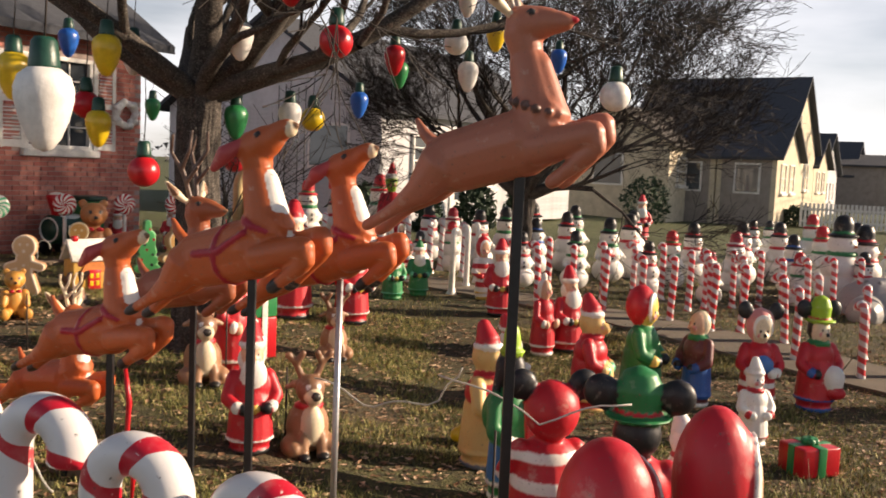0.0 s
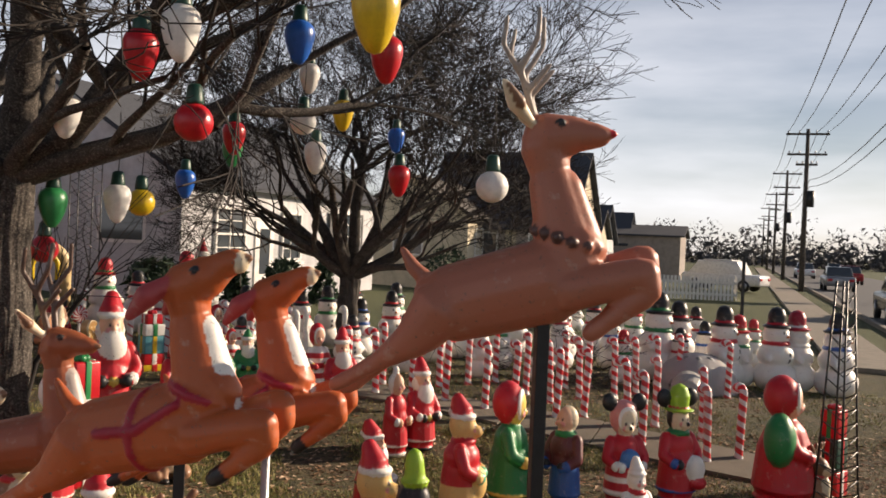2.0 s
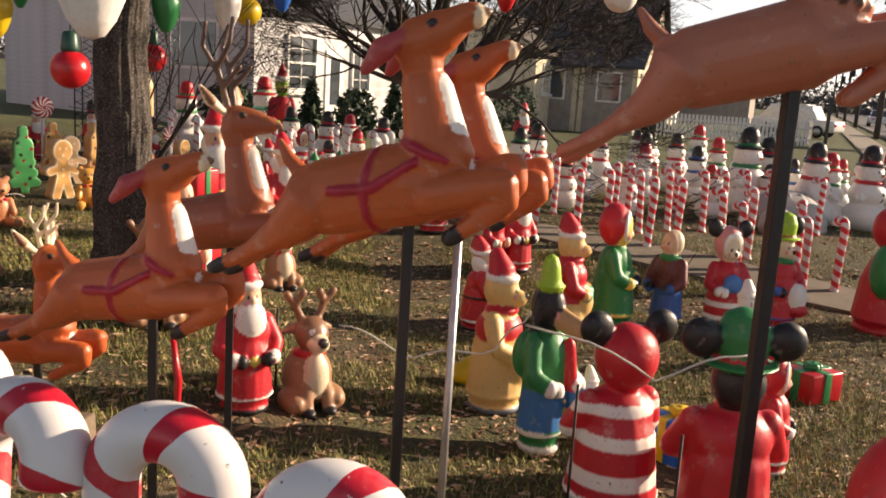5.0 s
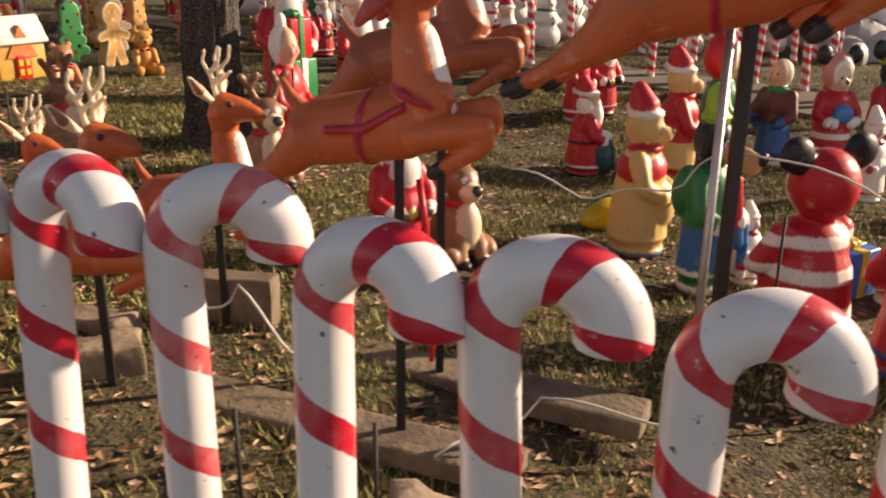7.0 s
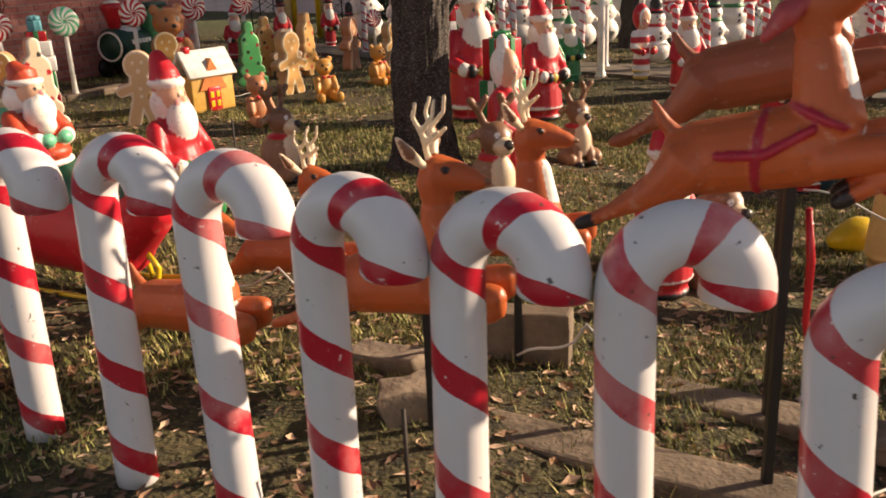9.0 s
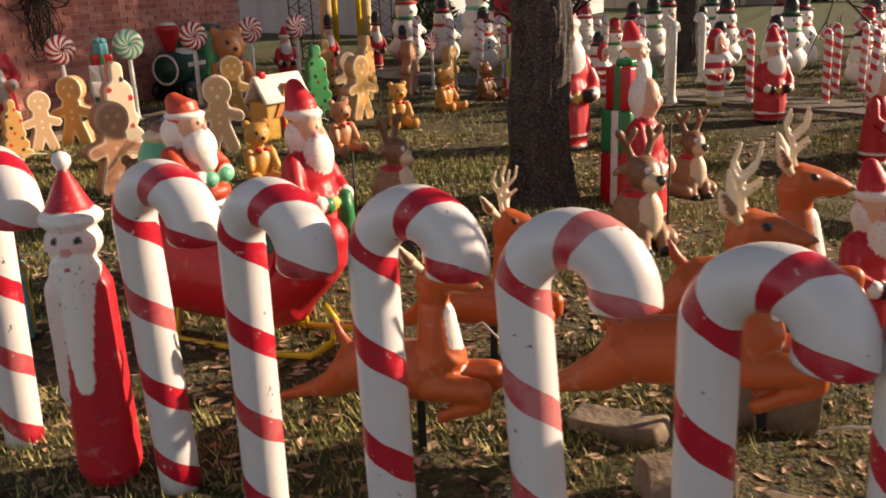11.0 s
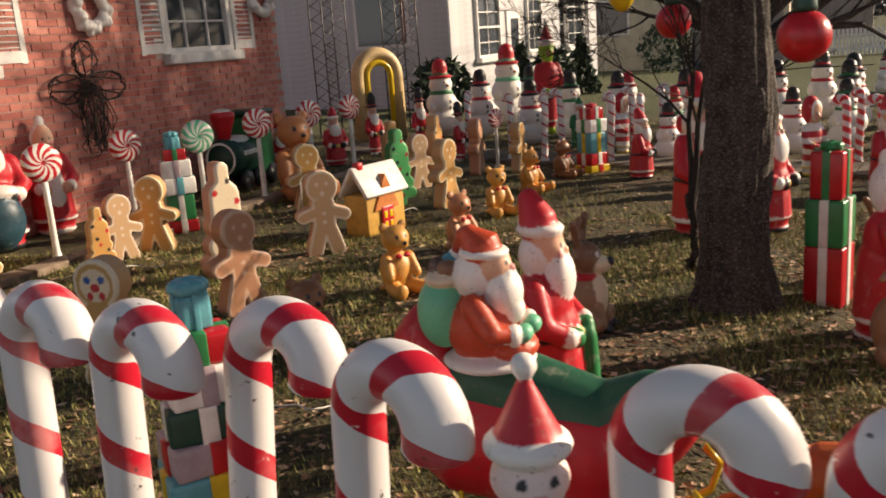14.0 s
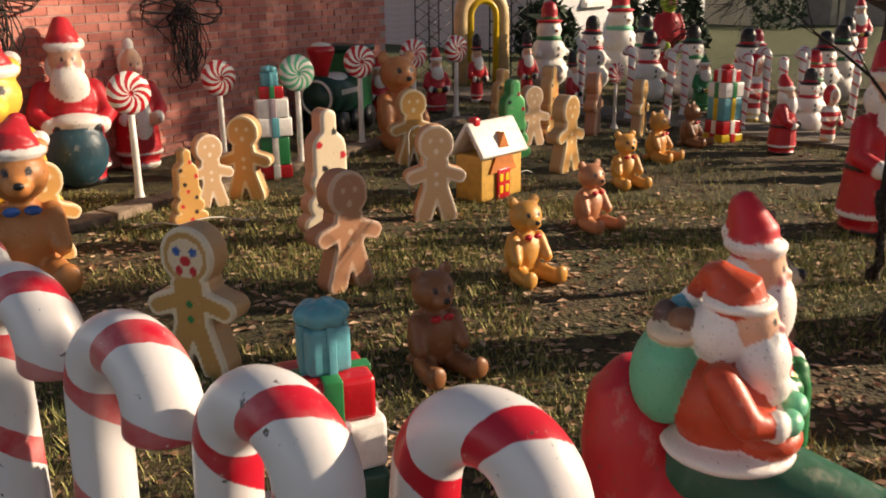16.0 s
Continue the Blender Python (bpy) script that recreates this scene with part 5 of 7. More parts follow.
gift_stack(-1.26, 10.74, 30, ((0.3, 0.08, YELLOW, RED, 0), (0.27, 0.13, RED, WHITE_PLASTIC, 0), (0.25, 0.22, TEAL, YELLOW, 0), (0.26, 0.14, PALEWHITE, GREEN, 0), (0.2, 0.12, RED, WHITE_PLASTIC, 0)), "stack of bright plastic presents among the canes", RED)
gift_stack(-1.27, 6.35, 45, ((0.24, 0.34, RED, WHITE_PLASTIC, 0), (0.24, 0.26, GREEN, WHITE_PLASTIC, 0), (0.2, 0.26, RED, GREEN, 0)), "tall red and green plastic present tower beside the lady", GREEN)
gift_stack(4.5, 7.0, 30, ((0.24, 0.24, RED, WHITE_PLASTIC, 0), (0.22, 0.3, DARKGREEN, RED, 0), (0.2, 0.26, RED, GREEN, 0)), "red and green plastic present tower", RED)
gift_stack(1.12, 4.36, 25, ((0.26, 0.24, BLUE, YELLOW, 0),), "blue plastic present with a yellow ribbon on the lawn", YELLOW)
gift_stack(2.35, 5.25, 20, ((0.3, 0.2, RED, GREEN, 0),), "single red present with green ribbon on the lawn", GREEN)


# ---- sleigh with the gingerbread house and train ----
def sleigh():
    t = thing("sleigh", "red plastic sleigh with a quilted dark green seat", "sleigh", (-3.1 * K, 4.56 * K, gz(-3.0, 5.0)), -28)
    t.scale = (0.95, 1.15, 1.32)
    body = moulded([C((-0.28, 0, 0.24), (0.2, 0, 0.2), 0.17, 0.15, P_RED), C((0.2, 0, 0.2), (0.42, 0, 0.3), 0.14, 0.09, P_RED), C((0.4, 0, 0.28), (0.45, 0, 0.34), 0.085, 0.07, P_RED),
                    C((-0.34, 0, 0.28), (-0.38, 0, 0.42), 0.15, 0.13, P_RED)], 0.012, 3)
    part("body", body, PLASTIC, t)
    seat = moulded([C((-0.22, 0, 0.36), (0.2, 0, 0.27), 0.12, 0.11, (0.01, 0.09, 0.05)), C((0.2, 0, 0.28), (0.36, 0, 0.36), 0.1, 0.06, (0.01, 0.09, 0.05))], 0.012, 2)
    part("seat_cover", seat, PLASTIC, t, "dark green quilted cover")
    for s in (-1, 1):
        bm = bmesh.new()
        tube(bm, [(-0.42, 0.13 * s, 0.03), (-0.2, 0.13 * s, 0.015), (0.2, 0.13 * s, 0.015), (0.42, 0.13 * s, 0.03), (0.52, 0.13 * s, 0.08), (0.55, 0.13 * s, 0.15), (0.5, 0.13 * s, 0.19)], 0.011, 8)
        for px in (-0.25, 0.2):
            tube(bm, [(px, 0.13 * s, 0.01), (px, 0.1 * s, 0.12)], 0.01, 8)
        part("runner", bm, YELLOW, t, "gold metal runner")
    bm = bmesh.new()
    for k in range(5):
        tube(bm, [(0.28 + 0.012 * k, -0.15, 0.26 + 0.01 * k), (0.33 + 0.012 * k, -0.13, 0.4 + 0.006 * k)], 0.004, 6)
    part("trim", bm, RED, t)


sleigh()


def seated_santa():
    """A sitting Santa with a sack of toys on his back, 1 tall, facing -y."""
    o = (0.5, 0.06, 0.02)
    pr = [E((0, 0.02, 0.3), (0.25, 0.25, 0.27), o), E((0, -0.02, 0.075), (0.32, 0.33, 0.075), P_WHITE), E((0, -0.2, 0.17), (0.2, 0.17, 0.1), o), E((0, -0.07, 0.73), (0.13, 0.14, 0.14), P_SKIN),
          E((0, -0.15, 0.55), (0.16, 0.13, 0.17), P_WHITE), E((0, -0.2, 0.43), (0.1, 0.09, 0.1), P_WHITE), E((0, 0.05, 0.67), (0.18, 0.15, 0.17), P_WHITE), E((0, -0.21, 0.72), 0.03, P_PINK),
          E((0, -0.02, 0.825), (0.175, 0.175, 0.045), P_WHITE), C((0, 0.0, 0.85), (0, 0.07, 0.93), 0.15, 0.085, o), C((0.02, 0.1, 0.93), (0.1, 0.2, 0.82), 0.075, 0.045, o), E((0.12, 0.22, 0.77), 0.06, P_WHITE),
          E((0, 0.29, 0.4), (0.23, 0.19, 0.27), P_MINT), E((0, 0.26, 0.64), (0.19, 0.15, 0.06), P_CREAM), E((0.08, 0.27, 0.72), (0.07, 0.06, 0.07), P_TEAL), E((-0.07, 0.22, 0.72), (0.07, 0.07, 0.06), P_BROWN), E((-0.02, 0.32, 0.71), (0.06, 0.06, 0.08), (0.1, 0.06, 0.05)),
          E((0, -0.22, 0.27), (0.27, 0.06, 0.035), P_WHITE)]
    pr += mirror(C((0.21, 0.0, 0.5), (0.27, -0.14, 0.33), 0.09, 0.08, o), C((0.27, -0.14, 0.33), (0.18, -0.25, 0.3), 0.075, 0.06, o), E((0.17, -0.26, 0.3), (0.08, 0.06, 0.08), P_WHITE), E((0.1, -0.31, 0.3), (0.08, 0.06, 0.065), P_MINT),
                 C((0.03, -0.2, 0.68), (0.1, -0.2, 0.63), 0.035, 0.02, P_WHITE))
    return moulded(pr, 0.0115, 2, [((sx * 0.05, -0.2, 0.765), 0.018, P_BLACK) for sx in (-1, 1)])


statue("santa_seated", seated_santa, "santa_figure", "faded orange-red plastic Santa with a mint green sack in the sleigh", "santa figure", (-3.24, 4.57), 0.395, 62, z=0.475, wide=1.0)


def gingerbread_house(x, y, rz):
    t = thing("gingerbread_house", "small tan plastic gingerbread house with a snowy roof", "toy house", (x * K, y * K, gz(x * K, y * K)), rz, scale=0.55)
    bm = bmesh.new()
    box(bm, (0, 0, 0.3), (0.85, 0.42, 0.6), 0.03)
    part("wall_block", bm, plain("ginger_plastic", (0.62, 0.36, 0.08), rough=0.4), t)
    bm = bmesh.new()
    for s in (-1, 1):
        box(bm, (0, 0.13 * s, 0.78), (0.95, 0.06, 0.5), 0.025, Euler((radians(33 * s), 0, 0)).to_matrix().to_4x4())
    part("roof", bm, WHITE_PLASTIC, t, "snow-white roof")
    bm = bmesh.new()
    vs = [bm.verts.new(p) for p in ((-0.27, -0.24, 0.36), (0.27, -0.24, 0.36), (0, -0.24, 0.86), (-0.27, 0, 0.36), (0.27, 0, 0.36), (0, 0, 0.86))]
    for f in ((0, 1, 2), (0, 3, 5, 2), (1, 4, 5, 2), (0, 1, 4, 3), (3, 4, 5)):
        bm.faces.new([vs[i] for i in f])
    part("gable", bm, plain("orange_plastic", (0.6, 0.2, 0.05), rough=0.4), t, smooth=False)
    bm = bmesh.new()
    box(bm, (0, -0.235, 0.2), (0.26, 0.03, 0.4), 0.02)
    d = part("door", bm, RED, t, "red door")
    for dx in (-0.06, 0.06):
        for dz in (0.13, 0.28):
            bm = bmesh.new()
            box(bm, (dx, -0.252, dz), (0.07, 0.01, 0.1), 0.003)
            part("door_panel", bm, YELLOW, d)
    bm = bmesh.new()
    box(bm, (-0.3, 0, 1.0), (0.12, 0.12, 0.12), 0.03)
    part("chimney", bm, RED, t)


gingerbread_house(-3.44, 8.6, 48)


def train(x, y, rz):
    t = thing("toy_train", "dark green plastic toy locomotive with a red funnel", "toy train", (x * K, y * K, gz(x * K, y * K)), rz)
    bm = bmesh.new()
    tube(bm, [(-0.32, 0, 0.36), (0.22, 0, 0.36)], 0.2, 24)
    part("boiler", bm, DARKGREEN, t)
    bm = bmesh.new()
    tube(bm, [(0.22, 0, 0.36), (0.25, 0, 0.36)], 0.175, 24)
    front = part("boiler_front", bm, DARKGREEN, t)
    bm = bmesh.new()
    ring = [(0.252, 0.16 * math.cos(radians(20 * i)), 0.36 + 0.16 * math.sin(radians(20 * i))) for i in range(19)]
    tube(bm, ring, 0.014, 6, False)
    part("rim", bm, WHITE_PLASTIC, front)
    bm = bmesh.new()
    ball(bm, (-0.05, 0, 0.5), (0.3, 0.14, 0.075), 16)
    part("snow", bm, WHITE_PLASTIC, t, "painted snow along the boiler")
    bm = bmesh.new()
    box(bm, (-0.42, 0, 0.45), (0.3, 0.4, 0.6), 0.03)
    cab = part("cab", bm, GREEN, t)
    bm = bmesh.new()
    box(bm, (-0.42, 0, 0.78), (0.36, 0.46, 0.06), 0.02)
    part("cab_roof", bm, DARKGREEN, cab)
    for k in range(6):
        bm = bmesh.new()
        box(bm, (-0.22 + 0.06 * k, 0.198, 0.4), (0.04, 0.014, 0.05), 0.002)
        part("lettering_bar", bm, WHITE_PLASTIC, t)
    bm = bmesh.new()
    lathe(bm, [(0.06, 0.52), (0.07, 0.6), (0.13, 0.78), (0.13, 0.82), (0.09, 0.84)], 20, (0.12, 0, 0))
    part("funnel", bm, RED, t)
    bm = bmesh.new()
    ball(bm, (0.12, 0, 0.83), (0.1, 0.1, 0.04), 14)
    part("snow_cap", bm, WHITE_PLASTIC, t)
    for px in (-0.45, -0.15, 0.12):
        for s in (-1, 1):
            bm = bmesh.new()
            tube(bm, [(px, 0.18 * s, 0.11), (px, 0.23 * s, 0.11)], 0.11, 18)
            part("wheel", bm, BLACK_METAL, t)


train(-4.69, 10.85, -112)


# ---- bulb ornaments in the tree ----
BULB_COL = {"white": PALEWHITE, "red": RED, "green": GREEN, "yellow": YELLOW, "blue": BLUE}
BULB_MESH = {}


def bulb(col, kind, x, y, z):
    t = thing("bulb_ornament", f"large {col} {'round' if kind == 'globe' else 'pear-shaped'} plastic bulb with dark green cap", "ornament", (x * K, y * K, z * K), 0, "bulb ornaments")
    if kind not in BULB_MESH:
        bm = bmesh.new()
        if kind == "globe":
            lathe(bm, [(0.11 * math.sin(a) + 0.001, -0.11 * math.cos(a)) for a in (radians(8 + 14 * i) for i in range(12))], 24)
        else:
            lathe(bm, [(0.004, -0.155), (0.03, -0.145), (0.055, -0.11), (0.08, -0.05), (0.097, 0.02), (0.098, 0.06), (0.085, 0.1), (0.055, 0.125), (0.04, 0.13)], 24)
        BULB_MESH[kind] = bm
    bm = BULB_MESH[kind].copy()
    part("bulb", bm, BULB_COL[col], t)
    top = 0.1 if kind == "globe" else 0.115
    bm = bmesh.new()
    lathe(bm, [(0.05, top), (0.052, top + 0.02), (0.043, top + 0.1), (0.03, top + 0.115)], 16)
    part("cap", bm, DARKGREEN, t, "dark green socket cap")
    bm = bmesh.new()
    tube(bm, [(0, 0, top + 0.1), (0.01, 0, top + 0.3), (0, 0.01, top + 0.55)], 0.004, 5)
    part("cord", bm, RUST_WIRE, t)
    return t


for col, kind, x, y, z in (
        ("white", "pear", -1.34, 5.93, 2.16), ("red", "globe", -0.6, 5.2, 2.08), ("red", "pear", -0.43, 7.52, 2.26), ("green", "pear", -0.45, 8.40, 2.23), ("white", "pear", 0.19, 7.51, 2.15), ("white", "globe", 0.08, 7.4, 2.4),
        ("yellow", "pear", 0.42, 7.8, 2.53), ("blue", "pear", 1.16, 9.57, 2.56), ("white", "globe", 1.13, 5.75, 1.88), ("blue", "pear", -0.84, 8.62, 1.95), ("green", "pear", -1.5, 6.5, 1.65), ("yellow", "globe", -1.05, 7.2, 1.72),
        ("white", "pear", -1.15, 6.74, 1.70), ("red", "globe", -1.84, 5.55, 1.27), ("white", "pear", -1.12, 2.63, 1.51), ("red", "globe", -2.51, 6.27, 1.71)):
    bulb(col, kind, x, y, z)
for col, kind, x, y, z in (
        ("yellow", "pear", -2.04, 5.44, 1.98), ("white", "pear", -2.24, 6.45, 2.08), ("blue", "pear", -3.35, 7.90, 2.34), ("yellow", "pear", -2.24, 4.69, 1.77), ("yellow", "pear", -2.36, 6.12, 1.55), ("green", "pear", -3.36, 10.14, 1.90),
        ("red", "globe", -1.70, 7.3, 1.36), ("red", "pear", -0.86, 5.13, 2.39), ("blue", "pear", -0.06, 5.77, 2.66), ("yellow", "pear", 0.09, 3.66, 2.32), ("red", "pear", 0.37, 5.22, 2.49), ("white", "pear", 0.16, 8.09, 2.86),
        ("white", "pear", -0.64, 4.64, 2.41), ("red", "pear", 0.86, 7.54, 2.01)):
    bulb(col, kind, x, y, z)


fallen = bulb("yellow", "pear", 0.3, 5.25, 0.0)
fallen.matrix_world = pose(0.3 * K, 5.25 * K, gz(0.3 * K, 5.25 * K) + 0.09, 0, 84, 15)
tagged(fallen, "yellow plastic bulb with green cap lying on the grass")


# ---- bare trees ----
def grow(bm_limb, bm_twig, p, d, length, r, depth, rnd, spread, up):
    n = 4 if depth > 2 else 3
    pts, q, dd = [Vector(p)], Vector(p), Vector(d)
    for i in range(n):
        dd = (dd + Vector((rnd.gauss(0, 0.16), rnd.gauss(0, 0.16), rnd.gauss(0, 0.12) + up))).normalized()
        q = q + dd * (length / n)
        pts.append(q.copy())
    radii = [max(0.0034, r * (1 - 0.45 * i / n)) for i in range(n + 1)]
    tube(bm_limb if r > 0.022 else bm_twig, pts, radii, 10 if r > 0.06 else 6 if r > 0.022 else 3, False)
    if depth == 0:
        return
    kids = 3 if depth > 2 else 4 if depth == 2 else 5
    for k in range(kids):
        f = 0.35 + 0.65 * (k + 1) / kids if k < kids - 1 else 1.0
        i = min(n, max(1, round(f * n)))
        side = Vector((rnd.gauss(0, 1), rnd.gauss(0, 1), rnd.gauss(0, 0.7)))
        nd = (dd + side.normalized() * spread * rnd.uniform(0.7, 1.3)).normalized()
        grow(bm_limb, bm_twig, pts[i], nd, length * rnd.uniform(0.62, 0.84), radii[i] * rnd.uniform(0.55, 0.75), depth - 1, rnd, spread, up)


def tree(name, label, x, y, trunk_h, r, limbs, seed, depth, lean=(0, 0)):
    rnd = random.Random(seed)
    g = gz(x * K, y * K)
    t = thing(name, label, "tree", (x * K, y * K, g))
    bm = bmesh.new()
    top = Vector((lean[0], lean[1], trunk_h))
    pts = [Vector((0, 0, -0.05)), Vector((0, 0, 0.08))] + [top * (i / 8) + Vector((0.015 * rnd.gauss(0, 1), 0.015 * rnd.gauss(0, 1), 0)) for i in range(1, 9)]
    tube(bm, pts, [r * 1.55, r * 1.2] + [r * (1.0 - 0.12 * i / 8) for i in range(1, 9)], 40, False)
    bmesh.ops.subdivide_edges(bm, edges=[e for e in bm.edges], cuts=2, use_grid_fill=True)
    for v in bm.verts:
        a = math.atan2(v.co.y, v.co.x)
        v.co += Vector((math.cos(a), math.sin(a), 0)) * (0.022 * noise.noise((a * 5, v.co.z * 2.2, seed)) + 0.02 * noise.noise((a * 17, v.co.z * 5, seed)))
    part("trunk", bm, BARK, t)
    bt = bmesh.new()
    for d, ln, rr in limbs:
        bl = bmesh.new()
        grow(bl, bt, top + Vector((0, 0, -0.1)), Vector(d).normalized(), ln, rr, depth, rnd, 0.62, 0.03)
        part("limb", bl, BARK if r > 0.05 else TWIG, t)
    tagged(part("crown", bt, TWIG, t), kind="stuff")
    return t


tree("bare_tree", "bare deciduous tree with rough dark bark, hung with bulb ornaments", -1.74, 6.38, 2.15, 0.185,
     (((0.75, -0.2, 0.55), 2.0, 0.115), ((0.2, 0.75, 0.6), 1.7, 0.09), ((-0.8, -0.1, 0.5), 1.8, 0.11), ((-0.3, -0.8, 0.55), 1.6, 0.085), ((0.05, 0.05, 1.0), 1.8, 0.13), ((0.55, 0.4, 0.5), 1.8, 0.09), ((0.35, -0.75, 0.6), 1.5, 0.07), ((0.95, 0.15, 0.5), 2.1, 0.1),
      ((-0.55, 0.6, 0.45), 1.7, 0.08), ((0.6, -0.55, 0.35), 1.7, 0.075), ((0.5, 0.7, 0.75), 1.7, 0.07)), 4, 6)
tree("bare_tree", "bare spreading tree with many fine twigs behind the snowmen", 1.1, 12.6, 1.3, 0.16,
     (((0.8, 0.0, 0.6), 1.75, 0.1), ((-0.6, 0.2, 0.7), 1.5, 0.11), ((0.3, -0.5, 0.8), 1.8, 0.09), ((0.6, 0.5, 0.8), 1.85, 0.09), ((0.0, 0.0, 1.0), 2.1, 0.1), ((0.9, -0.3, 0.4), 1.6, 0.08), ((0.6, 0.3, 0.9), 1.8, 0.08), ((-0.2, -0.3, 0.9), 2.1, 0.08),
      ((0.4, 0.1, 0.7), 1.8, 0.08), ((-0.9, -0.1, 0.5), 1.3, 0.09), ((-0.8, 0.5, 0.35), 1.25, 0.08), ((-0.5, -0.6, 0.5), 1.8, 0.08), ((-0.9, 0.1, 0.9), 1.5, 0.08), ((0.5, -0.7, 0.4), 1.6, 0.07)), 11, 6)
tree("bare_sapling", "thin bare sapling with upright stems", -1.72, 7.0, 0.5, 0.02, (((0.1, 0, 1), 0.9, 0.026), ((-0.15, 0.1, 1), 0.8, 0.024), ((0.05, -0.15, 1), 0.8, 0.024)), 5, 2)


# ---- houses ----
D_ST = Vector((0.52, 0.854, 0)).normalized()          # along the street
RZ_ST = math.degrees(math.atan2(D_ST.y, D_ST.x))


def window(parent, x0, x1, z0, z1, y, out, grid=(2, 2), shutters=None, frame_mat=WHITE_WOOD, name="window"):
    """A sash window in a wall whose outer face is at y; out is the sign of the way out."""
    bm = bmesh.new()
    cx, cz, w, h = (x0 + x1) / 2, (z0 + z1) / 2, x1 - x0, z1 - z0
    for bx, bz, bw, bh in ((cx, z0 + 0.03, w, 0.06), (cx, z1 - 0.03, w, 0.06), (x0 + 0.03, cz, 0.06, h - 0.12), (x1 - 0.03, cz, 0.06, h - 0.12), (cx, cz, w - 0.12, 0.05)):
        box(bm, (bx, y - out * 0.02, bz), (bw, 0.09, bh), 0.006)
    win = part(name, bm, frame_mat, parent, smooth=False)
    bm = bmesh.new()
    box(bm, (cx, y - out * 0.05, cz), (w - 0.08, 0.008, h - 0.08))
    part("pane", bm, GLASS, win, smooth=False)
    for i in range(1, grid[0] + 1):
        bm = bmesh.new()
        box(bm, (x0 + w * i / (grid[0] + 1), y - out * 0.035, cz), (0.022, 0.03, h - 0.1))
        part("muntin", bm, frame_mat, win, smooth=False)
    for j in (0.25, 0.75):
        bm = bmesh.new()
        box(bm, (cx, y - out * 0.035, z0 + h * j), (w - 0.1, 0.03, 0.022))
        part("muntin", bm, frame_mat, win, smooth=False)
    bm = bmesh.new()
    box(bm, (cx, y + out * 0.035, z0 - 0.05), (w + 0.14, 0.15, 0.1), 0.008)
    part("sill", bm, frame_mat, win, smooth=False)
    if shutters:
        for s in (-1, 1):
            sx = cx + s * (w / 2 + 0.2)
            bm = bmesh.new()
            for bx, bz, bw, bh in ((sx - 0.16, cz, 0.06, h), (sx + 0.16, cz, 0.06, h), (sx, z0 + 0.06, 0.27, 0.1), (sx, z1 - 0.06, 0.27, 0.1), (sx, cz, 0.27, 0.07)):
                box(bm, (bx, y + out * 0.022, bz), (bw, 0.036, bh), 0.004)
            sh = part("shutter", bm, shutters, parent, smooth=False)
            n = int(h / 0.05)
            bm = bmesh.new()
            box(bm, (0, 0, 0), (0.27, 0.008, 0.05), 0, Euler((radians(35 * out), 0, 0)).to_matrix().to_4x4())
            sl = finish(bm, False)
            sl.materials.append(shutters)
            for i in range(2, n - 1):
                if abs(z0 + i * 0.05 - cz) > 0.05:
                    part("slat", sl, shutters, sh).location = (sx, y + out * 0.02, z0 + i * 0.05)
    return win


def gable_roof(parent, x0, x1, y0, y1, eave, ridge, along_x, mat, over=0.3):
    """Two sloping slabs; the gables close with wall triangles."""
    bm = bmesh.new()
    t = 0.14
    if along_x:
        ym = (y0 + y1) / 2
        k = (ridge - eave) / (ym - y0)
        prof = [(y0 - over, eave - k * over), (ym, ridge), (y1 + over, eave - k * over)]
        ends = (x0 - over, x1 + over)
        mk = lambda e, p, dz: (e, p[0], p[1] + dz)
    else:
        xm = (x0 + x1) / 2
        k = (ridge - eave) / (xm - x0)
        prof = [(x0 - over, eave - k * over), (xm, ridge), (x1 + over, eave - k * over)]
        ends = (y0 - over, y1 + over)
        mk = lambda e, p, dz: (p[0], e, p[1] + dz)
    for a, b in ((0, 1), (1, 2)):
        vs = [bm.verts.new(mk(e, prof[i], dz)) for dz in (0.02, t) for e, i in ((ends[0], a), (ends[1], a), (ends[1], b), (ends[0], b))]
        for f in ((0, 1, 2, 3), (4, 5, 6, 7), (0, 1, 5, 4), (1, 2, 6, 5), (2, 3, 7, 6), (3, 0, 4, 7)):
            bm.faces.new([vs[i] for i in f])
    part("roof", bm, mat, parent, smooth=False)


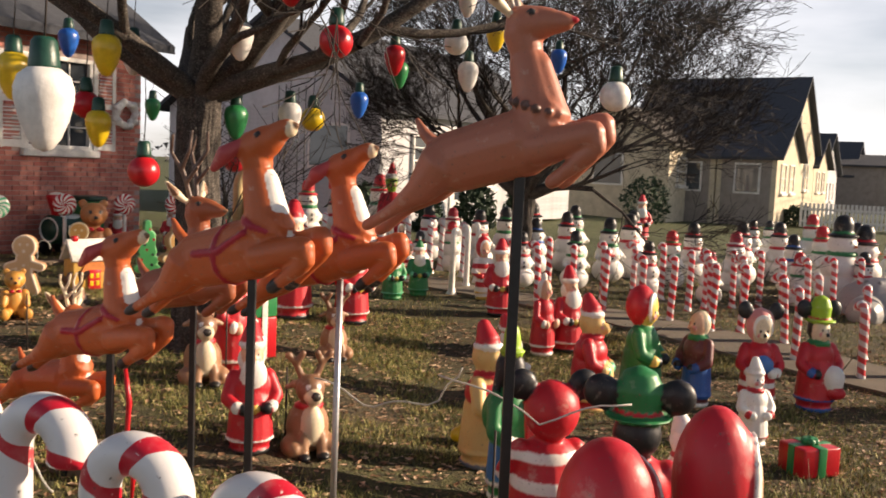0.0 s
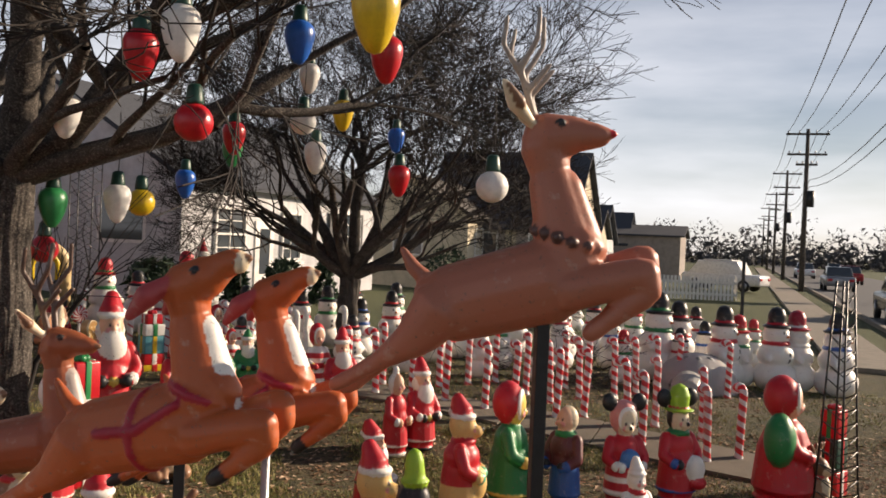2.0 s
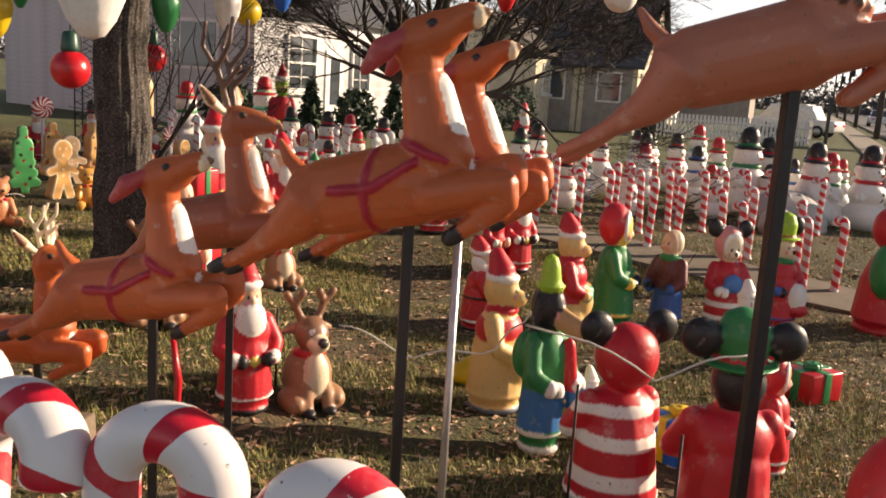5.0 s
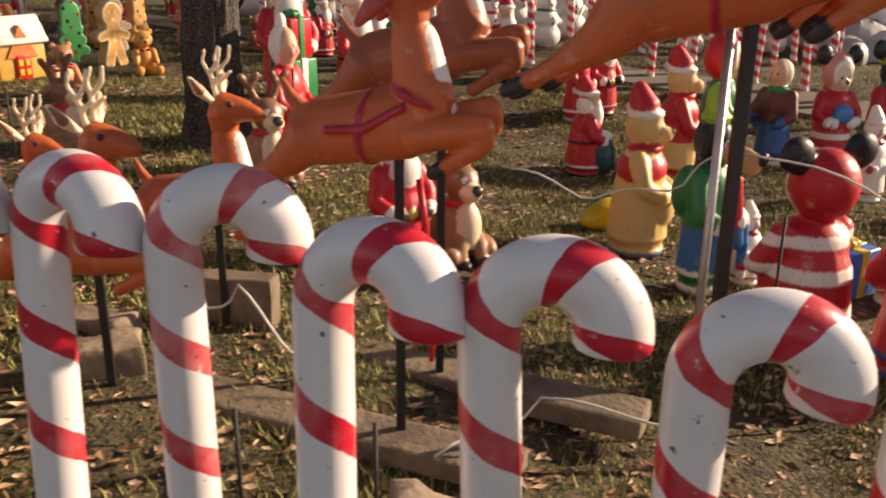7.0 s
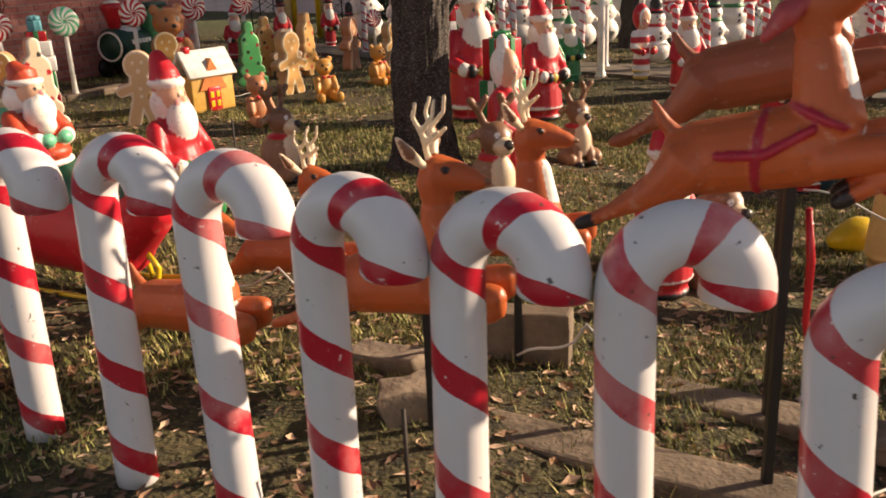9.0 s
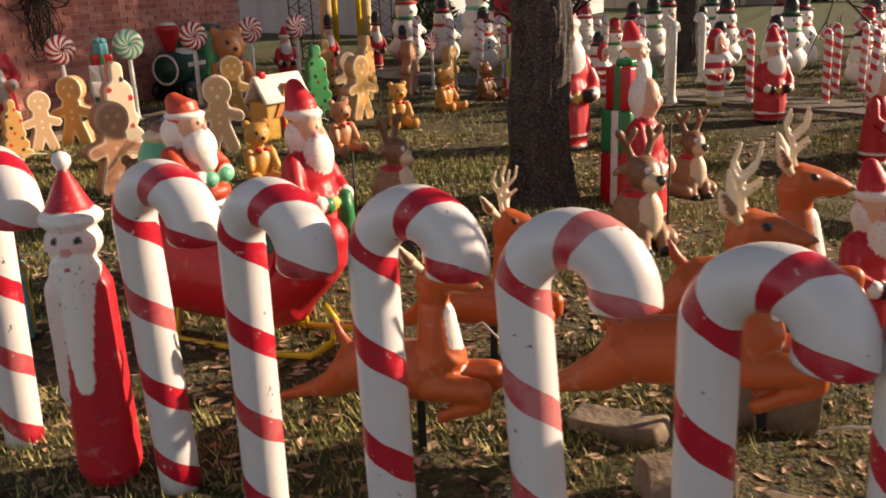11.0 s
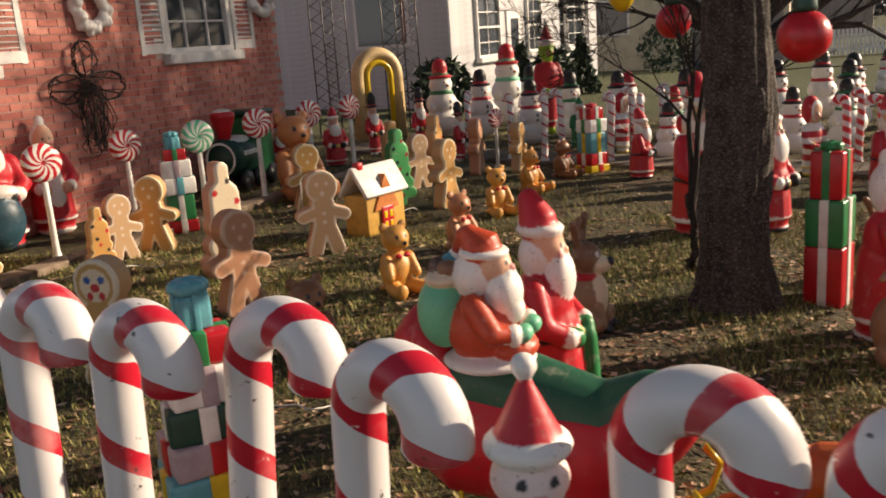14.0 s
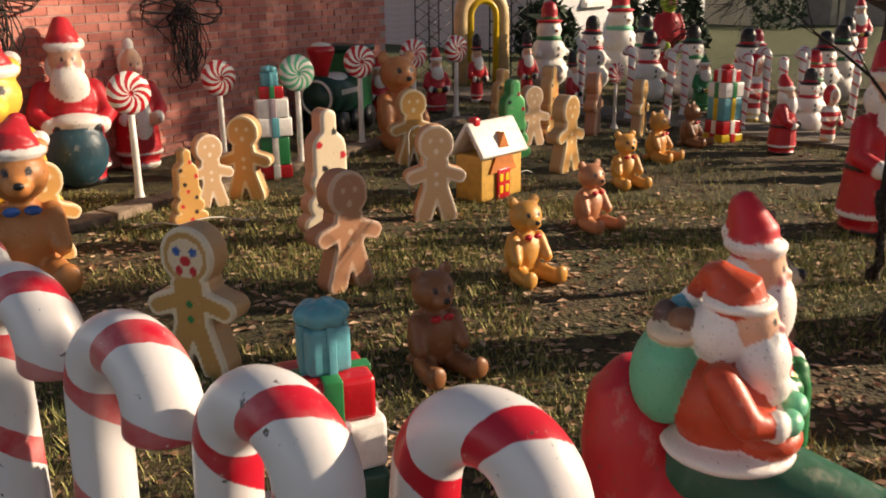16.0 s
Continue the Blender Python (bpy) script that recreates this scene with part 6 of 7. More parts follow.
def simple_house(label, px, py, w, depth, eave, ridge, along_x, front, side, roof, wins=(), side_wins=(), door=None, clap=False, lift=0.0):
    g = gz(px * K, py * K) - 0.1 + lift
    t = thing("house", label, "house", (px * K, py * K, g), RZ_ST)
    for wx, wy, sx, sy, mat, gab in ((w / 2, 0.1, w, 0.2, front, not along_x), (w / 2, depth - 0.1, w, 0.2, front, not along_x), (0.1, depth / 2, 0.2, depth - 0.4, side, along_x), (w - 0.1, depth / 2, 0.2, depth - 0.4, side, along_x)):
        bm = bmesh.new()
        box(bm, (wx, wy, (eave - lift) / 2), (sx, sy, eave + lift))
        if gab:
            if along_x:
                pr = [(wx - sx / 2, 0, eave), (wx - sx / 2, depth, eave), (wx - sx / 2, depth / 2, ridge)]
                off = Vector((sx, 0, 0))
            else:
                pr = [(0, wy - sy / 2, eave), (w, wy - sy / 2, eave), (w / 2, wy - sy / 2, ridge)]
                off = Vector((0, sy, 0))
            a = [bm.verts.new(p) for p in pr]
            b = [bm.verts.new(Vector(p) + off) for p in pr]
            bm.faces.new(a)
            bm.faces.new(b)
            for i in range(3):
                bm.faces.new((a[i], a[(i + 1) % 3], b[(i + 1) % 3], b[i]))
        part("wall", bm, mat, t, smooth=False)
    gable_roof(t, 0, w, 0, depth, eave, ridge, along_x, roof)
    if clap:
        for face in (0, 1):
            ln = w if face == 0 else depth
            bm = bmesh.new()
            box(bm, (0, 0, 0), (ln, 0.022, 0.135), 0, Euler((radians(6 if face == 0 else 6), 0, 0)).to_matrix().to_4x4())
            me = finish(bm, False)
            me.materials.append(front if face == 0 else side)
            for i in range(int(eave / 0.125)):
                ob = part("clapboard", me, front, t)
                ob.matrix_local = pose(w / 2, -0.012, 0.07 + 0.125 * i) if face == 0 else pose(-0.012, depth / 2, 0.07 + 0.125 * i, 0, 0, -90)
    for x0, x1, z0, z1, sh in wins:
        window(t, x0, x1, z0, z1, -0.09 if clap else -0.03, -1, (1, 2) if clap else (1, 1), sh)
    for y0, y1, z0, z1 in side_wins:
        bm = bmesh.new()
        box(bm, (-0.02, (y0 + y1) / 2, (z0 + z1) / 2), (0.05, y1 - y0 + 0.16, z1 - z0 + 0.16), 0.01)
        wn2 = part("window", bm, WHITE_WOOD, t, smooth=False)
        bm = bmesh.new()
        box(bm, (-0.05, (y0 + y1) / 2, (z0 + z1) / 2), (0.012, y1 - y0, z1 - z0))
        part("pane", bm, GLASS, wn2, smooth=False)
    if door:
        bm = bmesh.new()
        box(bm, (door, -0.03, 1.05), (0.95, 0.08, 2.1), 0.01)
        d = part("door", bm, WHITE_WOOD, t, smooth=False)
        bm = bmesh.new()
        box(bm, (door, -0.075, 1.3), (0.5, 0.012, 1.2))
        part("pane", bm, GLASS, d, smooth=False)
    return t


GREY_PAINT = plain("grey_shutter_paint", (0.1, 0.1, 0.1), rough=0.6)
simple_house("white clapboard house with grey shutters and dark roof", -1.57, 19.49, 11.2, 7.5, 3.0, 5.3, True, SIDING, SIDING, SHINGLE, ((1.3, 2.7, 1.05, 2.4, None), (4.6, 5.7, 1.05, 2.4, None), (7.9, 9.6, 1.05, 2.55, GREY_PAINT)), ((1.0, 2.2, 1.5, 2.5),), 3.7, True)
simple_house("small tan stucco house with white door", 7.7, 32.2, 7.6, 5.0, 2.7, 4.2, True, TAN, TAN, plain("brown_shingles", (0.09, 0.08, 0.07), rough=0.95, scale=10), ((1.0, 2.2, 1.0, 2.2, None), (5.6, 6.8, 1.0, 2.3, None)), ((2, 3.2, 1, 2.2),), 4.0, lift=0.55)
# gables keep TAN; sides turned from the sun have their shade coloured in grey
simple_house("house with steep dark roof, pale gable and sides tinted for shade", 13.2, 36.2, 7.4, 7.3, 3.0, 6.3, False, TAN, GREY_SHADE_WALL, SHINGLE, ((2.2, 3.2, 3.6, 4.6, None), (4.6, 5.8, 1.0, 2.3, None)), ((2.0, 3.2, 1.0, 2.2),), lift=0.55)
simple_house("front wing of the dark-roofed house, pale gable and sides tinted for shade", 11.60, 32.37, 4.5, 2.4, 2.4, 3.95, False, TAN, GREY_SHADE_WALL, SHINGLE, ((0.7, 1.7, 0.9, 2.1, None), (2.4, 3.4, 0.9, 2.1, None)), ((0.7, 1.6, 0.9, 2.0),), lift=0.55)
simple_house("back wing of the dark-roofed house, pale gable edge, sides tinted for shade", 9.68, 33.43, 4.5, 2.0, 2.4, 4.2, False, TAN, GREY_SHADE_WALL, SHINGLE, (), ((0.6, 1.4, 0.9, 2.0),), lift=0.55)
simple_house("small pale house with dark roof down the street", 16.68, 41.92, 4.2, 2.4, 2.3, 3.7, False, TAN, GREY_SHADE_WALL, SHINGLE, ((0.8, 1.6, 0.9, 2.0, None), (2.4, 3.2, 0.9, 2.0, None)), lift=0.55)
# white all round; the grey on the side walls is shade put into the colour
simple_house("small white house with dark roof down the street", 18.6, 46.0, 6.0, 8, 2.6, 4.8, False, SIDING, GREY_SHADE_WALL, SHINGLE, ((1.2, 2.6, 0.9, 2.0, None), (3.6, 4.8, 0.9, 2.0, None)))
simple_house("small white house with dark roof down the street", 23.6, 54.0, 6.0, 8, 2.6, 4.8, False, SIDING, GREY_SHADE_WALL, SHINGLE, ((1.2, 2.6, 0.9, 2.0, None),))
simple_house("long low dark building across the side street", 26.5, 52.0, 6, 20, 3.2, 3.9, False, GREY_SHADE_WALL, GREY_SHADE_WALL, SHINGLE)


def brick_house():
    """The near brick house: a wall with two shuttered windows, its corner at the far end."""
    o = Vector((-4.258 * K, 12.275 * K, 0))
    t = thing("brick_house", "red brick house with white window frames and shutters", "house", (o.x, o.y, 0.0), math.degrees(math.atan2(-0.862, -0.506)))
    L, H, z0 = 7.6, 3.3, -0.1
    open1, open2 = (0.86, 1.94, 1.56, 2.86), (4.08, 5.2, 1.56, 2.86)
    xs = [0, open1[0], open1[1], open2[0], open2[1], L]
    for i in range(5):
        a, b = xs[i], xs[i + 1]
        bm = bmesh.new()
        if i in (1, 3):
            box(bm, ((a + b) / 2, -0.12, (z0 + 1.56) / 2), (b - a, 0.24, 1.56 - z0))
            part("wall", bm, MORTAR, t, smooth=False)
            bm = bmesh.new()
            box(bm, ((a + b) / 2, -0.12, (2.86 + H) / 2), (b - a, 0.24, H - 2.86))
        else:
            box(bm, ((a + b) / 2, -0.12, (z0 + H) / 2), (b - a, 0.24, H - z0))
        wall = part("wall", bm, MORTAR, t, smooth=False)
    for cx, cy, sx, sy in ((0.12, -3.6, 0.24, 6.7), (L - 0.12, -3.6, 0.24, 6.7), (L / 2, -7.1, L, 0.24)):
        bm = bmesh.new()
        box(bm, (cx, cy, (z0 + H) / 2), (sx, sy, H - z0))
        part("rear_wall", bm, BRICK, t, smooth=False)
    gable_roof(t, 0, L, -7.2, 0, H, 5.6, True, SHINGLE, 0.35)
    for (a, b, c, d) in (open1, open2):
        window(t, a, b, c, d, -0.02, 1, (2, 2), WHITE_WOOD)
    # single bricks near the figures, the rest joined
    bw, bh, jt = 0.203, 0.057, 0.0105
    bm = bmesh.new()
    box(bm, (0, 0, 0), (bw, 0.05, bh))
    one = finish(bm, False)
    one.materials.append(BRICK)
    rest = bmesh.new()
    nb = 0
    rnd = random.Random(3)
    for r in range(int((H - z0) / (bh + jt))):
        z = z0 + (r + 0.5) * (bh + jt)
        off = (bw + jt) / 2 * (r % 2)
        for c in range(int(L / (bw + jt))):
            x = off + (c + 0.5) * (bw + jt)
            if x + bw / 2 > L or any(a - bw / 2 - 0.01 < x < b + bw / 2 + 0.01 and c0 - 0.12 < z < d0 + 0.05 for a, b, c0, d0 in (open1, open2)):
                continue
            y = -0.016 + rnd.uniform(-0.002, 0.004)
            if 2.0 < x < 4.6 and 0.55 < z < 1.9 and nb < 300:
                ob = part("brick", one, BRICK, wall)
                ob.location = (x, y, z)
                nb += 1
            else:
                box(rest, (x, y, z), (bw, 0.05, bh))
    tagged(part("brickwork", rest, BRICK, wall, smooth=False), kind="stuff")
    return t


bh_ob = brick_house()
BW = bh_ob.matrix_world.copy()

# wreaths and wire angel on the brick wall
for u, z in ((2.64, 1.78), (0.3, 1.9), (4.9, 1.95)):
    bm = bmesh.new()
    rnd = random.Random(int(u * 10))
    for k in range(46):
        a = 2 * math.pi * k / 46
        r0 = 0.17 + rnd.uniform(-0.03, 0.03)
        ball(bm, (r0 * math.cos(a), rnd.uniform(-0.02, 0.03), r0 * math.sin(a)), (rnd.uniform(0.04, 0.06),) * 3, 8)
    me = fuse(bm, 0.012, 1)
    me.materials.append(PALEWHITE)
    ob = new("wreath", me)
    ob.matrix_world = BW @ pose(u * K, 0.06, z * K)
    tagged(ob, "frosted white wreath hanging on the brick wall", "wreath")
for u, z, sc in ((2.8, 1.0, 1.0), (4.35, 1.15, 0.9)):
    bm = bmesh.new()
    rnd = random.Random(5)
    path = []
    for k in range(44):
        a = rnd.uniform(0, 6.28)
        c, r1, r2 = ((0, 0.45), 0.13, 0.16) if k < 10 else ((-0.24 + 0.48 * (k % 2), 0.2), 0.2, 0.13) if k < 24 else ((rnd.uniform(-0.06, 0.06), -0.08), rnd.uniform(0.05, 0.2), rnd.uniform(0.2, 0.36))
        arc = rnd.uniform(2.0, 4.5)
        path += [(c[0] + r1 * math.cos(a + arc * i / 8), 0.03 + 0.03 * math.sin(2 * i + k), c[1] + r2 * math.sin(a + arc * i / 8)) for i in range(8)]
    tube(bm, path, 0.0055, 4, False)
    me = finish(bm)
    me.materials.append(RUST_WIRE)
    ob = new("wire_angel", me)
    ob.matrix_world = BW @ pose(u * K, 0.05, z * K) @ Matrix.Scale(sc, 4)
    tagged(ob, "dark wire angel outline hanging on the brick wall", "wall decoration")

# stone edging of the bed along the brick wall
for i in range(16):
    bm = bmesh.new()
    box(bm, (0, 0, 0.03), (0.42, 0.2, 0.09), 0.015)
    for v in bm.verts:
        v.co += 0.015 * noise.noise_vector(v.co * 8 + Vector((i, 0, 0)))
    me = finish(bm, False)
    me.materials.append(STONE)
    ob = new("edging_stone", me)
    p = BW @ Vector((0.4 + 0.44 * i, 1.15, 0))
    ob.matrix_world = pose(p.x, p.y, gz(p.x, p.y) - 0.02, 0, 0, RZ_ST + random.uniform(-4, 4))
    tagged(ob, "flat grey-brown edging stone along the wall bed", "stone", "wall bed edging")

# ---- street, pavement and far things ----
N_ST = Vector((D_ST.y, -D_ST.x, 0))


def strip(name, label, n0, n1, s0, s1, z, mat, thick=0.1):
    bm = bmesh.new()
    box(bm, ((s0 + s1) / 2, (n0 + n1) / 2, z - thick / 2), (s1 - s0, n1 - n0, thick), 0.02)
    me = finish(bm, False)
    me.materials.append(mat)
    ob = new(name, me)
    ob.matrix_world = Matrix.Rotation(radians(RZ_ST), 4, "Z") @ Matrix.Diagonal((1, -1, 1, 1))
    return tagged(ob, label, name, kind="structure")


G0 = gz(30, 40)
strip("pavement", "pale concrete pavement beside the street", 1.0, 2.3, 18, 160, G0 + 0.04, CONCRETE)
strip("road", "grey asphalt street running into the distance", 3.4, 13, 16, 300, G0 + 0.02, ASPHALT)
strip("pavement", "concrete kerb of the street", 3.2, 3.4, 16, 200, G0 + 0.1, CONCRETE, 0.14)


def at_street(s, n, z=0.0):
    p = D_ST * s + N_ST * n
    return (p.x, p.y, G0 + z)


def street_pole(s, n, h):
    t = thing("utility_pole", "dark wooden utility pole with crossarms", "utility pole", at_street(s, n), RZ_ST, "utility poles")
    bm = bmesh.new()
    tube(bm, [(0, 0, 0), (0.05, 0, h * 0.5), (0.12, 0, h)], [0.17, 0.14, 0.1], 12)
    part("post", bm, BARK, t)
    for dz, ln in ((0.3, 2.4), (1.5, 2.2), (2.1, 1.2)):
        bm = bmesh.new()
        box(bm, (0.12, 0, h - dz), (0.1, ln, 0.12), 0.01)
        c = part("crossarm", bm, BARK, t)
        for k in (-0.45, -0.2, 0.2, 0.45):
            bm = bmesh.new()
            lathe(bm, [(0.03, 0), (0.05, 0.06), (0.03, 0.16)], 8, (0.12, ln * k, h - dz + 0.06))
            part("insulator", bm, GALV, c)
    bm = bmesh.new()
    tube(bm, [(0.05, -0.28, h * 0.52), (0.05, -0.28, h * 0.62)], 0.22, 14)
    part("transformer", bm, BLACK_METAL, t)
    return t


for s, n, h in ((57, 2.6, 9.6), (84, 2.6, 9.6), (112, 2.6, 9.6), (145, 2.6, 9.6), (185, 2.6, 9.6)):
    street_pole(s, n, h)
for k, (dn, dz) in enumerate(((-1.1, 9.4), (-0.5, 9.4), (0.5, 9.4), (1.1, 9.4), (0.2, 6.6), (0.2, 6.2))):
    bm = bmesh.new()
    pts = []
    for s0, s1 in ((5, 57), (57, 84), (84, 112), (112, 145)):
        for i in range(8):
            f = i / 8
            pts.append(Vector(at_street(s0 + (s1 - s0) * f, 2.6 + dn, dz - 2.2 * f * (1 - f) * (1.8 if s0 == 5 else 1))))
    tube(bm, pts, 0.018, 4)
    me = finish(bm)
    me.materials.append(BLACK_METAL)
    tagged(new("power_line", me), "black overhead power cable between the poles", "cable", "power lines")


def car(s, n, rz, mat, label, van=False):
    t = thing("car", label, "car", at_street(s, n, 0.02), RZ_ST + rz)
    bm = bmesh.new()
    box(bm, (0, 0, 0.62), (4.4, 1.75, 0.6), 0.16)
    body = part("body", bm, mat, t)
    bm = bmesh.new()
    vs = box(bm, (-0.1 if not van else 0.3, 0, 1.18), (2.5 if not van else 3.2, 1.55, 0.6 if not van else 0.9), 0.12)
    for v in vs:
        if v.co.z > 1.2:
            v.co.x *= 0.72
            v.co.y *= 0.9
    part("cabin", bm, GLASS if not van else mat, t)
    bm = bmesh.new()
    box(bm, (-0.1 if not van else 0.2, 0, 1.47 if not van else 1.66), (1.6, 1.35, 0.06), 0.02)
    part("roof", bm, mat, t)
    for wx in (-1.35, 1.35):
        for sy in (-1, 1):
            bm = bmesh.new()
            tube(bm, [(wx, 0.72 * sy, 0.32), (wx, 0.9 * sy, 0.32)], 0.32, 18)
            w = part("wheel", bm, BLACK_METAL, t)
            bm = bmesh.new()
            tube(bm, [(wx, 0.88 * sy, 0.32), (wx, 0.915 * sy, 0.32)], 0.19, 14)
            part("hubcap", bm, GALV, w)
    for sx, m2 in ((-2.2, RED), (2.2, PALEWHITE)):
        for sy in (-1, 1):
            bm = bmesh.new()
            box(bm, (sx, 0.62 * sy, 0.7), (0.06, 0.3, 0.15), 0.02)
            part("lamp", bm, m2, t)


DARKCAR, WHITECAR, SILVER = plain("dark_car_paint", (0.03, 0.035, 0.045), rough=0.25), plain("white_car_paint", (0.7, 0.7, 0.7), rough=0.25), plain("silver_car_paint", (0.3, 0.31, 0.33), rough=0.3, metal=0.5)
car(33, 4.6, 0, DARKCAR, "dark car parked by the kerb")
car(62, 5.0, 0, SILVER, "silver car on the street")
car(80, 7.5, 0, plain("red_car_paint", (0.3, 0.02, 0.02), rough=0.3), "red car far down the street")
car(95, 5.0, 0, WHITECAR, "white car far down the street")
car(110, 9, 0, DARKCAR, "dark car far down the street")
car(52, -1.6, 70, WHITECAR, "white van parked behind the fence", True)
car(44, 11.5, 0, DARKCAR, "dark car on the far side of the street")


def picket_fence(p0, p1, h=1.0):
    a, b = Vector((p0[0] * K, p0[1] * K, 0)), Vector((p1[0] * K, p1[1] * K, 0))
    d = b - a
    t = thing("picket_fence", "white picket fence along the far lawn", "fence", (a.x, a.y, gz(a.x, a.y)), math.degrees(math.atan2(d.y, d.x)))
    L = d.length
    bm = bmesh.new()
    box(bm, (0, 0, h / 2), (0.1, 0.025, h), 0.005)
    pk = finish(bm, False)
    pk.materials.append(WHITE_WOOD)
    for i in range(int(L / 0.16)):
        part("picket", pk, WHITE_WOOD, t).location = (i * 0.16, 0, 0)
    for z in (0.25, 0.75):
        bm = bmesh.new()
        box(bm, (L / 2, 0.035, z), (L, 0.04, 0.09))
        part("rail", bm, WHITE_WOOD, t, smooth=False)


picket_fence((12.9, 33.2), (18.2, 31.4))
picket_fence((18.2, 31.4), (20.6, 35.6))

# billboard and lawn post
t = thing("billboard", "blue-grey billboard on dark posts across the street", "billboard", at_street(47, 7.6), RZ_ST + 15)
bm = bmesh.new()
box(bm, (0, 0, 4.0), (0.3, 3.6, 1.7), 0.03)
part("panel", bm, plain("billboard_panel", (0.12, 0.2, 0.26), rough=0.5, scale=1.5), t)
for sy in (-1, 1):
    bm = bmesh.new()
    tube(bm, [(0, 1.3 * sy, 0), (0, 1.3 * sy, 3.3)], 0.09, 10)
    part("post", bm, BLACK_METAL, t)
pole("lawn_post", "thin dark post in the far lawn", 10.3, 18.0, 1.5, BLACK_METAL, 0.03)


def far_woods():
    """Low winter woods along the horizon, uneven and gappy."""
    verts, faces = [], []
    rnd = random.Random(9)
    for k in range(520):
        a = radians(rnd.uniform(-5, 130))
        R = rnd.uniform(190, 260)
        cx, cy = R * math.cos(a), R * math.sin(a)
        top = rnd.uniform(5.0, 11.0)
        for j in range(90):
            z = top * rnd.random() ** 1.1
            w = 4.0 * (1 - (z / top - 0.45) ** 2 * 2)
            x, y, s = cx + rnd.gauss(0, 0.5) * w, cy + rnd.gauss(0, 0.5) * w, rnd.uniform(0.5, 1.5) * (1 - 0.6 * z / top)
            i = len(verts)
            verts += [(x + rnd.uniform(-s, s), y + rnd.uniform(-s, s), z + G0 - 1 + rnd.uniform(-s, s)) for _ in range(3)]
            faces.append((i, i + 1, i + 2))
    me = bpy.data.meshes.new("far_woods")
    me.from_pydata(verts, [], faces)
    # distance haze is mixed into this grey, no real haze in the air
    me.materials.append(random_colour("far_wood_haze_tint", (0.045, 0.045, 0.048), (0.09, 0.085, 0.085), 0.95))
    return tagged(new("far_woods", me), "hazy grey-brown winter woods on the horizon", "woods", kind="stuff")


far_woods()


def shrub(x, y, h, r, seed, cone=False):
    rnd = random.Random(seed)
    verts, faces = [], []
    for k in range(900):
        z = rnd.random()
        rr = r * ((1 - z) if cone else math.sqrt(max(0, 1 - (2 * z - 0.9) ** 2 / 1.3))) * rnd.uniform(0.55, 1.08)
        a = rnd.uniform(0, 6.28)
        c = Vector((rr * math.cos(a), rr * math.sin(a), h * z))
        i = len(verts)
        s = 0.07
        verts += [tuple(c + Vector((rnd.gauss(0, s), rnd.gauss(0, s), rnd.gauss(0, s)))) for _ in range(3)]
        faces.append((i, i + 1, i + 2))
    me = bpy.data.meshes.new("shrub")
    me.from_pydata(verts, [], faces)
    me.materials.append(EVERGREEN)
    ob = new("evergreen_shrub", me)
    ob.matrix_world = pose(x * K, y * K, gz(x * K, y * K))
    tagged(ob, "dark green evergreen shrub beside the house", "shrub")


for i, (x, y, h, r, c) in enumerate(((6.6, 30.6, 1.7, 0.9, False), (-0.4, 18.6, 1.2, 0.4, True), (0.6, 20.4, 1.1, 0.5, False), (1.6, 22.0, 1.3, 0.45, True), (-1.9, 18.2, 1.0, 0.6, False), (13.0, 33.8, 0.8, 0.6, False))):
    shrub(x, y, h, r, i, c)

# ---- arch and lattice by the white house ----
t = thing("toy_arch", "cream and yellow plastic archway by the white house", "arch", (-3.15 * K, 14.6 * K, gz(-3.5, 16)), 25)
bm = bmesh.new()
tube(bm, [(-0.33, 0, 0), (-0.33, 0, 0.95)] + [(-0.33 * math.cos(radians(15 * i)), 0, 0.95 + 0.33 * math.sin(radians(15 * i))) for i in range(1, 12)] + [(0.33, 0, 0.95), (0.33, 0, 0)], 0.1, 14)
part("outer_arch", bm, plain("cream_plastic", (0.68, 0.5, 0.25), rough=0.45), t)
bm = bmesh.new()
tube(bm, [(-0.2, -0.05, 0), (-0.2, -0.05, 0.95)] + [(-0.2 * math.cos(radians(15 * i)), -0.05, 0.95 + 0.2 * math.sin(radians(15 * i))) for i in range(1, 12)] + [(0.2, -0.05, 0.95), (0.2, -0.05, 0)], 0.045, 10)
part("inner_arch", bm, YELLOW, t)
for x, y in ((-3.75, 15.0), (-2.75, 15.4)):
    t = thing("lattice_tower", "tall dark wire lattice tower by the white house", "lattice", (x * K, y * K, gz(x * K, y * K)), 30)
    for sx in (-1, 1):
        for sy in (-1, 1):
            bm = bmesh.new()
            tube(bm, [(0.2 * sx, 0.2 * sy, 0), (0.2 * sx, 0.2 * sy, 2.9)], 0.012, 6)
            part("leg", bm, BLACK_METAL, t)
    bm = bmesh.new()
    for i in range(14):
        z = 0.2 * i
        for sy in (-0.2, 0.2):
            tube(bm, [(-0.2, sy, z), (0.2, sy, z + 0.25)], 0.006, 4)
            tube(bm, [(0.2, sy, z), (-0.2, sy, z + 0.25)], 0.006, 4)
    tagged(part("lattice_wire", bm, BLACK_METAL, t), kind="stuff")
t = thing("lattice_tower", "dark wire obelisk frame standing on the lawn", "lattice", (4.1 * K, 6.4 * K, gz(4.6, 7.1)), 20)
for sx in (-1, 1):
    for sy in (-1, 1):
        bm = bmesh.new()
        tube(bm, [(0.13 * sx, 0.13 * sy, 0), (0.05 * sx, 0.05 * sy, 2.0)], 0.009, 6)
        part("leg", bm, BLACK_METAL, t)
bm = bmesh.new()
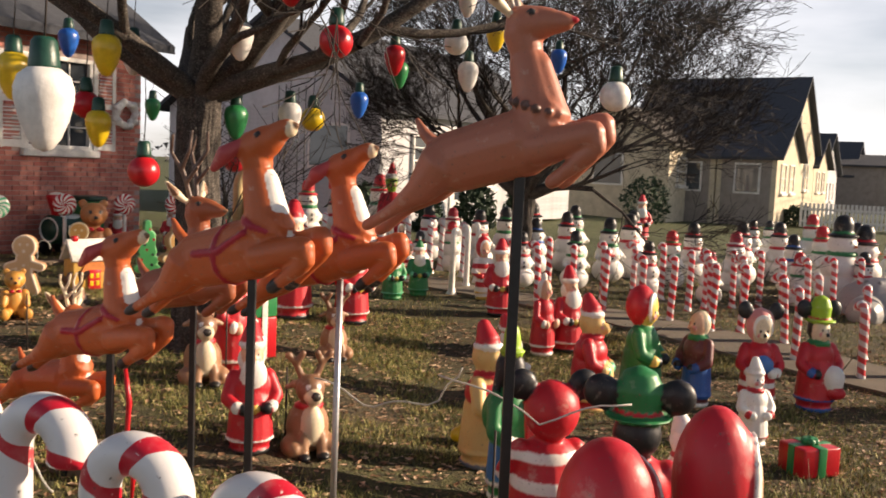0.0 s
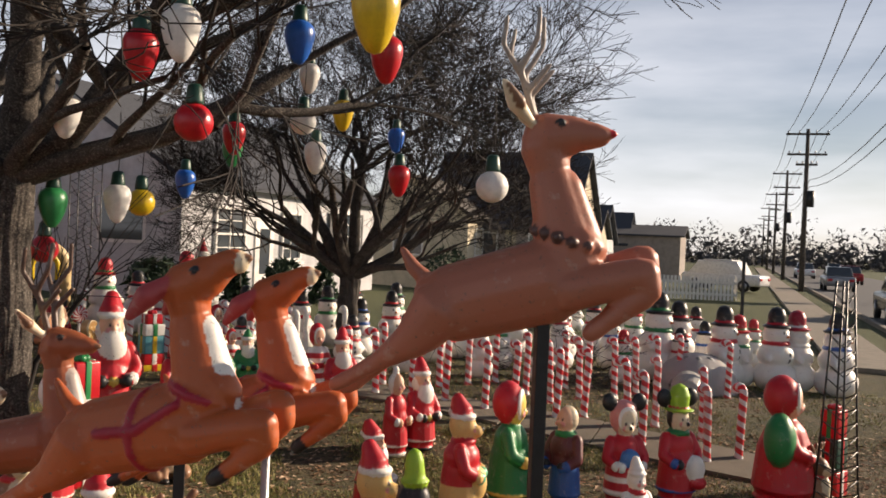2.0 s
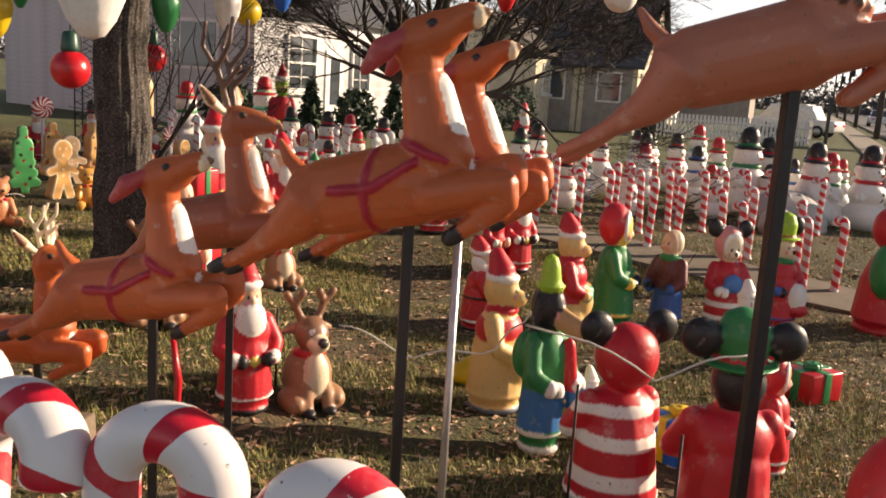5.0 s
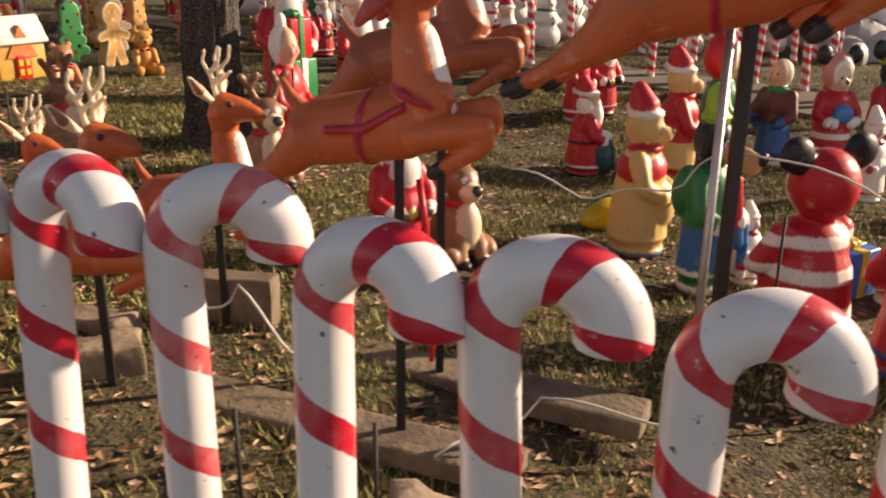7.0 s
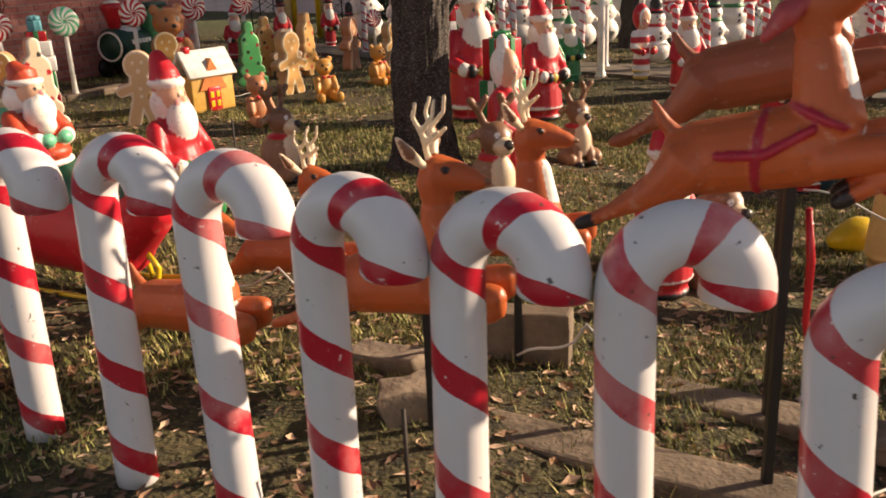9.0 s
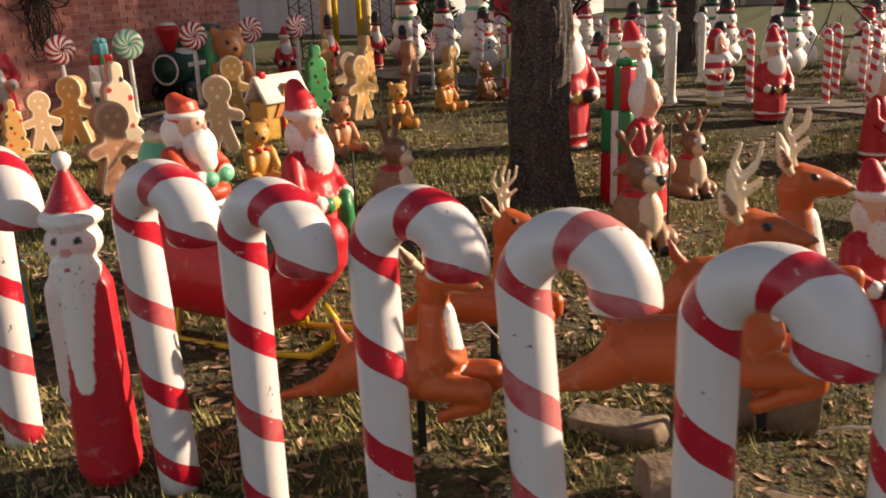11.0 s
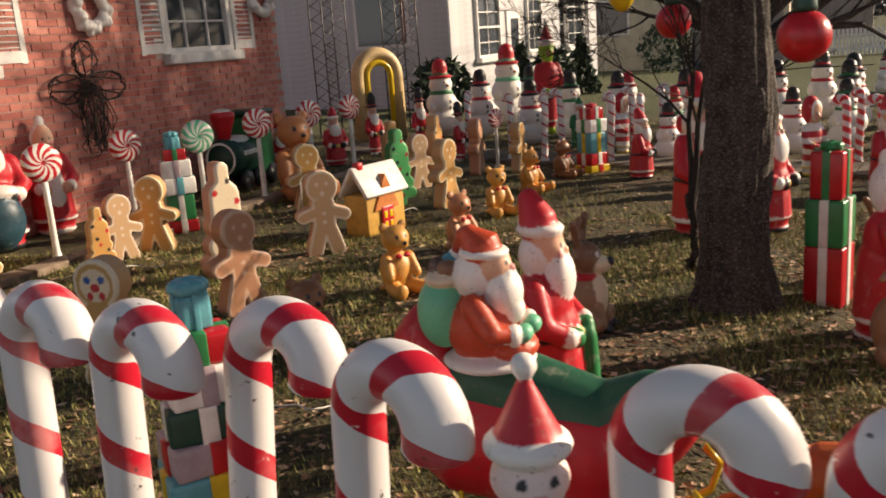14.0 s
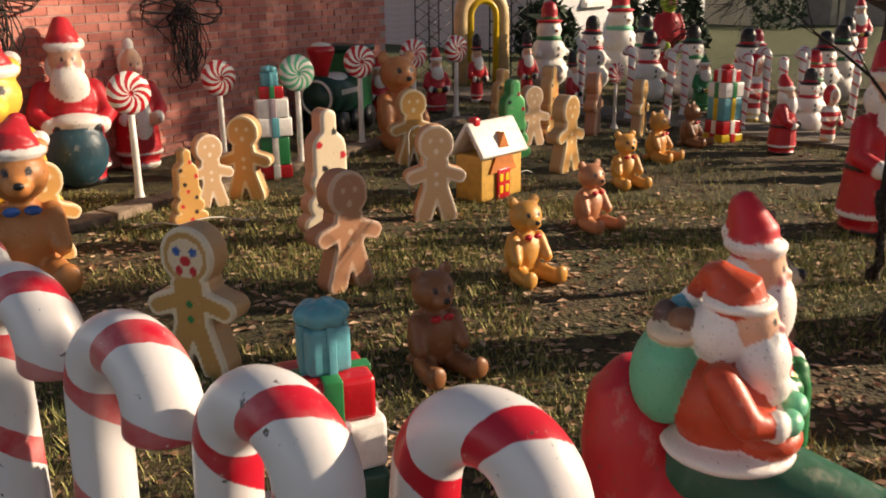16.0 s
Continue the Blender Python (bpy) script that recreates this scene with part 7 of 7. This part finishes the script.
for i in range(16):
    z, r = 0.12 * i, 0.13 - 0.0048 * i
    tube(bm, [(-r, -r, z), (r, -r, z + 0.1), (r, r, z), (-r, r, z + 0.1), (-r, -r, z)], 0.005, 4)
tagged(part("lattice_wire", bm, BLACK_METAL, t), kind="stuff")

# ---- cables and stakes ----
for k, pts in enumerate((((-0.5, 4.1, 0.35), (-0.2, 4.0, 0.25), (0.1, 3.9, 0.32), (0.2, 3.8, 0.5)), ((-1.6, 3.3, 0.16), (-1.45, 3.15, 0.3), (-1.3, 3.1, 0.12)), ((-2.55, 4.2, 0.08), (-2.3, 4.0, 0.2), (-2.1, 3.9, 0.06)),
                         ((-4.3, 5.5, 0.08), (-4.0, 5.4, 0.14), (-3.8, 5.3, 0.1), (-3.5, 5.6, 0.07)), ((-3.5, 9.0, 0.07), (-3.3, 8.9, 0.12), (-3.1, 9.2, 0.06)), ((0.1, 3.5, 0.55), (0.5, 3.3, 0.42), (0.85, 3.3, 0.5)),
                         ((-5.4, 7.7, 0.1), (-5.1, 7.6, 0.16), (-4.8, 7.9, 0.1)), ((-1.0, 2.75, 0.0), (-0.7, 2.9, 0.05), (-0.3, 2.8, 0.0)))):
    bm = bmesh.new()
    vs = [Vector(p) * K for p in pts]
    fine = []
    for i in range(len(vs) - 1):
        for j in range(6):
            f = j / 6
            fine.append(vs[i].lerp(vs[i + 1], f) + Vector((0, 0, 0.02 * math.sin(5 * f + k))))
    tube(bm, fine + [vs[-1]], 0.0045, 5)
    me = finish(bm)
    me.materials.append(WIRE)
    tagged(new("extension_lead", me), "thin white power cord trailing among the figures", "cable", "power cords")
for x, y, h in ((-1.45, 2.75, 0.25), (-1.15, 2.62, 0.3), (-0.85, 2.6, 0.3), (-1.9, 3.0, 0.25), (-0.75, 4.75, 0.4), (0.35, 3.62, 0.6), (0.62, 3.3, 0.55), (-2.75, 5.9, 0.4), (-1.28, 5.5, 0.6)):
    pole("metal_stake", "thin rusty metal stake in the grass", x, y, gz(x * K, y * K) / K + h, RUST_WIRE, 0.006, False)
bm = bmesh.new()
tube(bm, [(-1.0 * K, 3.0 * K, 0.62 * K), (-0.985 * K, 3.0 * K, 0.5 * K), (-0.99 * K, 2.99 * K, 0.36 * K), (-0.965 * K, 3.0 * K, 0.26 * K), (-0.97 * K, 2.99 * K, 0.14 * K)], [0.009, 0.012, 0.009, 0.012, 0.006], 6)
me = finish(bm)
me.materials.append(RED)
tagged(new("ribbon", me), "red plastic ribbon hanging from a deer", "ribbon")
t = thing("hook_stake", "white wire shepherd hook in the lawn", "stake", (-3.95 * K, 8.6 * K, gz(-4.4, 9.6)), 0)
bm = bmesh.new()
tube(bm, [(0, 0, 0), (0, 0, 0.42)] + [(0.07 - 0.07 * math.cos(radians(20 * i)), 0, 0.42 + 0.07 * math.sin(radians(20 * i))) for i in range(1, 11)], 0.006, 6)
part("hook", bm, WIRE, t)

# dried weed stalks at the lawn's edge
verts_w = bmesh.new()
rnd_w = random.Random(21)
for k in range(70):
    x, y = rnd_w.uniform(1.5, 3.4) * K, rnd_w.uniform(2.9, 4.6) * K
    z, h = gz(x, y), rnd_w.uniform(0.15, 0.42)
    lx, ly = rnd_w.gauss(0, 0.08), rnd_w.gauss(0, 0.08)
    tube(verts_w, [(x, y, z - 0.01), (x + lx * 0.4, y + ly * 0.4, z + h * 0.5), (x + lx, y + ly, z + h)], [0.004, 0.003, 0.002], 4, False)
me = finish(verts_w)
me.materials.append(random_colour("dry_stalk", (0.1, 0.09, 0.05), (0.3, 0.26, 0.18)))
tagged(new("dry_weeds", me), "thin dry weed stalks at the edge of the lawn", "weeds", kind="stuff")
